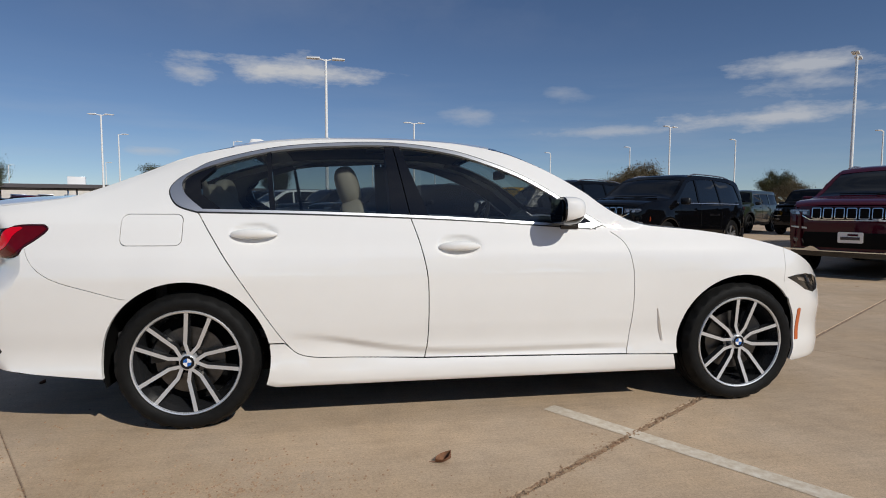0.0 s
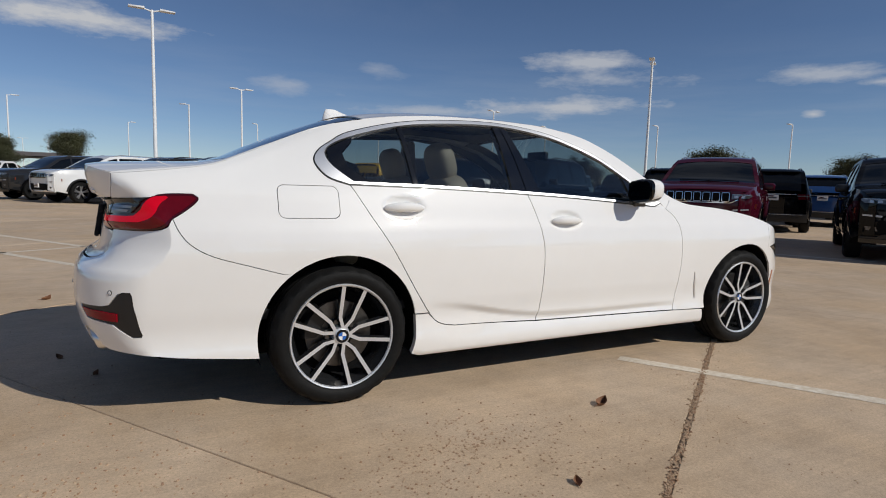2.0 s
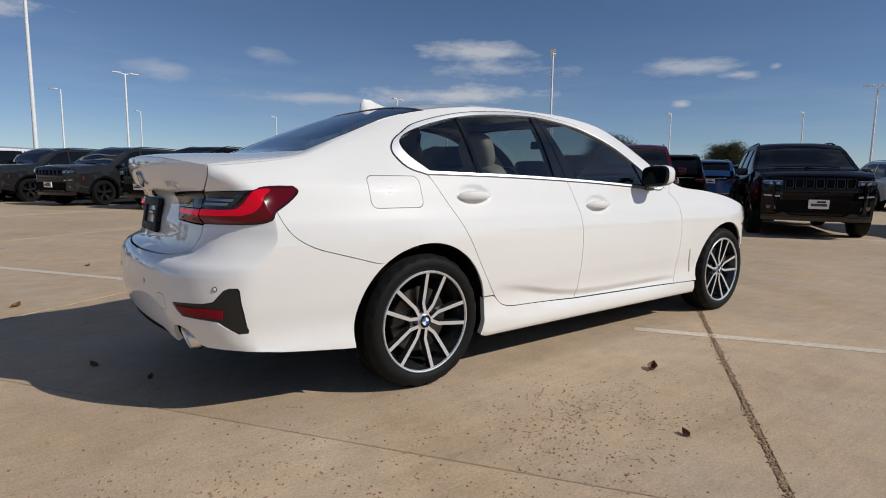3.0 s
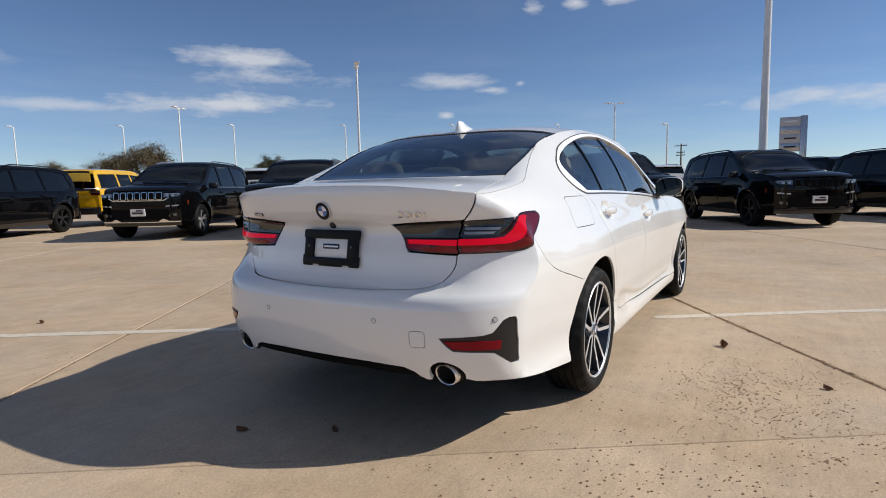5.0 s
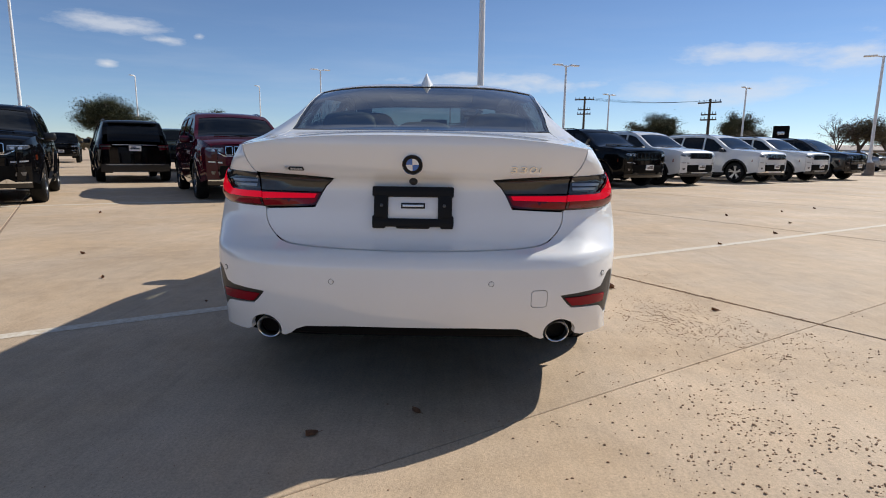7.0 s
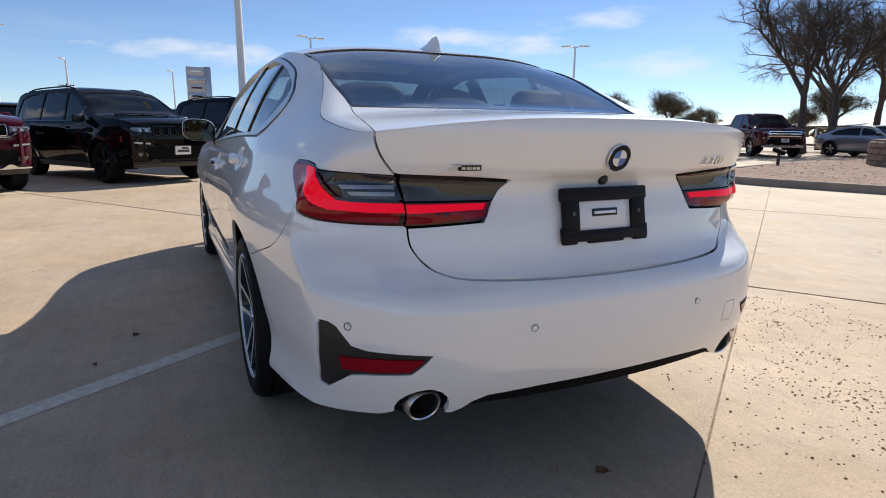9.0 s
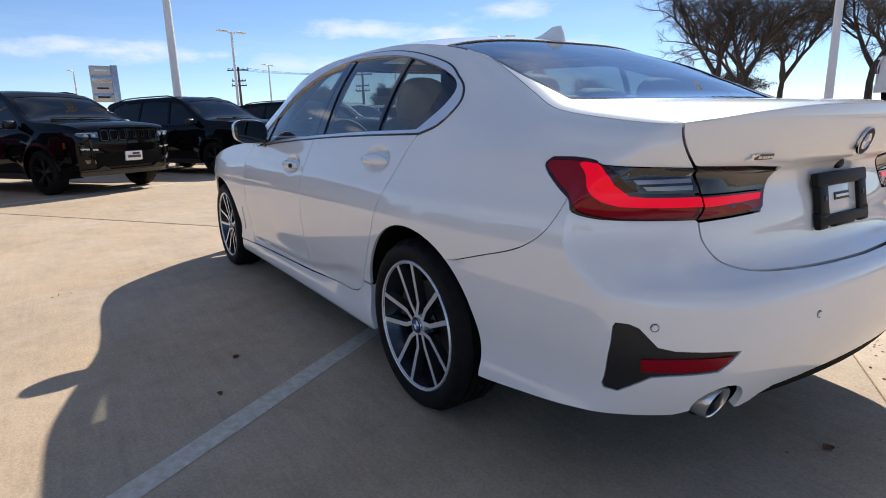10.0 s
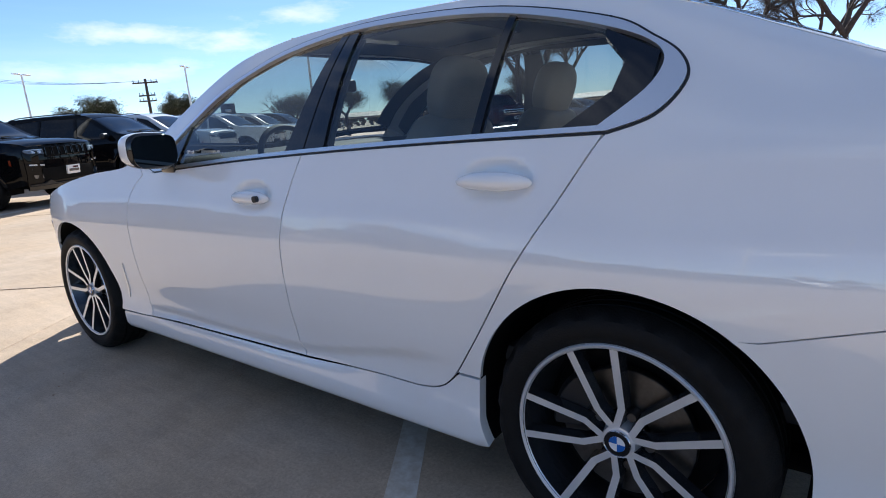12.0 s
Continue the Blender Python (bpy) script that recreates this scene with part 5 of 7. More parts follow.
for x, y, s, a in ((1.13, -1.40, 0.075, 20), (0.53, -1.93, 0.045, 70), (-1.25, 0.35, 0.05, 130), (-1.05, -0.02, 0.04, 60), (-0.9, 4.1, 0.05, 10), (-0.6, 3.6, 0.05, 90), (-1.55, 2.2, 0.07, 30),
                   (4.4, -4.5, 0.06, 40), (5.6, -5.4, 0.06, 100), (6.6, -4.9, 0.06, 15), (3.4, -3.3, 0.05, 66), (7.4, -6.3, 0.06, 140), (8.2, -7.4, 0.06, 25), (2.2, 3.4, 0.05, 80), (3.6, 2.6, 0.05, 15),
                   (1.2, 2.6, 0.04, 30), (0.9, 1.35, 0.035, 120), (0.55, 1.5, 0.03, 200), (5.6, 5.3, 0.06, 30), (4.6, 7.2, 0.06, 70)):
    leaf(x, y, s, a, "curled dry brown leaf lying on the concrete")


def stripe(pts, w, name="line_marking"):
    """A worn painted line through points of the lot."""
    fine = []
    for p, q in zip(pts, pts[1:]):
        p, q = Vector((*p, 0)), Vector((*q, 0))
        k = max(2, int((q - p).length / 0.25))
        fine += [p.lerp(q, i / k) for i in range(k)]
    fine.append(Vector((*pts[-1], 0)))
    bm = bmesh.new()
    edge = [[], []]
    for i, p in enumerate(fine):
        d = fine[min(i + 1, len(fine) - 1)] - fine[max(i - 1, 0)]
        n = Vector((-d.y, d.x, 0)).normalized() * w / 2
        for row_of, sgn in zip(edge, (-1, 1)):
            row_of.append(bm.verts.new(p + n * sgn * rnd.uniform(0.94, 1.04) + Vector((0, 0, 0.0018))))
    for i in range(len(fine) - 1):
        bm.faces.new((edge[0][i], edge[0][i + 1], edge[1][i + 1], edge[1][i]))
    return tagged(part(name, bm, LINE, None), "worn white parking line on the concrete", "line", kind="structure")


stripe([lot(a, b)[:2] for a, b in ((1.115, 6.6), (1.10, 3.0), (1.05, 0.0), (1.04, -0.5))], 0.10)
stripe([lot(a, b)[:2] for a, b in ((1.003, -1.70), (1.006, -2.2), (1.01, -3.0), (0.96, -4.2), (0.81, -8.7), (0.78, -9.6))], 0.095)
stripe([lot(7.8, -24)[:2], lot(9.2, 0)[:2], lot(11.1, 30)[:2]], 0.16)
stripe([lot(-5.0, 6.1)[:2], lot(2.2, 6.1)[:2]], 0.105)
stripe([lot(2.15, 6.1)[:2], lot(2.15, 13.0)[:2]], 0.105)
stripe([lot(-5.0, 8.9)[:2], lot(2.2, 8.9)[:2]], 0.105)
for b in (4.2, 7.8):
    stripe([lot(9.75, b)[:2], lot(14.4, b)[:2]], 0.10)

# kerbed island of mulch
island = [(3.7, -10.2), (2.0, -11.0), (-4.0, -14.4), (-12, -19), (-8, -33), (4, -37), (10.6, -25.0), (9.4, -16.5), (7.3, -10.3), (5.9, -9.6)]
ring = chain(*[(p[0], p[1]) for p in island + island[:1]], n=5)
bm = bmesh.new()
for lo, hi, z0, z1 in ((0.0, 0.012, -0.02, 0.13), (0.012, 0.03, 0.13, 0.15), (0.03, 0.15, 0.15, 0.15), (0.15, 0.16, 0.15, 0.08)):
    a, b = loop_inset(ring[:-1], lo), loop_inset(ring[:-1], hi)
    va, vb = [bm.verts.new((*p, z0)) for p in a], [bm.verts.new((*p, z1)) for p in b]
    for k in range(len(va)):
        bm.faces.new((va[k], va[(k + 1) % len(va)], vb[(k + 1) % len(va)], vb[k]))
tagged(part("kerb", bm, KERB, None), "grey-brown concrete kerb round the mulch island", "kerb", kind="structure")
sh = Sheet()
mound = lambda x, y: (x, y, 0.13 + 0.05 * max(0.0, min(1.0, 1 - (math.hypot(x - 4.2, y + 20.2) - 3.2) / 3.2)) + 0.10 * noise.noise(Vector((x * 0.35, y * 0.35, 3))) ** 2 + 0.02 * noise.noise(Vector((x * 3, y * 3, 1))))
sh.cut(mound, loop_inset(ring[:-1], 0.155), step=0.45, edge=0.6, gap=0, flip=True, depth=0.1)
tagged(sh.done("mulch_bed", MULCH, None), "brown mulch bed with pale chips behind the kerb", "mulch", kind="structure")
v, f = [], []
for _ in range(6500):
    x, y = rnd.uniform(0.0, 10.5), rnd.uniform(-22, -9.6)
    if not inside([(x, y)], [loop_inset(ring[:-1], 0.25)])[0]:
        continue
    s, a, k = rnd.uniform(0.015, 0.05), rnd.uniform(0, 6.3), len(v)
    z = mound(x, y)[2]
    c, d = math.cos(a) * s, math.sin(a) * s
    v += [(x - c, y - d, z + rnd.uniform(0, .02)), (x - d * 0.4, y + c * 0.4, z + rnd.uniform(0.005, .016)), (x + c, y + d, z + rnd.uniform(0, .014)), (x + d * 0.4, y - c * 0.4, z + 0.004)]
    f += [(k, k + 1, k + 2, k + 3)]
me = bpy.data.meshes.new("mulch_chips")
me.from_pydata(v, [], f)
CHIP = material("bark_chips", (0.46, 0.31, 0.21), rough=0.9, second=(0.66, 0.55, 0.44), mix_scale=5)
tagged(link("mulch_chips", me, CHIP, None), "loose bark chips and pale stones on the mulch", "mulch", kind="stuff")

# ---- other vehicles ----
TINT = material("dark_car_glass", (0.004, 0.005, 0.006), rough=0.03, coat=0.85, spec=0.0)
FAR_TYRE = TYRE
ALLOY = material("silver_alloy", (0.55, 0.55, 0.57), rough=0.3, metal=0.8)
LAMP_GLASS = material("headlamp_glass", (0.11, 0.112, 0.12), rough=0.10, metal=0.4, coat=1.0, spots=0.5, scale=24)
DULL_AMBER = material("dull_amber_lens", (0.22, 0.035, 0.012), rough=0.2, coat=0.5)
SILVER = material("silver_trim", (0.50, 0.50, 0.52), rough=0.25, metal=0.8)
PAINTS = {"black": material("black_car_paint", (0.003, 0.003, 0.0036), rough=0.18, coat=0.5, spec=0.0),
          "charcoal": material("charcoal_car_paint", (0.019, 0.019, 0.020), rough=0.22, metal=0.0, coat=1.0, spec=0.0),
          "burgundy": material("burgundy_car_paint", (0.050, 0.0035, 0.011), rough=0.2, metal=0.0, coat=0.8, spec=0.0),
          "white": material("plain_white_car_paint", (0.74, 0.74, 0.73), rough=0.25, coat=1.0),
          "silver": material("silver_car_paint", (0.42, 0.43, 0.45), rough=0.25, metal=0.6, coat=1.0),
          "green": material("dark_green_car_paint", (0.018, 0.026, 0.013), rough=0.3, coat=1.0),
          "blue": material("blue_car_paint", (0.012, 0.06, 0.20), rough=0.2, coat=1.0),
          "navy": material("navy_car_paint", (0.010, 0.016, 0.040), rough=0.2, coat=1.0),
          "yellow": material("yellow_car_paint", (0.75, 0.42, 0.01), rough=0.2, coat=1.0)}

SHAPES = {
    "suv": dict(ends=(-2.45, 2.50), half=0.985, axles=(-1.50, 1.52), r=0.385, sill=0.34, arch=0.455, belt=1.14, cowl=(1.30, 0.52), tailgate=(-2.43, -2.20), nose=1.045, slots=7,
                rail=((-2.47, 0.98), (-2.42, 1.18), (-2.30, 1.511), (-2.18, 1.674), (-1.9, 1.734), (-1.0, 1.778), (-0.2, 1.783), (0.30, 1.74), (0.55, 1.641), (1.25, 1.245), (1.40, 1.215), (2.0, 1.175), (2.35, 1.11), (2.50, 0.985)),
                panes=(((1.10, 1.16), (0.45, 1.598), (0.22, 1.658), (0.10, 1.674), (0.14, 1.14)), ((0.06, 1.14), (0.02, 1.68), (-0.6, 1.701), (-0.88, 1.696), (-0.93, 1.14)), ((-1.0, 1.14), (-0.96, 1.696), (-1.6, 1.663), (-1.95, 1.587), (-2.1, 1.227), (-1.6, 1.15)))),
    "boxy": dict(ends=(-2.1, 2.12), half=0.93, axles=(-1.28, 1.30), r=0.40, sill=0.42, arch=0.48, belt=1.20, cowl=(0.95, 0.66), tailgate=(-2.08, -2.0), nose=1.05, slots=7,
                 rail=((-2.12, 1.1), (-2.08, 1.4), (-2.0, 1.72), (-1.8, 1.78), (-0.8, 1.80), (0.2, 1.80), (0.55, 1.76), (0.66, 1.70), (0.95, 1.26), (1.05, 1.22), (1.7, 1.20), (2.0, 1.16), (2.12, 1.02)),
                 panes=(((0.86, 1.24), (0.62, 1.62), (0.05, 1.66), (0.05, 1.22)), ((-0.03, 1.22), (-0.03, 1.66), (-0.85, 1.66), (-0.85, 1.22)), ((-0.95, 1.22), (-0.95, 1.66), (-1.9, 1.64), (-1.95, 1.22)))),
    "pickup": dict(ends=(-2.95, 2.95), half=1.01, axles=(-1.85, 1.90), r=0.41, sill=0.45, arch=0.49, belt=1.28, cowl=(1.55, 0.85), tailgate=(-2.9, -2.88), nose=1.12, slots=0,
                   rail=((-2.97, 1.0), (-2.95, 1.36), (-2.93, 1.41), (-1.2, 1.42), (-0.92, 1.43), (-0.86, 1.55), (-0.74, 1.86), (-0.5, 1.91), (0.2, 1.92), (0.62, 1.88), (0.85, 1.78), (1.5, 1.33), (1.65, 1.29), (2.4, 1.24), (2.85, 1.15), (2.97, 1.0)),
                   panes=(((1.38, 1.31), (0.85, 1.68), (0.6, 1.76), (0.42, 1.78), (0.46, 1.29)), ((0.38, 1.29), (0.34, 1.78), (-0.45, 1.78), (-0.66, 1.70), (-0.74, 1.30)))),
    "low": dict(ends=(-2.2, 2.25), half=0.90, axles=(-1.30, 1.38), r=0.33, sill=0.26, arch=0.38, belt=0.98, cowl=(1.25, 0.45), tailgate=(-1.9, -1.2), nose=0.80, slots=0,
                rail=((-2.22, 0.82), (-2.1, 0.98), (-1.9, 1.02), (-1.6, 1.10), (-1.1, 1.30), (-0.6, 1.39), (0.0, 1.41), (0.4, 1.37), (0.6, 1.30), (1.2, 1.0), (1.35, 0.97), (1.9, 0.87), (2.2, 0.72), (2.25, 0.62)),
                panes=(((1.08, 0.99), (0.5, 1.25), (0.2, 1.31), (0.08, 1.32), (0.10, 0.97)), ((0.03, 0.97), (0.0, 1.32), (-0.6, 1.30), (-1.1, 1.19), (-1.45, 1.03), (-1.0, 0.98))))}


def tube(bm, pts, r, n=6):
    """One bent round bar through the points."""
    rings = []
    for i, p in enumerate(pts):
        q = (Vector(pts[min(i + 1, len(pts) - 1)]) - Vector(pts[max(i - 1, 0)])).to_track_quat("Z", "Y").to_matrix()
        rings.append([bm.verts.new(Vector(p) + q @ Vector((r * math.cos(6.2832 * k / n), r * math.sin(6.2832 * k / n), 0))) for k in range(n)])
    for a, b in zip(rings, rings[1:]):
        for k in range(n):
            bm.faces.new((a[k], a[(k + 1) % n], b[(k + 1) % n], b[k]))
    bm.faces.new(rings[0][::-1]), bm.faces.new(rings[-1])


def road_wheel(parent, at, r, side, metal):
    w = thing("wheel", "", "")
    w.parent = parent
    w.matrix_basis = Matrix.Translation(at) @ (Matrix.Identity(4) if side < 0 else pose(0, 0, 0, 0, 0, 180))
    part("tyre", lathe([(r * 0.66, -0.10), (r * 0.70, -0.12), (r * 0.90, -0.125), (r * 0.97, -0.10), (r, -0.07), (r, 0.07), (r * 0.95, 0.11), (r * 0.66, 0.10)], n=28), FAR_TYRE, w)
    bm = lathe([(r * 0.68, -0.105), (r * 0.655, -0.11), (r * 0.60, -0.08), (r * 0.58, 0.02), (0.001, 0.03)], n=28)
    part("rim", bm, DARK if metal is BLACK else RIM_DARK, w)
    for k in range(5):
        bm = bmesh.new()
        a = radians(72 * k + 18)
        for d in (-0.15, 0.15):
            c, s = math.cos(a), math.sin(a)
            c2, s2 = math.cos(a + d), math.sin(a + d)
            p0, p1 = Vector((0.05 * c, -0.075, 0.05 * s)), Vector((r * 0.66 * c2, -0.10, r * 0.66 * s2))
            n = Vector((-s2, 0, c2)) * 0.016
            q = [bm.verts.new(p) for p in (p0 + n, p0 - n, p1 - n, p1 + n)] + [bm.verts.new(p + Vector((0, 0.03, 0))) for p in (p0 + n, p0 - n, p1 - n, p1 + n)]
            bm.faces.new(q[:4])
            for j in range(4):
                bm.faces.new((q[j], q[(j + 1) % 4], q[4 + (j + 1) % 4], q[4 + j]))
        part("spoke", bm, metal, w, smooth=False)
    part("hub", lathe([(0.001, -0.085), (0.05, -0.083), (0.065, -0.06), (0.065, 0.0)], n=14), metal, w)


def vehicle(shape, paint, m, label, category="car", group="", rims=None, bright=True):
    """A parked vehicle that faces +x, its middle on the ground at the origin."""
    k = SHAPES[shape]
    coat, rims = PAINTS[paint], rims or ALLOY
    low_trim = coat if paint == "burgundy" and shape == "pickup" else PIANO if shape == "suv" and paint != "white" else BLACK
    v = thing({"suv": "suv", "boxy": "off_roader", "pickup": "pickup_truck", "low": "saloon_car"}[shape], label, category, m, group)
    x0, x1 = k["ends"]
    W, belt, zs = k["half"], k["belt"], k["sill"]
    top = k["rail"][len(k["rail"]) // 2][1]
    rail = crv(*k["rail"])
    plan = crv((x0, W - 0.17), (x0 + 0.06, W - 0.10), (x0 + 0.25, W - 0.045), (x0 + 0.8, W - 0.01), (0, W), (x1 - 0.9, W - 0.01), (x1 - 0.4, W - 0.06), (x1 - 0.15, W - 0.14), (x1 - 0.03, W - 0.26), (x1 + 0.02, W - 0.36))
    lean = crv((zs - 0.15, 0.09), (zs, 0.05), (zs + 0.12, 0.02), (zs + 0.3, 0.0), (belt - 0.18, 0.0), (belt - 0.04, 0.03), (belt + 0.02, 0.055), (belt + 0.3, 0.135), (top, 0.245), (top + 0.2, 0.40))
    arch_push = lambda x, z: 0.030 * sum(max(0.0, 1 - abs(math.hypot(x - a, z - k["r"]) - k["arch"]) / 0.16) for a in k["axles"])
    surf = lambda x, z: (x, plan(x) - lean(z) + arch_push(x, z), z)
    ry = lambda x: surf(x, rail(x))[1]
    roofs = lambda x, y: (x, y, rail(x) + 0.040 * (1 - min(1, abs(y) / max(0.05, ry(x))) ** 3.4))
    nose = lambda y, z: (x1 + 0.03 - 0.10 * abs(y) ** 2 - 0.16 * abs(y) ** 5 - 0.10 * max(0, z - k["nose"] + 0.12) - 0.20 * max(0, 0.62 - z), y, z)
    rear = lambda y, z: (x0 - 0.02 + 0.05 * y * y + 0.08 * abs(y) ** 5 + 0.12 * max(0, z - 1.1) + 0.1 * max(0, 0.5 - z), y, z)
    iz_of = zs + 0.20
    body = Sheet()
    back = 1.385 if shape == "pickup" else k["rail"][0][1] + 0.03
    rails = [(x0 + (x1 - x0) * i / 60, rail(x0 + (x1 - x0) * i / 60)) for i in range(61)]
    for side in (-1, 1):
        low = [(x0 + 0.02, zs + 0.10)]
        for a in k["axles"]:
            low += arc(a, k["r"], k["arch"], 180 - math.degrees(math.asin(max(-1, (zs - k["r"]) / k["arch"]))) - 1, math.degrees(math.asin(max(-1, (zs - k["r"]) / k["arch"]))) + 1, 18)
        low += [(x1, zs + 0.12)]
        body.cut(surf, low + rails[::-1], holes=[list(p) for p in k["panes"]], step=0.14, edge=0.07, side=side, gap=0.004, depth=0.03)
        for p in k["panes"]:
            Sheet().cut(surf, list(p), step=0.2, edge=0.12, side=side, gap=0.0, lift=-0.012, depth=0.002).done("side_window", TINT, v)
        for a in k["axles"]:
            o, i = arc(a, k["r"], k["arch"] + 0.045, 176, 4, 18), arc(a, k["r"], k["arch"] - 0.015, 4, 176, 18)
            Sheet().cut(surf, o + i, step=0.1, edge=0.08, side=side, gap=0, lift=0.012, depth=0.05).done("arch_trim", low_trim, v)
            bm = bmesh.new()
            w = [[bm.verts.new((x, side * y, z)) for x, z in arc(a, k["r"], k["arch"], 195, -15, 18)] for y in (W - 0.05, W - 0.42)]
            for j in range(18):
                bm.faces.new((w[0][j], w[0][j + 1], w[1][j + 1], w[1][j]))
            bm.faces.new(w[1])
            part("wheel_housing", bm, DARK, v)
            road_wheel(v, (a, side * (W - 0.125), k["r"]), k["r"], side, rims)
        Sheet().cut(surf, [(k["axles"][0] + k["arch"], zs - 0.08), (k["axles"][1] - k["arch"], zs - 0.08), (k["axles"][1] - k["arch"], zs + 0.03), (k["axles"][0] + k["arch"], zs + 0.03)], step=0.3, side=side, gap=0, lift=0.01, depth=0.04).done("sill_trim", low_trim, v)
        # door gaps and handles
        for x in (k["panes"][0][-1][0] - 0.04, k["panes"][1][-1][0] + 0.0):
            Sheet().cut(surf, [(x - 0.006, zs + 0.06), (x + 0.006, zs + 0.06), (x + 0.006, belt - 0.01), (x - 0.006, belt - 0.01)], step=0.2, side=side, gap=0, lift=0.003, depth=0.004).done("door_gap", DARK, v)
            Sheet().cut(surf, [(x + 0.07, belt - 0.14), (x + 0.26, belt - 0.13), (x + 0.26, belt - 0.10), (x + 0.07, belt - 0.11)], step=0.1, side=side, gap=0, lift=0.025, depth=0.025).done("door_handle", coat, v)
        mx = k["panes"][0][0][0] - 0.12
        part("door_mirror", boxed((0.12, 0.21, 0.145), (mx, side * (W + 0.075), belt + 0.055), 0.045, 3), coat if paint in ("burgundy", "yellow") else BLACK, v)
        hz = k["nose"] - 0.062
        lampy = [(W - 0.43, hz - 0.045), (W - 0.17, hz - 0.025), (W - 0.12, hz + 0.015), (W - 0.14, hz + 0.045), (W - 0.43, hz + 0.045)]
        hl = Sheet().cut(nose, lampy, step=0.08, edge=0.05, side=side, gap=0, lift=0.022, depth=0.06, flip=True)
        lamp = hl.done("headlamp", LAMP_GLASS, v)
        Sheet().cut(nose, [(W - 0.42, hz + 0.030), (W - 0.15, hz + 0.030), (W - 0.15, hz + 0.041), (W - 0.42, hz + 0.041)], step=0.08, side=side, gap=0, lift=0.025, depth=0.004, flip=True).done("lamp_brow", SILVER, lamp)
        for dy in (0.36, 0.26):
            Sheet().cut(nose, round_rect(W - dy - 0.03, hz - 0.024, W - dy + 0.03, hz + 0.018, 0.012, 2), step=0.08, side=side, gap=0, lift=0.024, depth=0.004, flip=True).done("lamp_unit", SILVER, lamp)
        Sheet().cut(nose, [(W - 0.40, hz - 0.25), (W - 0.16, hz - 0.23), (W - 0.16, hz - 0.205), (W - 0.40, hz - 0.22)], step=0.08, side=side, gap=0, lift=0.02, depth=0.03, flip=True).done("daytime_lamp", SILVER, v)
        Sheet().cut(rear, [(W - 0.36, belt - 0.20), (W - 0.12, belt - 0.20), (W - 0.12, belt - 0.06), (W - 0.38, belt - 0.06)] if shape != "pickup" else [(W - 0.19, belt - 0.34), (W - 0.05, belt - 0.34), (W - 0.05, belt + 0.03), (W - 0.19, belt + 0.03)],
                    step=0.08, side=side, gap=0, lift=0.025, depth=0.05).done("tail_lamp", DEEP_RED, v)
        if shape in ("suv",):
            bm = bmesh.new()
            pts = [(xx, side * (ry(xx) - 0.05), rail(xx) + 0.012 + (0.0 if j in (0, 7) else 0.026)) for j, xx in enumerate([-1.85 + 0.29 * j for j in range(8)])]
            tube(bm, pts, 0.016)
            part("roof_rail", bm, BLACK if not bright else SILVER, v)
        mk = x1 - 0.36
        Sheet().cut(surf, [(mk - 0.012, belt - 0.36), (mk + 0.016, belt - 0.36), (mk + 0.014, belt - 0.27), (mk - 0.008, belt - 0.27)], step=0.1, side=side, gap=0, lift=0.014, depth=0.02).done("side_marker", DULL_AMBER, v)
        if shape != "pickup":
            xa, xb = k["panes"][-1][-1][0] - 0.35, k["panes"][0][0][0]
            Sheet().cut(surf, [(xa, belt - 0.012), (xb, belt + 0.004), (xb, belt + 0.020), (xa, belt + 0.006)], step=0.3, edge=0.15, side=side, gap=0, lift=0.010, depth=0.012).done("belt_trim", SILVER if bright else PIANO, v)
            Sheet().cut(rear, [(W - 0.40, belt - 0.125), (W - 0.13, belt - 0.125), (W - 0.13, belt - 0.095), (W - 0.40, belt - 0.095)], step=0.1, side=side, gap=0, lift=0.029, depth=0.01).done("reversing_lens", LAMP_GLASS, v)
            Sheet().cut(nose, [(W - 0.36, iz_of - 0.02), (W - 0.22, iz_of - 0.01), (W - 0.20, iz_of + 0.05), (W - 0.34, iz_of + 0.045)], step=0.08, side=side, gap=0, lift=0.022, depth=0.03, flip=True).done("fog_lamp", LAMP_GLASS, v)
    if shape != "pickup":
        Sheet().cut(rear, [(-W + 0.42, belt - 0.075), (W - 0.42, belt - 0.075), (W - 0.42, belt - 0.055), (-W + 0.42, belt - 0.055)], step=0.2, edge=0.1, gap=0, lift=0.03, depth=0.02).done("tailgate_strip", SILVER, v)
        Sheet().cut(rear, [(-W + 0.24, zs + 0.17), (W - 0.24, zs + 0.17), (W - 0.24, zs + 0.19), (-W + 0.24, zs + 0.19)], step=0.2, edge=0.1, gap=0, lift=0.05, depth=0.02).done("rear_bumper_strip", SILVER, v)
        part("rear_spoiler", boxed((0.20, 1.24, 0.035), (x0 + 0.26, 0, top - 0.05), 0.014), coat, v)
    for name, y in (("wiper", 0.30), ("wiper", -0.22)):
        bm = bmesh.new()
        tube(bm, [(k["cowl"][0] - 0.03, y + 0.26, roofs(k["cowl"][0] - 0.03, y + 0.26)[2] + 0.012), (k["cowl"][0] - 0.05, y, roofs(k["cowl"][0] - 0.05, y)[2] + 0.015), (k["cowl"][0] - 0.06, y - 0.3, roofs(k["cowl"][0] - 0.06, y - 0.3)[2] + 0.012)], 0.009, 5)
        part(name, bm, DARK, v)
    body.cut(nose, [(-W + 0.13, zs + 0.05), (W - 0.13, zs + 0.05), (W - 0.11, k["nose"] - 0.06), (W - 0.3, k["nose"] + 0.04), (-W + 0.3, k["nose"] + 0.04), (-W + 0.11, k["nose"] - 0.06)], step=0.12, edge=0.1, gap=0, flip=True, depth=0.05)
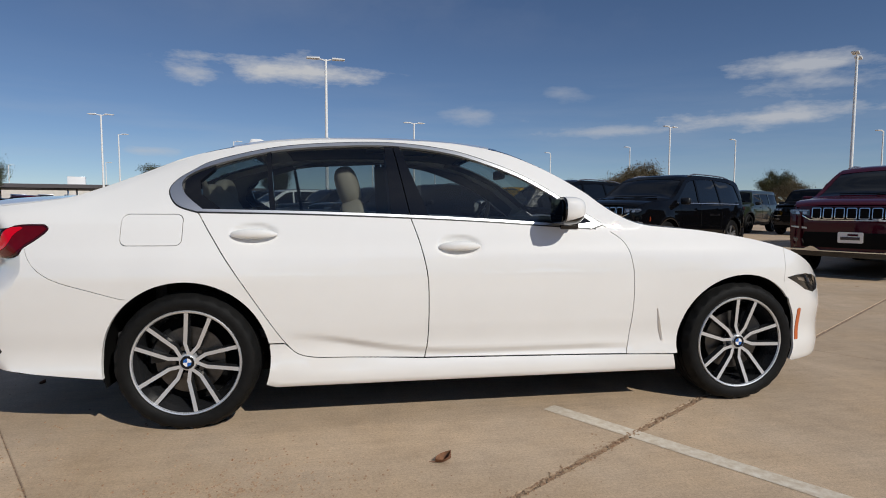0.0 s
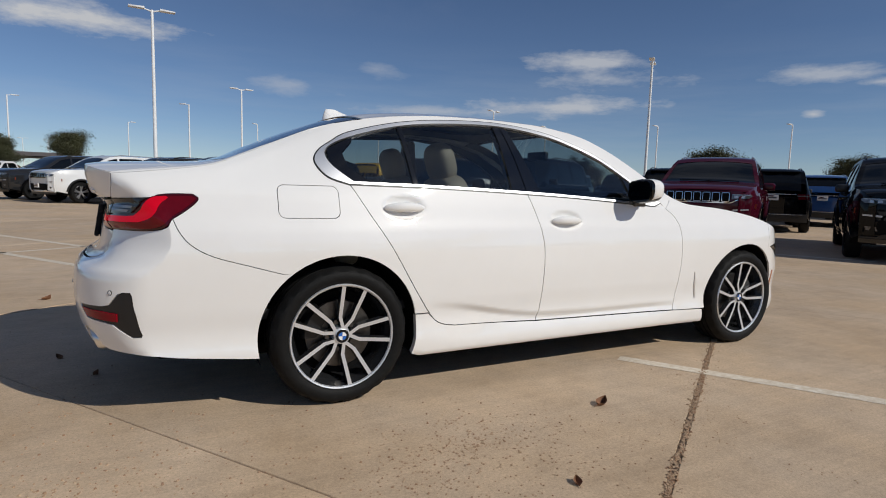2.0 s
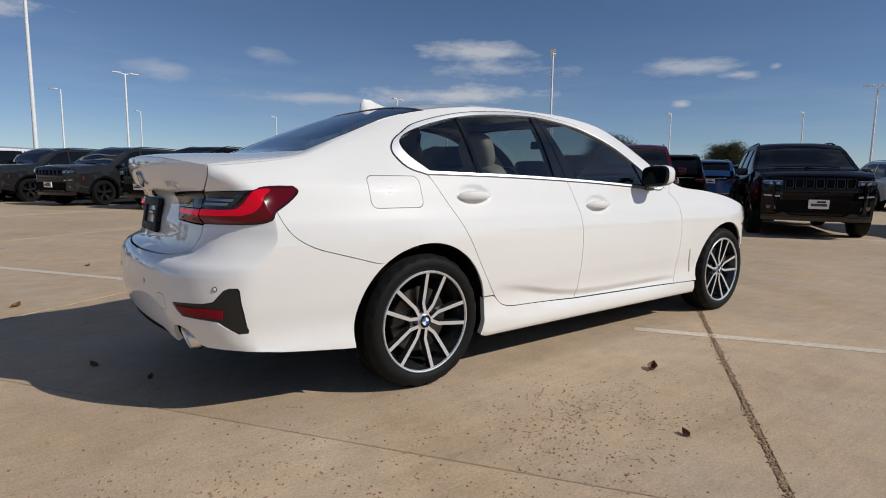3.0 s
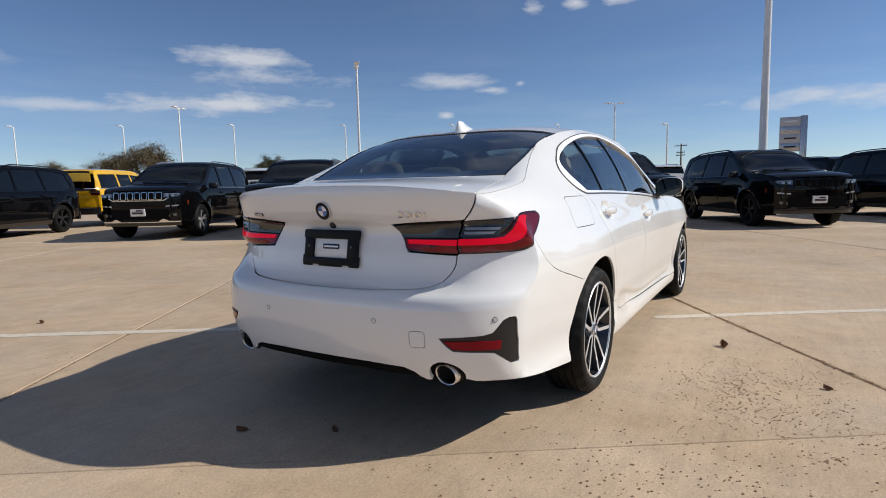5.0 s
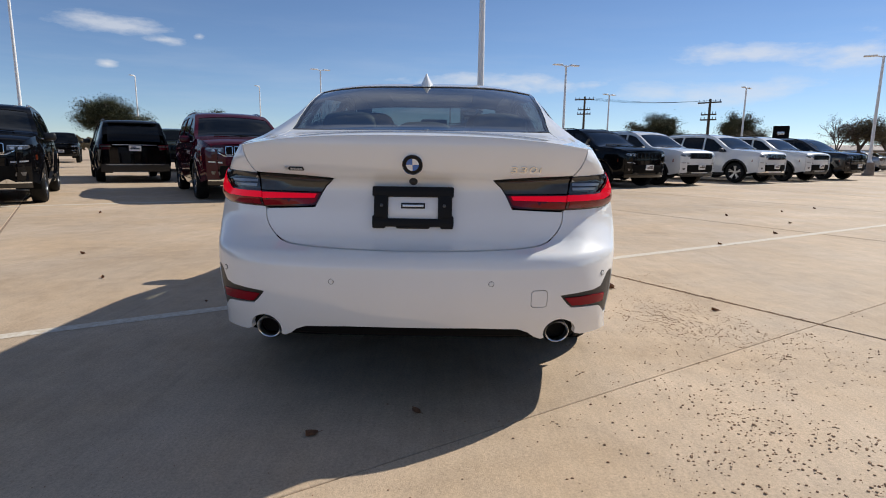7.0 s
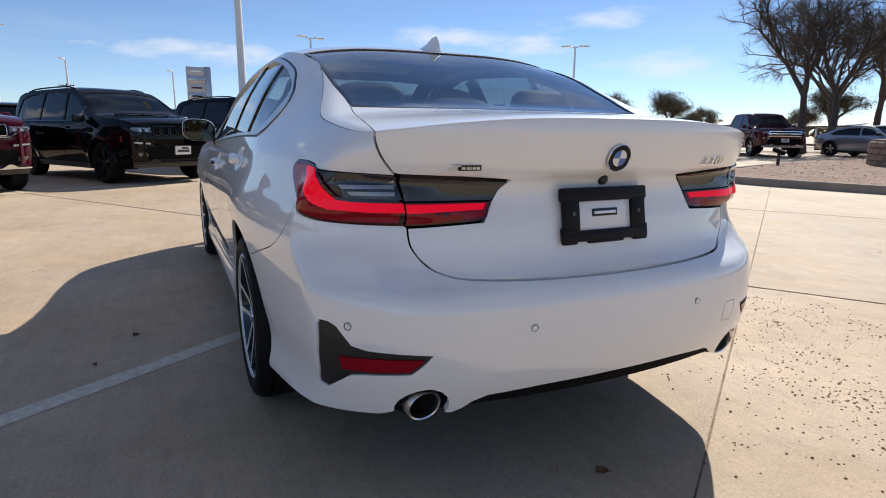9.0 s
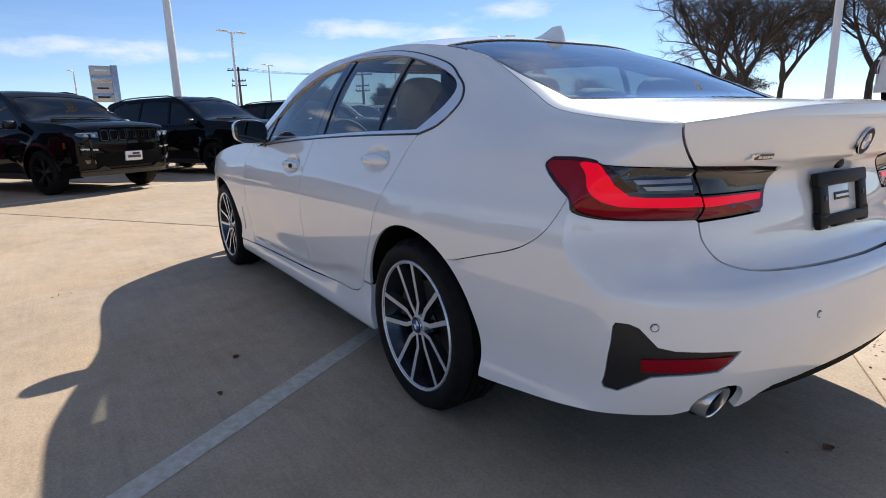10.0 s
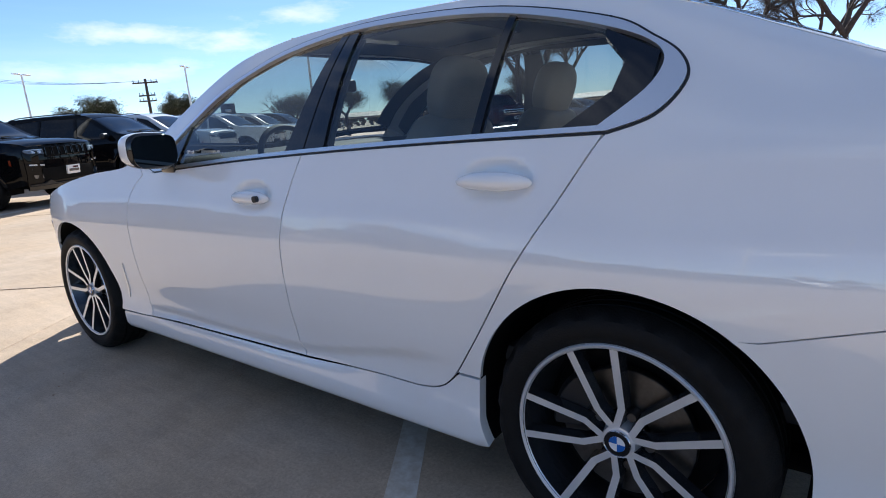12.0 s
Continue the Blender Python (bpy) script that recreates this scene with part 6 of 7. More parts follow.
    body.cut(rear, [(-W + 0.12, zs + 0.05), (W - 0.12, zs + 0.05), (W - 0.10, back), (-W + 0.10, back)], step=0.12, edge=0.1, gap=0, depth=0.05)
    edges = [(x0 + (x1 - x0) * i / 60) for i in range(61)]
    cw, ct = k["cowl"]
    tg0, tg1 = k["tailgate"]
    screen = [(ct + 0.03, -ry(ct) + 0.07), (cw - 0.02, -ry(cw) + 0.06), (cw + 0.05, 0.0), (cw - 0.02, ry(cw) - 0.06), (ct + 0.03, ry(ct) - 0.07), (ct - 0.02, 0.0)]
    rearw = [(tg0, -ry(tg0) + 0.12), (tg1, -ry(tg1) + 0.10), (tg1, ry(tg1) - 0.10), (tg0, ry(tg0) - 0.12)]
    if shape == "pickup":
        rearw = [(-0.87, -0.62), (-0.77, -0.60), (-0.77, 0.60), (-0.87, 0.62)]
        Sheet().cut(roofs, [(-2.86, -0.78), (-1.0, -0.78), (-1.0, 0.78), (-2.86, 0.78)], step=0.3, gap=0, flip=True, lift=0.012, depth=0.02).done("bed_cover", BLACK, v)
    body.cut(roofs, [(x, ry(x)) for x in edges[1:-1]] + [(x, -ry(x)) for x in edges[1:-1][::-1]], holes=[screen, rearw], step=0.12, edge=0.08, gap=0.001, flip=True, depth=0.03)
    body.done("body", coat, v)
    Sheet().cut(roofs, screen, step=0.15, edge=0.1, gap=0, flip=True, lift=-0.006, depth=0.002).done("windscreen", TINT, v)
    Sheet().cut(roofs, rearw, step=0.08, edge=0.05, gap=0, flip=True, lift=-0.006, depth=0.002).done("rear_window", TINT, v)
    # grille with its slots, intake, bumper strips, plates
    gz, gw = k["nose"] - 0.065, W - 0.45
    Sheet().cut(nose, [(-gw, gz - 0.095), (gw, gz - 0.095), (gw, gz + 0.085), (-gw, gz + 0.085)], step=0.1, edge=0.08, gap=0, flip=True, lift=0.008, depth=0.03).done("grille", DARK, v)
    n = k["slots"]
    trimc = CHROME if bright else PIANO
    for j in range(n):
        c = (j - (n - 1) / 2) * 2 * gw / n
        o = round_rect(c - gw / n + 0.012, gz - 0.088, c + gw / n - 0.012, gz + 0.078, 0.02, 2)
        Sheet().cut(nose, o, holes=[loop_inset(o, 0.011)], step=0.1, edge=0.05, gap=0, flip=True, lift=0.024, depth=0.016).done("grille_slot", trimc, v)
    if n and bright:
        arms = [(gw + 0.01, gz - 0.112), (gw + 0.12, gz - 0.052), (gw + 0.12, gz - 0.038), (gw, gz - 0.098)]
        Sheet().cut(nose, arms + [(-y, z) for y, z in arms[::-1]], step=0.2, edge=0.08, gap=0, flip=True, lift=0.024, depth=0.02).done("grille_frame", CHROME, v)
    if not n:
        for j in range(3):
            Sheet().cut(nose, [(-gw - 0.1, gz - 0.16 + 0.1 * j), (gw + 0.1, gz - 0.16 + 0.1 * j), (gw + 0.1, gz - 0.12 + 0.1 * j), (-gw - 0.1, gz - 0.12 + 0.1 * j)], step=0.2, gap=0, flip=True, lift=0.03, depth=0.03).done("grille_bar", trimc if paint != "white" else SILVER, v)
    iz = zs + 0.20
    Sheet().cut(nose, [(-W + 0.30, iz - 0.08), (W - 0.30, iz - 0.08), (W - 0.36, iz + 0.15), (-W + 0.36, iz + 0.15)], step=0.15, gap=0, flip=True, lift=0.01, depth=0.03).done("air_intake", DARK, v)
    Sheet().cut(nose, [(-W + 0.16, iz - 0.137), (W - 0.16, iz - 0.137), (W - 0.15, iz - 0.115), (0.62, iz - 0.110), (0.54, iz - 0.065), (0.49, iz - 0.065), (0.40, iz - 0.122), (-0.40, iz - 0.122), (-0.49, iz - 0.065), (-0.54, iz - 0.065), (-0.62, iz - 0.108), (-W + 0.15, iz - 0.115)], step=0.15, edge=0.1, gap=0, flip=True, lift=0.035, depth=0.05).done("bumper_strip", CHROME if bright else BLACK, v)
    Sheet().cut(nose, [(-W + 0.14, zs - 0.02), (W - 0.14, zs - 0.02), (W - 0.14, iz - 0.15), (-W + 0.14, iz - 0.15)], step=0.15, edge=0.1, gap=0, flip=True, lift=0.012, depth=0.06).done("lower_bumper", SILVER if shape == "pickup" else low_trim, v)
    Sheet().cut(rear, [(-W + 0.12, zs - 0.02), (W - 0.12, zs - 0.02), (W - 0.12, zs + 0.20), (-W + 0.12, zs + 0.20)], step=0.15, edge=0.1, gap=0, lift=0.035, depth=0.06).done("rear_bumper", BLACK if shape != "pickup" else coat, v)
    for fn, z, s in ((nose, iz + 0.085, True), (rear, belt - 0.16 if shape != "pickup" else zs + 0.12, False)):
        pl = Sheet().cut(fn, round_rect(-0.155, z - 0.075, 0.155, z + 0.075, 0.012, 2), step=0.1, gap=0, flip=s, lift=0.05, depth=0.03).done("dealer_plate", WHITE, v, "white dealer plate with printed bars")
        Sheet().cut(fn, [(-0.12, z - 0.03), (0.12, z - 0.03), (0.12, z + 0.005), (-0.12, z + 0.005)], step=0.1, gap=0, flip=s, lift=0.053, depth=0.003).done("printed_bar", PAINTS["navy"], pl)
        Sheet().cut(fn, [(-0.03, z + 0.02), (0.10, z + 0.02), (0.10, z + 0.05), (-0.03, z + 0.05)], step=0.1, gap=0, flip=s, lift=0.053, depth=0.003).done("printed_bar", PAINTS["burgundy"], pl)
    part("underbody", boxed((x1 - x0 - 0.5, 1.5, 0.14), (0, 0, zs + 0.08), 0.03), DARK, v)
    return v


def parked(x, y, heading, z=0.0):
    return pose(x, y, z, 0, 0, heading)


FACING = 211.0


def row(x, y, turn=0.0):
    """A stall of the near row, by the middle of the front axle."""
    h = radians(FACING + turn)
    return parked(x - 1.52 * math.cos(h), y - 1.52 * math.sin(h), FACING + turn)


ROW = "suvs parked in the near row"
black = vehicle("suv", "black", row(5.28, 10.93), "black suv with chrome grille slots parked in a row", "suv", ROW)
copy_thing(black, row(6.74, 8.10))
plain = vehicle("suv", "black", row(10.56, 1.37), "black suv with blacked-out grille parked in a row", "suv", ROW, rims=BLACK, bright=False)
copy_thing(plain, row(12.50, -1.83))
copy_thing(plain, row(15.07, -5.62))
copy_thing(plain, row(2.20, 14.70))
red = vehicle("suv", "burgundy", row(8.90, 4.20), "burgundy suv with chrome grille slots parked in a row", "suv", ROW)
white = vehicle("suv", "white", row(16.60, -7.85), "white suv with black roof trim parked in a row", "suv", ROW, rims=BLACK, bright=False)
white2 = vehicle("suv", "white", row(19.0, -11.65), "white suv with silver wheels parked in a row", "suv", ROW)
copy_thing(white, row(21.0, -14.57))
copy_thing(white2, row(-3.40, 21.9))
grey = vehicle("suv", "charcoal", row(0.36, 17.60), "charcoal grey suv parked in a row", "suv", ROW, rims=BLACK, bright=False)
copy_thing(grey, row(-1.35, 20.7))
copy_thing(grey, row(23.0, -17.5))
copy_thing(grey, row(-5.2, 24.7))

BACK = "vehicles parked in the back rows"
away = math.degrees(LOT)
ob = copy_thing(plain, parked(15.3, 10.25, away))
tagged(ob, "black suv parked with its tail to the aisle", "suv", BACK)
ob = copy_thing(plain, parked(16.6, 7.85, away))
tagged(ob, "black suv parked with its tail to the aisle", "suv", BACK)
wr = vehicle("boxy", "green", parked(17.9, 19.4, FACING), "dark green boxy off-roader in a back row", "off-roader", BACK, rims=BLACK, bright=False)
wb = vehicle("boxy", "black", parked(19.5, 17.0, FACING), "black boxy off-roader in a back row", "off-roader", BACK, rims=BLACK, bright=False)
copy_thing(wb, parked(32.9, 24.2, FACING))
copy_thing(wr, parked(22.7, 12.3, FACING))
copy_thing(wb, parked(16.3, 21.7, FACING))
ye = vehicle("boxy", "yellow", parked(8.2, 18.4, away), "bright yellow boxy suv in a back row", "suv", BACK)
bl = vehicle("suv", "blue", parked(21.6, 9.3, away), "blue suv in a back row", "suv", BACK)
ob = copy_thing(white2, parked(12.3, 14.5, away))
tagged(ob, "white suv parked behind the near row", "suv", BACK)
ob = copy_thing(white2, parked(25.4, 3.9, away))
tagged(ob, "white suv parked behind the near row", "suv", BACK)
for x, y, src in ((22.8, -2.5, plain), (26.5, -5.8, grey), (28.4, -8.8, white), (30.5, -12.5, plain), (23.0, 6.6, grey), (5.0, 21.8, plain), (2.2, 26.0, grey), (27.5, 0.8, plain), (29.0, 12.0, grey)):
    ob = copy_thing(src, parked(x, y, away))
    tagged(ob, {"black": "black suv in a back row", "charcoal": "charcoal suv in a back row", "white": "white suv in a back row"}["black" if src is plain else "charcoal" if src is grey else "white"], "suv", BACK)

pw = vehicle("pickup", "white", parked(-6.4, 49.7, 250), "white pickup truck parked far across the lot", "pickup", "pickups across the lot")
copy_thing(pw, parked(-10.9, 51.6, 250))
copy_thing(pw, parked(-15.4, 52.6, 250))
pb = vehicle("pickup", "charcoal", parked(-2.2, 47.3, 255), "dark pickup truck parked far across the lot", "pickup", "pickups across the lot")
copy_thing(pb, parked(-21.0, 52.0, 240))
pr = vehicle("pickup", "burgundy", parked(-27.0, 51.0, 250), "red pickup truck parked far across the lot", "pickup", "pickups across the lot")
ob = copy_thing(pr, parked(16.4, -24.6, 148))
tagged(ob, "burgundy pickup truck with chrome bumper on the drive", "pickup")
ob.pop("group", None) if "group" in ob.keys() else None
for x, y, h, src in ((-36.5, 63.0, 250, grey), (-31.5, 63.8, 250, plain), (-28.5, 64.6, 250, plain), (-25.5, 65.4, 250, grey), (-18.0, 66.5, 255, plain), (-14.5, 67.0, 255, plain), (-11.0, 67.4, 255, grey), (-1.0, 70.5, 260, plain), (2.5, 71.0, 260, grey), (6.0, 71.0, 260, plain)):
    ob = copy_thing(src, parked(x, y, h))
    tagged(ob, "dark suv parked under a far carport", "suv", "vehicles under the carports")
sv = vehicle("low", "silver", parked(13.2, -28.2, 172), "silver saloon parked behind the mulch island", "car")
for x, y, h in ((40, -30, 30), (43, -27, 30), (46, -24, 30)):
    copy_thing(sv, parked(x, y, h))

# ---- lamp posts, sign, poles ----
POLE = material("white_pole_paint", (0.84, 0.84, 0.83), rough=0.4, spots=0.05, scale=4)
WOOD = material("weathered_pole_wood", (0.10, 0.075, 0.055), rough=0.9, spots=0.3, scale=6, bump=0.4, bump_scale=40)
STONE = material("brown_stone", (0.26, 0.18, 0.13), rough=0.9, spots=0.3, scale=6, bump=0.6, bump_scale=25)


def lamp_post(heads, thick=0.075, high=8.2):
    """A tapered white pole on a round concrete foot with one or two flat lamp heads."""
    p = thing("lamp_post", "tall white lamp post with %s on the car lot" % ("two flat heads" if heads == 2 else "one flat head"), "lamp post", None, "lamp posts on the lot")
    bm = bmesh.new()
    rod(bm, (0, 0, 0.0), (0, 0, 0.72), 0.29, 0.28, n=20)
    part("foot", bm, KERB, p, "round concrete foot")
    bm = bmesh.new()
    rod(bm, (0, 0, 0.70), (0, 0, high - 0.05), thick * 1.15, thick * 0.75, n=14)
    part("pole", bm, POLE, p)
    bm = bmesh.new()
    rod(bm, (0, 0, 0.70), (0, 0, 0.78), 0.17, 0.16, n=14)
    part("base_plate", bm, POLE, p)
    for s in ((-1, 1) if heads == 2 else (1,)):
        bm = bmesh.new()
        rod(bm, (0, 0, high - 0.12), (s * 0.32, 0, high - 0.04), 0.035, 0.03, n=8)
        part("arm", bm, POLE, p)
        bm = bmesh.new()
        vs = box(bm, (0.62, 0.30, 0.09), (s * 0.60, 0, high - 0.02), 0.03, 2)
        for v in bm.verts:
            if v.co.z > high and abs(v.co.x) > 0.6:
                v.co.z -= 0.03
        part("lamp_head", bm, POLE, p)
    return p


twin, single = lamp_post(2), lamp_post(1)
twin.matrix_basis = pose(-0.42, 25.0, 0, 0, 0, 5)
single.matrix_basis = pose(-22.1, 58.0, 0, 0, 0, 10)
for x, y, a in ((24.1, 20.1, 40), (-18.5, 45.0, 5), (6.05, 45.2, 10), (28.5, 43.3, 25), (50.6, 11.8, -60), (-34.0, 138.0, 10), (-23.0, 140.0, 10), (-19.0, 142.0, 10)):
    copy_thing(twin, pose(x, y, 0, 0, 0, a))
for x, y, a in ((26.5, 68.4, 200), (33.3, 60.0, 200), (40.5, 51.0, 200), (48.9, 42.1, 190), (12.0, 73.8, 220), (57.0, 32.3, 180), (65.5, 22.3, 170), (3.0, 58.2, 150), (-58.6, 107.6, 10), (-39.0, 97.9, 10), (-27.5, 110.1, 20), (-12.0, 62.4, 10), (-2.8, 83.4, 20)):
    copy_thing(single, pose(x, y, 0, 0, 0, a))
low_twin, low_single = lamp_post(2, thick=0.08, high=6.5), lamp_post(1, thick=0.08, high=6.3)
low_twin.matrix_basis, low_single.matrix_basis = pose(34.3, -7.4, 0, 0, 0, -70), pose(54.0, 7.8, 0, 0, 0, 160)
for x, y, a in ((29.3, -23.6, 60), (52.4, -15.1, -50), (45.4, -24.4, -45)):
    copy_thing(low_twin, pose(x, y, 0, 0, 0, a))
copy_thing(low_single, pose(60.5, -0.1, 0, 0, 0, 150))
near_pole = lamp_post(2, thick=0.105, high=8.6)
near_pole.matrix_basis = pose(16.4, -1.12, 0, 0, 0, 30)
ob = copy_thing(near_pole, pose(6.4, -17.2, 0.1, 0, 0, 30))

# brand sign on two posts
SIGN = material("grey_sign_panel", (0.50, 0.51, 0.53), rough=0.4, metal=0.3)
pylon = thing("sign_pylon", "tall grey sign with stacked panels on metal posts", "sign", pose(57.4, -2.05, 0, 0, 0, -85))
pylon.scale = (1.55, 1.55, 1.38)
for s in (0.62,):
    part("post", boxed((0.34, 0.34, 4.75), (0.62, 0, 2.375), 0.02), SILVER, pylon)
part("sign_body", boxed((1.05, 0.26, 2.2), (-0.05, 0, 3.60), 0.02), SIGN, pylon)
for k in range(4):
    b = part("sign_panel", boxed((0.98, 0.03, 0.46), (-0.05, -0.135, 4.42 - 0.54 * k), 0.01), SILVER if k % 2 else SIGN, pylon)
    part("mark_bar", boxed((0.6, 0.01, 0.10), (-0.05, -0.155, 4.42 - 0.54 * k), 0.004), (WHITE, SILVER, PAINTS["burgundy"], DARK)[k], b)
sign2 = thing("roadside_sign", "small dark sign board on a post far away", "sign", pose(43.6, -26.6, 0, 0, 0, -120))
sign2.scale = (0.72, 0.72, 1.27)
part("board", boxed((1.6, 0.2, 1.5), (0, 0, 1.9), 0.02), DARK, sign2)
part("post", boxed((0.25, 0.2, 1.3), (0, 0, 0.65), 0.02), DARK, sign2)
part("mark_bar", boxed((0.7, 0.02, 0.2), (0, -0.11, 2.2), 0.004), SILVER, sign2)


def utility_pole(m, high):
    p = thing("utility_pole", "dark wooden utility pole with crossarms and insulators", "utility pole", m, "utility poles beyond the lot")
    bm = bmesh.new()
    rod(bm, (0, 0, 0), (0, 0, high), 0.17, 0.11, n=10)
    part("pole", bm, WOOD, p)
    for z, w in ((high - 0.35, 2.3), (high - 1.5, 1.5), (high - 2.0, 1.6)):
        part("crossarm", boxed((w, 0.12, 0.13), (0, 0.12, z), 0.01), WOOD, p)
        bm = bmesh.new()
        for k in (-0.46, -0.25, 0.25, 0.46):
            rod(bm, (k * w, 0.12, z + 0.05), (k * w, 0.12, z + 0.28), 0.05, 0.03, n=6)
        part("insulators", bm, SILVER, p)
    return p


up = utility_pole(pose(65.5, -15.8, 0, 0, 0, 60), 7.5)
utility_pole(pose(54.6, -25.6, 0, 0, 0, 40), 6.4)
copy_thing(up, pose(105.8, 14.1, 0, 0, 0, 70))
bm = bmesh.new()
for off in (-1.2, 0, 1.2):
    a, b = Vector((65.5 + off * 0.4, -15.7 + off * 0.7, 7.35)), Vector((54.6 + off * 0.6, -25.6 + off * 0.5, 6.25))
    pts = [a.lerp(b, t / 10) + Vector((0, 0, -0.35 * (1 - (t / 5 - 1) ** 2))) for t in range(11)]
    for p, q in zip(pts, pts[1:]):
        rod(bm, p, q, 0.012, n=4, caps=False)
tagged(part("power_line", bm, DARK, None), "thin sagging power lines between utility poles", "cable")

# ---- trees ----
BARK = material("dark_bark", (0.095, 0.075, 0.062), rough=0.95, spots=0.3, scale=8, bump=0.8, bump_scale=30)
FOLIAGE = material("dusty_oak_leaves", (0.085, 0.088, 0.042), rough=0.75, second=(0.045, 0.048, 0.024), mix_scale=1.2, spec=0.3)
DRY = material("olive_winter_leaves", (0.16, 0.125, 0.070), rough=0.8, second=(0.085, 0.070, 0.040), mix_scale=1.0, spec=0.3)


def limb_mesh(segments):
    """Tapered round limbs from (start, end, radius, radius) rows, as vertices and faces."""
    v, f = [], []
    for a, b, r0, r1 in segments:
        n = 7 if r0 > 0.08 else 4 if r0 > 0.02 else 3
        q = (b - a).to_track_quat("Z", "Y").to_matrix()
        k = len(v)
        for p, r in ((a, r0), (b, r1)):
            v += [p + q @ Vector((r * math.cos(6.2832 * j / n), r * math.sin(6.2832 * j / n), 0)) for j in range(n)]
        f += [(k + j, k + (j + 1) % n, k + n + (j + 1) % n, k + n + j) for j in range(n)]
    return v, f


def grow(seed, high, spread, depth, lean=0.0, twig=0.012, thick=0.20, split=3, thin=0.58, first=0.30):
    """Limbs of a tree: every limb bends, thins and forks."""
    r = random.Random(seed)
    seg, tips = [], []

    def limb(p, d, length, rad, level):
        n = 4 if level < 3 else 3
        for i in range(n):
            d = (d + Vector((r.uniform(-1, 1), r.uniform(-1, 1), r.uniform(-0.45, 0.75))) * (0.16 + 0.05 * level)).normalized()
            q = p + d * length / n
            r1 = max(twig * 0.5, rad * (1 - 0.42 * (i + 1) / n))
            seg.append((p, q, max(twig * 0.5, rad * (1 - 0.42 * i / n)), r1))
            p = q
            if level < depth and i >= 1 and level > 0 and r.random() < 0.7:
                side = d.cross(Vector((r.uniform(-1, 1), r.uniform(-1, 1), r.uniform(-1, 1)))).normalized()
                limb(p, (d + side * r.uniform(0.5, 1.0)).normalized(), length * r.uniform(0.42, 0.68), max(twig, rad * (thin - 0.16)), level + 1)
        if level < depth:
            for _ in range(split if level < 2 else 2):
                side = d.cross(Vector((r.uniform(-1, 1), r.uniform(-1, 1), r.uniform(-1, 1)))).normalized()
                nd = (d + side * r.uniform(0.35, 0.85) * spread + Vector((0, 0, 0.10))).normalized()
                limb(p, nd, length * r.uniform(0.58, 0.82), max(twig, rad * thin), level + 1)
        else:
            tips.append(p)
    limb(Vector((0, 0, 0)), Vector((lean, 0.0, 1)).normalized(), high * first, thick, 0)
    return seg, tips


def tree_object(name, label, m, group):
    t = thing(name, label, "tree", m, group)
    return t


def from_lists(name, v, f, mat, parent, label=""):
    me = bpy.data.meshes.new(name)
    me.from_pydata([tuple(p) for p in v], [], f)
    for p in me.polygons:
        p.use_smooth = True
    return link(name, me, mat, parent, label)


def bare_tree(seed, high, m, lean, thick):
    t = tree_object("bare_tree", "tall leafless tree with dark forking limbs and fine twigs", m, "bare trees behind the island")
    seg, _ = grow(seed, high, 1.15, 5, lean, 0.007, thick, split=3, thin=0.60, first=0.26)
    from_lists("trunk", *limb_mesh([s for s in seg if s[2] > 0.045]), BARK, t)
    r = random.Random(seed + 1)
    fine = []
    for a, b, r0, r1 in seg:
        if r0 > 0.022:
            continue
        for _ in range(2):
            p = a.lerp(b, r.random())
            d = ((b - a).normalized() + Vector((r.gauss(0, 0.5), r.gauss(0, 0.5), r.gauss(-0.15, 0.5)))).normalized()
            q = p + d * r.uniform(0.20, 0.45)
            fine.append((p, q, 0.0045, 0.0022))
            fine.append((q, q + (d + Vector((r.gauss(0, 0.3), r.gauss(0, 0.3), -0.35))).normalized() * r.uniform(0.12, 0.28), 0.0032, 0.0016))
    from_lists("twig_mass", *limb_mesh([s for s in seg if s[2] <= 0.045] + fine), BARK, t, "fine bare twigs")
    return t


b1 = bare_tree(11, 11.4, pose(16.7, -28.7, 0.0, 0, 0, 20), 0.15, 0.25)
b2 = bare_tree(23, 12.0, pose(15.9, -29.4, 0.0, 0, 0, 130), -0.25, 0.23)
b3 = bare_tree(37, 11.6, pose(19.4, -36.0, 0.0, 0, 0, 60), 0.05, 0.21)
copy_thing(b1, pose(17.8, -36.8, 0.0, 0, 0, 200))
copy_thing(b2, pose(10.6, -31.6, 0.0, 0, 0, 300))
copy_thing(b3, pose(8.2, -28.6, 0.1, 0, 0, 150))
copy_thing(b1, pose(5.0, -29.4, 0.1, 0, 0, 80))
copy_thing(b2, pose(0.5, -28.6, 0.1, 0, 0, 210))
copy_thing(b3, pose(-4.4, -29.4, 0.1, 0, 0, 30))
for src, x, y, a in ((b3, 3.0, -36.5, 250), (b1, 12.2, -38.0, 140), (b3, 22.5, -41.0, 110)):
    copy_thing(src, pose(x, y, 0.0, 0, 0, a))


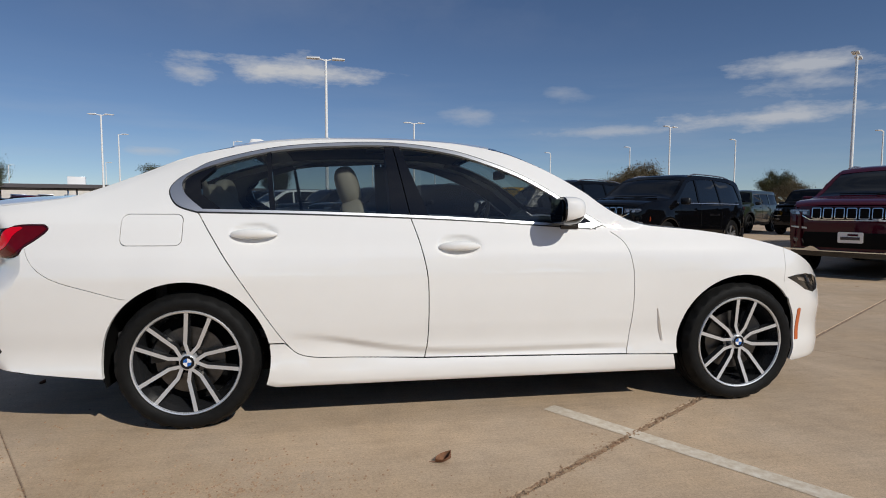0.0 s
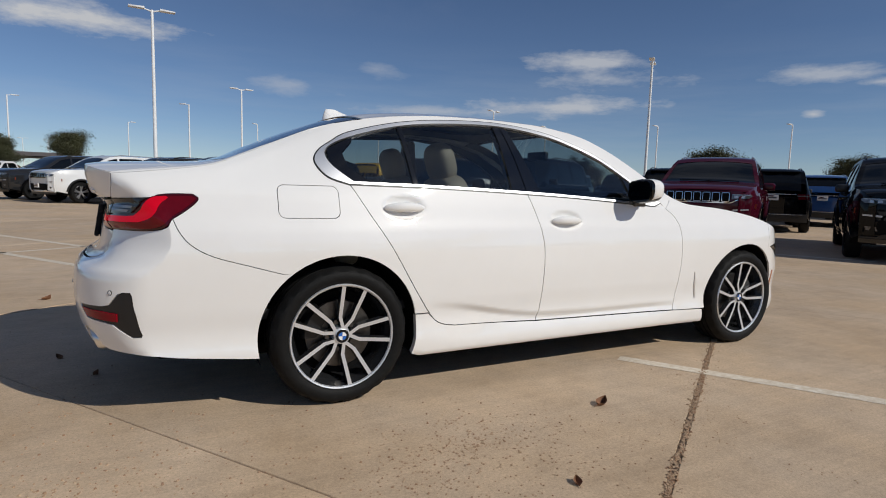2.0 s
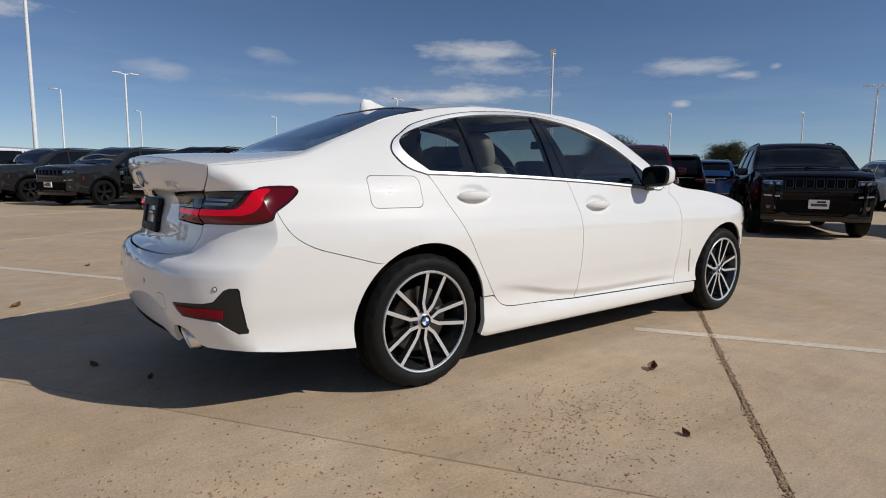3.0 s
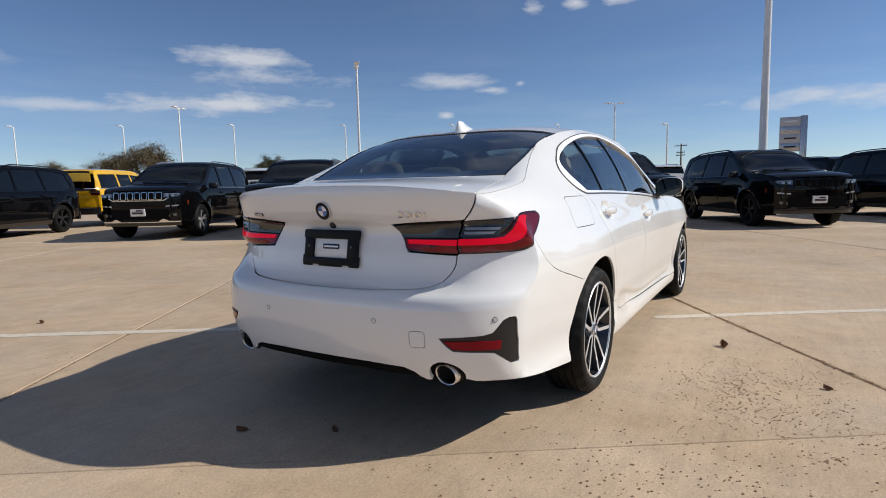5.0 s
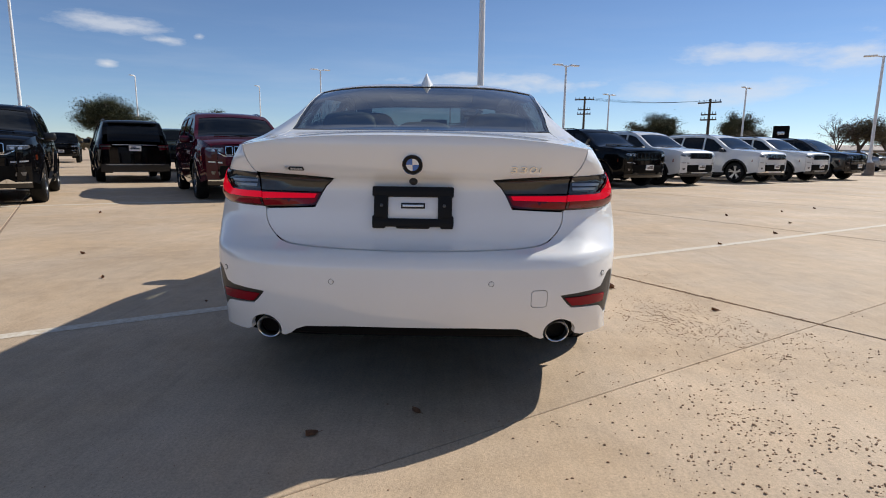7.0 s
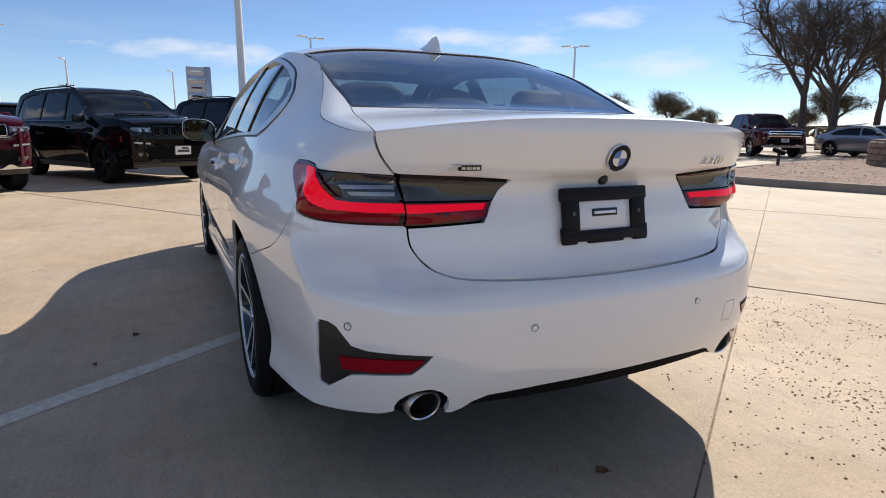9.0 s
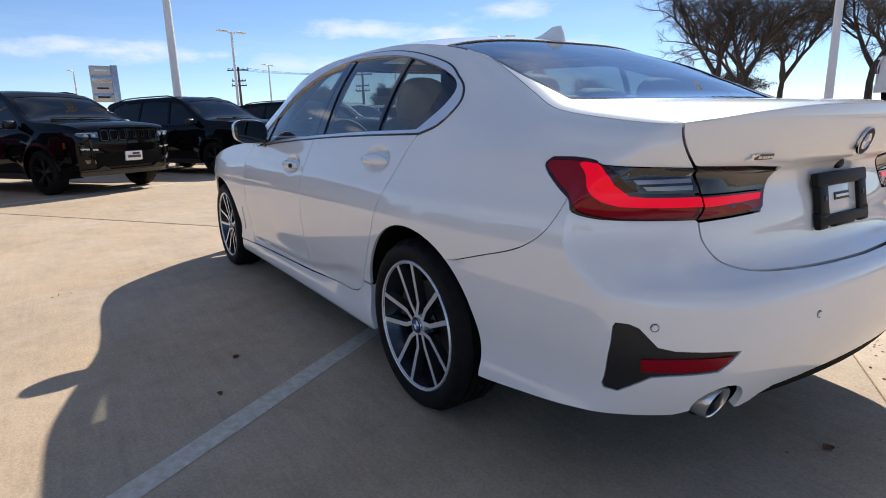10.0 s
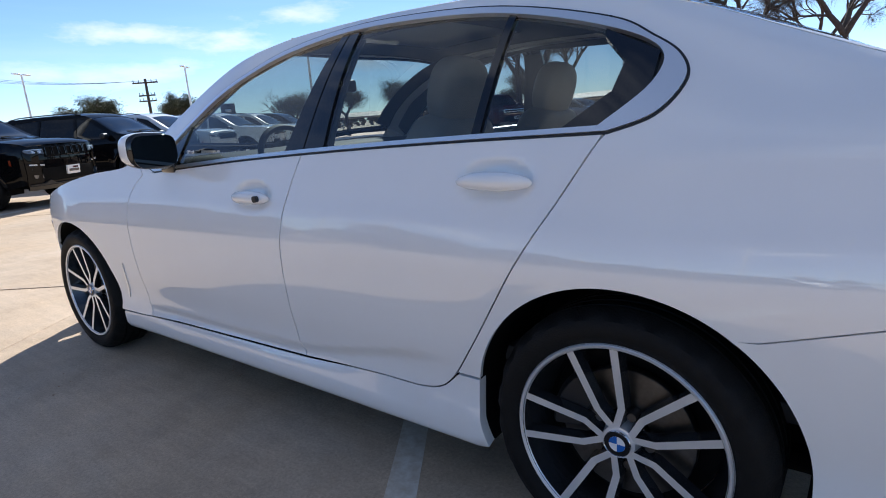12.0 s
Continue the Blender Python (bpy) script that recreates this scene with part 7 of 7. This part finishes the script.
def leafy_tree(seed, high, m, mat, label, group, leaves=95):
    """Short trunk and limbs with a ragged crown of many small leaves in clumps."""
    t = tree_object("leafy_tree", label, m, group)
    seg, tips = grow(seed, high, 1.15, 3, 0.0, 0.02, 0.16)
    from_lists("trunk", *limb_mesh(seg), BARK, t)
    r = random.Random(seed)
    v, f = [], []
    for p in tips + [s[1] for s in seg if s[2] < 0.06]:
        if p.z < high * 0.26:
            continue
        c = p + Vector((r.gauss(0, 0.12), r.gauss(0, 0.12), r.gauss(0, 0.1)))
        size = r.uniform(0.25, 0.55) * high / 5
        for _ in range(leaves):
            q = c + Vector((r.gauss(0, 1), r.gauss(0, 1), r.gauss(0, 0.75))) * size * 0.46
            a = Vector((r.uniform(-1, 1), r.uniform(-1, 1), r.uniform(-0.4, 1))).normalized()
            b = a.cross(Vector((r.uniform(-1, 1), r.uniform(-1, 1), r.uniform(-1, 1)))).normalized()
            s = r.uniform(0.016, 0.036) * high / 5
            k = len(v)
            v += [q - a * s * 1.5, q + b * s * 0.7, q + a * s * 1.5, q - b * s * 0.7]
            f.append((k, k + 1, k + 2, k + 3))
    from_lists("crown", v, f, mat, t)
    return t


FAR = "trees beyond the lot"
o1 = leafy_tree(3, 4.8, pose(-31.5, 53.0, 0), FOLIAGE, "dark green oak beyond the parked cars", FAR)
o2 = leafy_tree(8, 4.3, pose(53.3, -20.1, 0), FOLIAGE, "broad dark green oak beyond the parked cars", FAR)
o3 = leafy_tree(14, 4.4, pose(50.3, -27.4, 0), DRY, "olive brown winter oak beyond the parked cars", FAR, 48)
for src, x, y, a, s in ((o1, 25.9, 17.0, 40, 0.74), (o1, -16.9, 54.2, 40, 1.05), (o2, -11.4, 55.4, 90, 0.95), (o3, -8.6, 57.2, 30, 0.55), (o1, -7.0, 56.4, 200, 1.05), (o3, 39.7, 42.1, 10, 0.85), (o3, 31.6, 59.2, 77, 1.26), (o3, 29.0, 49.5, 140, 1.33),
                        (o3, 66.7, 5.2, 300, 0.9), (o1, 43.3, 19.0, 60, 0.85), (o2, 44.5, 50.0, 120, 1.1), (o3, 38.7, -29.6, 10, 0.92), (o3, 35.6, -32.5, 60, 1.0), (o3, 33.1, -36.6, 170, 1.05),
                        (o3, 42.0, -34.0, 230, 0.85), (o3, 29.0, -34.0, 320, 0.6), (o3, 31.0, -38.0, 250, 0.72), (o3, 25.2, -41.6, 20, 0.72), (o2, -30.0, 50.0, 50, 1.3), (o1, -36.0, 48.0, 150, 1.3), (o3, -24.0, 60.0, 250, 0.75),
                        (o2, 58.0, -30.0, 70, 1.2), (o3, 28.0, -50.0, 110, 1.2), (o3, 26.3, 61.2, 30, 1.0)):
    c = copy_thing(src, pose(x, y, 0, 0, 0, a))
    c.scale = (s * 1.4, s * 1.4, s * 1.25)

o2.scale, o3.scale, o1.scale = (2.15, 2.15, 1.34), (1.6, 1.6, 1.02), (1.15, 1.15, 1.3)
bare_small = copy_thing(b3, pose(38.4, -27.9, 0, 0, 0, 20))
bare_small.scale = (0.42, 0.42, 0.42)

# low woods on the horizon
r = random.Random(77)
v, f = [], []
for k in range(900):
    a = 6.28318 * k / 900
    d = r.uniform(125, 165)
    h = 1.6 + 1.5 * (noise.noise(Vector((math.cos(a) * 6, math.sin(a) * 6, 0))) + 0.5) + r.uniform(-0.3, 0.5)
    for _ in range(16):
        q = Vector((d * math.cos(a) + r.gauss(0, 1.0), d * math.sin(a) + r.gauss(0, 1.0), max(0.1, h * r.random() ** 0.7)))
        s = r.uniform(0.35, 0.8)
        e = Vector((-math.sin(a) + r.uniform(-0.5, 0.5), math.cos(a) + r.uniform(-0.5, 0.5), r.uniform(-0.4, 0.4))).normalized() * s
        g = Vector((r.uniform(-0.3, 0.3), r.uniform(-0.3, 0.3), 1)).normalized() * s * 0.7
        n = len(v)
        v += [q - e, q - g, q + e, q + g]
        f.append((n, n + 1, n + 2, n + 3))
woods = from_lists("distant_woods", v, f, DRY, None)
tagged(woods, "low dusty woods along the far horizon", "woods", kind="stuff")

# ---- shelters and buildings in the distance ----
ROOF_TAN = material("tan_roof_sheet", (0.42, 0.34, 0.28), rough=0.6, spots=0.1, scale=2)
ROOF_DARK = material("dark_roof_sheet", (0.12, 0.10, 0.088), rough=0.6, spots=0.15, scale=2)
PLASTER = material("pale_wall", (0.60, 0.57, 0.52), rough=0.8, spots=0.08, scale=1.5)


def carport(m, length, deep, high, mat):
    c = thing("carport", "long open carport with a shallow curved roof", "carport", m, "carports beyond the lot")
    bm = bmesh.new()
    a = [[bm.verts.new((x, deep * (t - 0.5), high + 0.5 * math.sin(math.pi * t) + dz)) for t in [j / 10 for j in range(11)]] for x, dz in ((-length / 2, 0), (length / 2, 0), (length / 2, -0.12), (-length / 2, -0.12))]
    for i in range(4):
        for j in range(10):
            bm.faces.new((a[i][j], a[i][j + 1], a[(i + 1) % 4][j + 1], a[(i + 1) % 4][j]))
    part("roof", bm, mat, c)
    n = int(length / 6)
    for i in range(n + 1):
        for y in (-0.4, 0.4):
            part("post", boxed((0.15, 0.15, high + 0.15), (-length / 2 + 0.3 + i * (length - 0.6) / n, y * deep, (high + 0.15) / 2), 0.01), SILVER, c)
    return c


carport(pose(-33, 64, 0, 0, 0, 14), 22, 6, 2.9, ROOF_DARK)
carport(pose(-14, 70, 0, 0, 0, 8), 14, 6, 2.8, ROOF_DARK)
carport(pose(4, 74, 0, 0, 0, 4), 20, 6, 2.7, ROOF_DARK)
carport(pose(24.0, -52.0, 0, 0, 0, -30), 34, 7, 1.7, ROOF_TAN)
carport(pose(45.0, -44.0, 0, 0, 0, 35), 30, 7, 1.6, ROOF_TAN)
office = thing("office_building", "pale flat-roofed building far across the lot", "building", pose(-42, 86, 0, 0, 0, 20))
part("wall", boxed((16, 8, 3.6), (0, 0, 1.8), 0.05), PLASTER, office)
part("tower", boxed((2.2, 2.2, 5.2), (3.5, -1, 2.6), 0.05), WHITE, office)
part("roof", boxed((16.6, 8.6, 0.3), (0, 0, 3.7), 0.05), ROOF_TAN, office)
for k in range(5):
    w = part("window", boxed((1.8, 0.1, 1.4), (-6 + 3 * k, -4.02, 1.9), 0.02), SILVER, office)
    part("pane", boxed((1.6, 0.06, 1.2), (-6 + 3 * k, -4.06, 1.9), 0.01), TINT, w)

# stone planter with a pickup on show
planter = thing("stone_planter", "low round brown stone planter wall on the island", "planter", pose(4.4, -20.1, 0.1))
bm = bmesh.new()
ringp = [(4.0, 0.0), (4.0, 0.80), (3.62, 0.80), (3.62, 0.6)]
rr = []
for rad, z in ringp:
    rr.append([bm.verts.new((rad * math.cos(6.2832 * j / 48), rad * math.sin(6.2832 * j / 48), z)) for j in range(48)])
for a, b in zip(rr, rr[1:]):
    for j in range(48):
        bm.faces.new((a[j], a[(j + 1) % 48], b[(j + 1) % 48], b[j]))
part("wall_core", bm, STONE, planter)
bm = bmesh.new()
rr = []
for rad, z in ((3.63, 0.74), (3.4, 0.88), (3.0, 0.97), (2.4, 1.0), (0.01, 1.0)):
    rr.append([bm.verts.new((rad * math.cos(6.2832 * j / 48), rad * math.sin(6.2832 * j / 48), z)) for j in range(48)])
for a, b in zip(rr, rr[1:]):
    for j in range(48):
        bm.faces.new((a[j], a[(j + 1) % 48], b[(j + 1) % 48], b[j]))
part("soil_mound", bm, MULCH, planter, "brown mulch heaped inside the wall")
stone = boxed((0.50, 0.10, 0.17), (0, 0, 0), 0.025, 1)
me = bpy.data.meshes.new("stone")
stone.to_mesh(me)
stone.free()
me.materials.append(STONE)
for course in range(4):
    for j in range(48):
        a = 6.2832 * (j + 0.5 * (course % 2)) / 48
        s = new("stone", me)
        s.parent = planter
        s.matrix_basis = pose(4.01 * math.cos(a), 4.01 * math.sin(a), 0.10 + 0.185 * course, 0, 0, math.degrees(a) + 90) @ Matrix.Scale(rnd.uniform(0.94, 1.0), 4)
ob = copy_thing(pw, parked(4.2, -20.2, -95, 1.105))
tagged(ob, "white pickup truck shown on a stone planter", "pickup")
hydrant = thing("bollard_light", "small dark garden light on the mulch", "garden light", pose(8.7, -15.1, 0.13))
bm = bmesh.new()
rod(bm, (0, 0, 0), (0, 0, 0.34), 0.05, 0.04, n=10)
part("stem", bm, PAINTS["burgundy"], hydrant)
part("lamp", boxed((0.36, 0.18, 0.13), (0, 0, 0.40), 0.04, 2, Matrix.Rotation(radians(-20), 3, "Y")), DARK, hydrant)

# ---- concrete slabs of the paving, piece by piece ----
STEP1, STEP2 = 4.60, 4.57
bm = boxed((STEP1 - 0.005, STEP2 - 0.027, 0.05), (0, 0, -0.025), 0.003, 1)
slab = bpy.data.meshes.new("slab")
bm.to_mesh(slab)
bm.free()
slab.materials.append(CONCRETE)
for i in range(-4, 10):
    for j in range(-7, 10):
        s = new("slab", slab)
        s.parent = bed
        c = lot(-1.15 + (i + 0.5) * STEP1, -2.18 + (j + 0.5) * STEP2)
        s.matrix_basis = pose(c.x, c.y, 0.0, 0, 0, math.degrees(LOT))
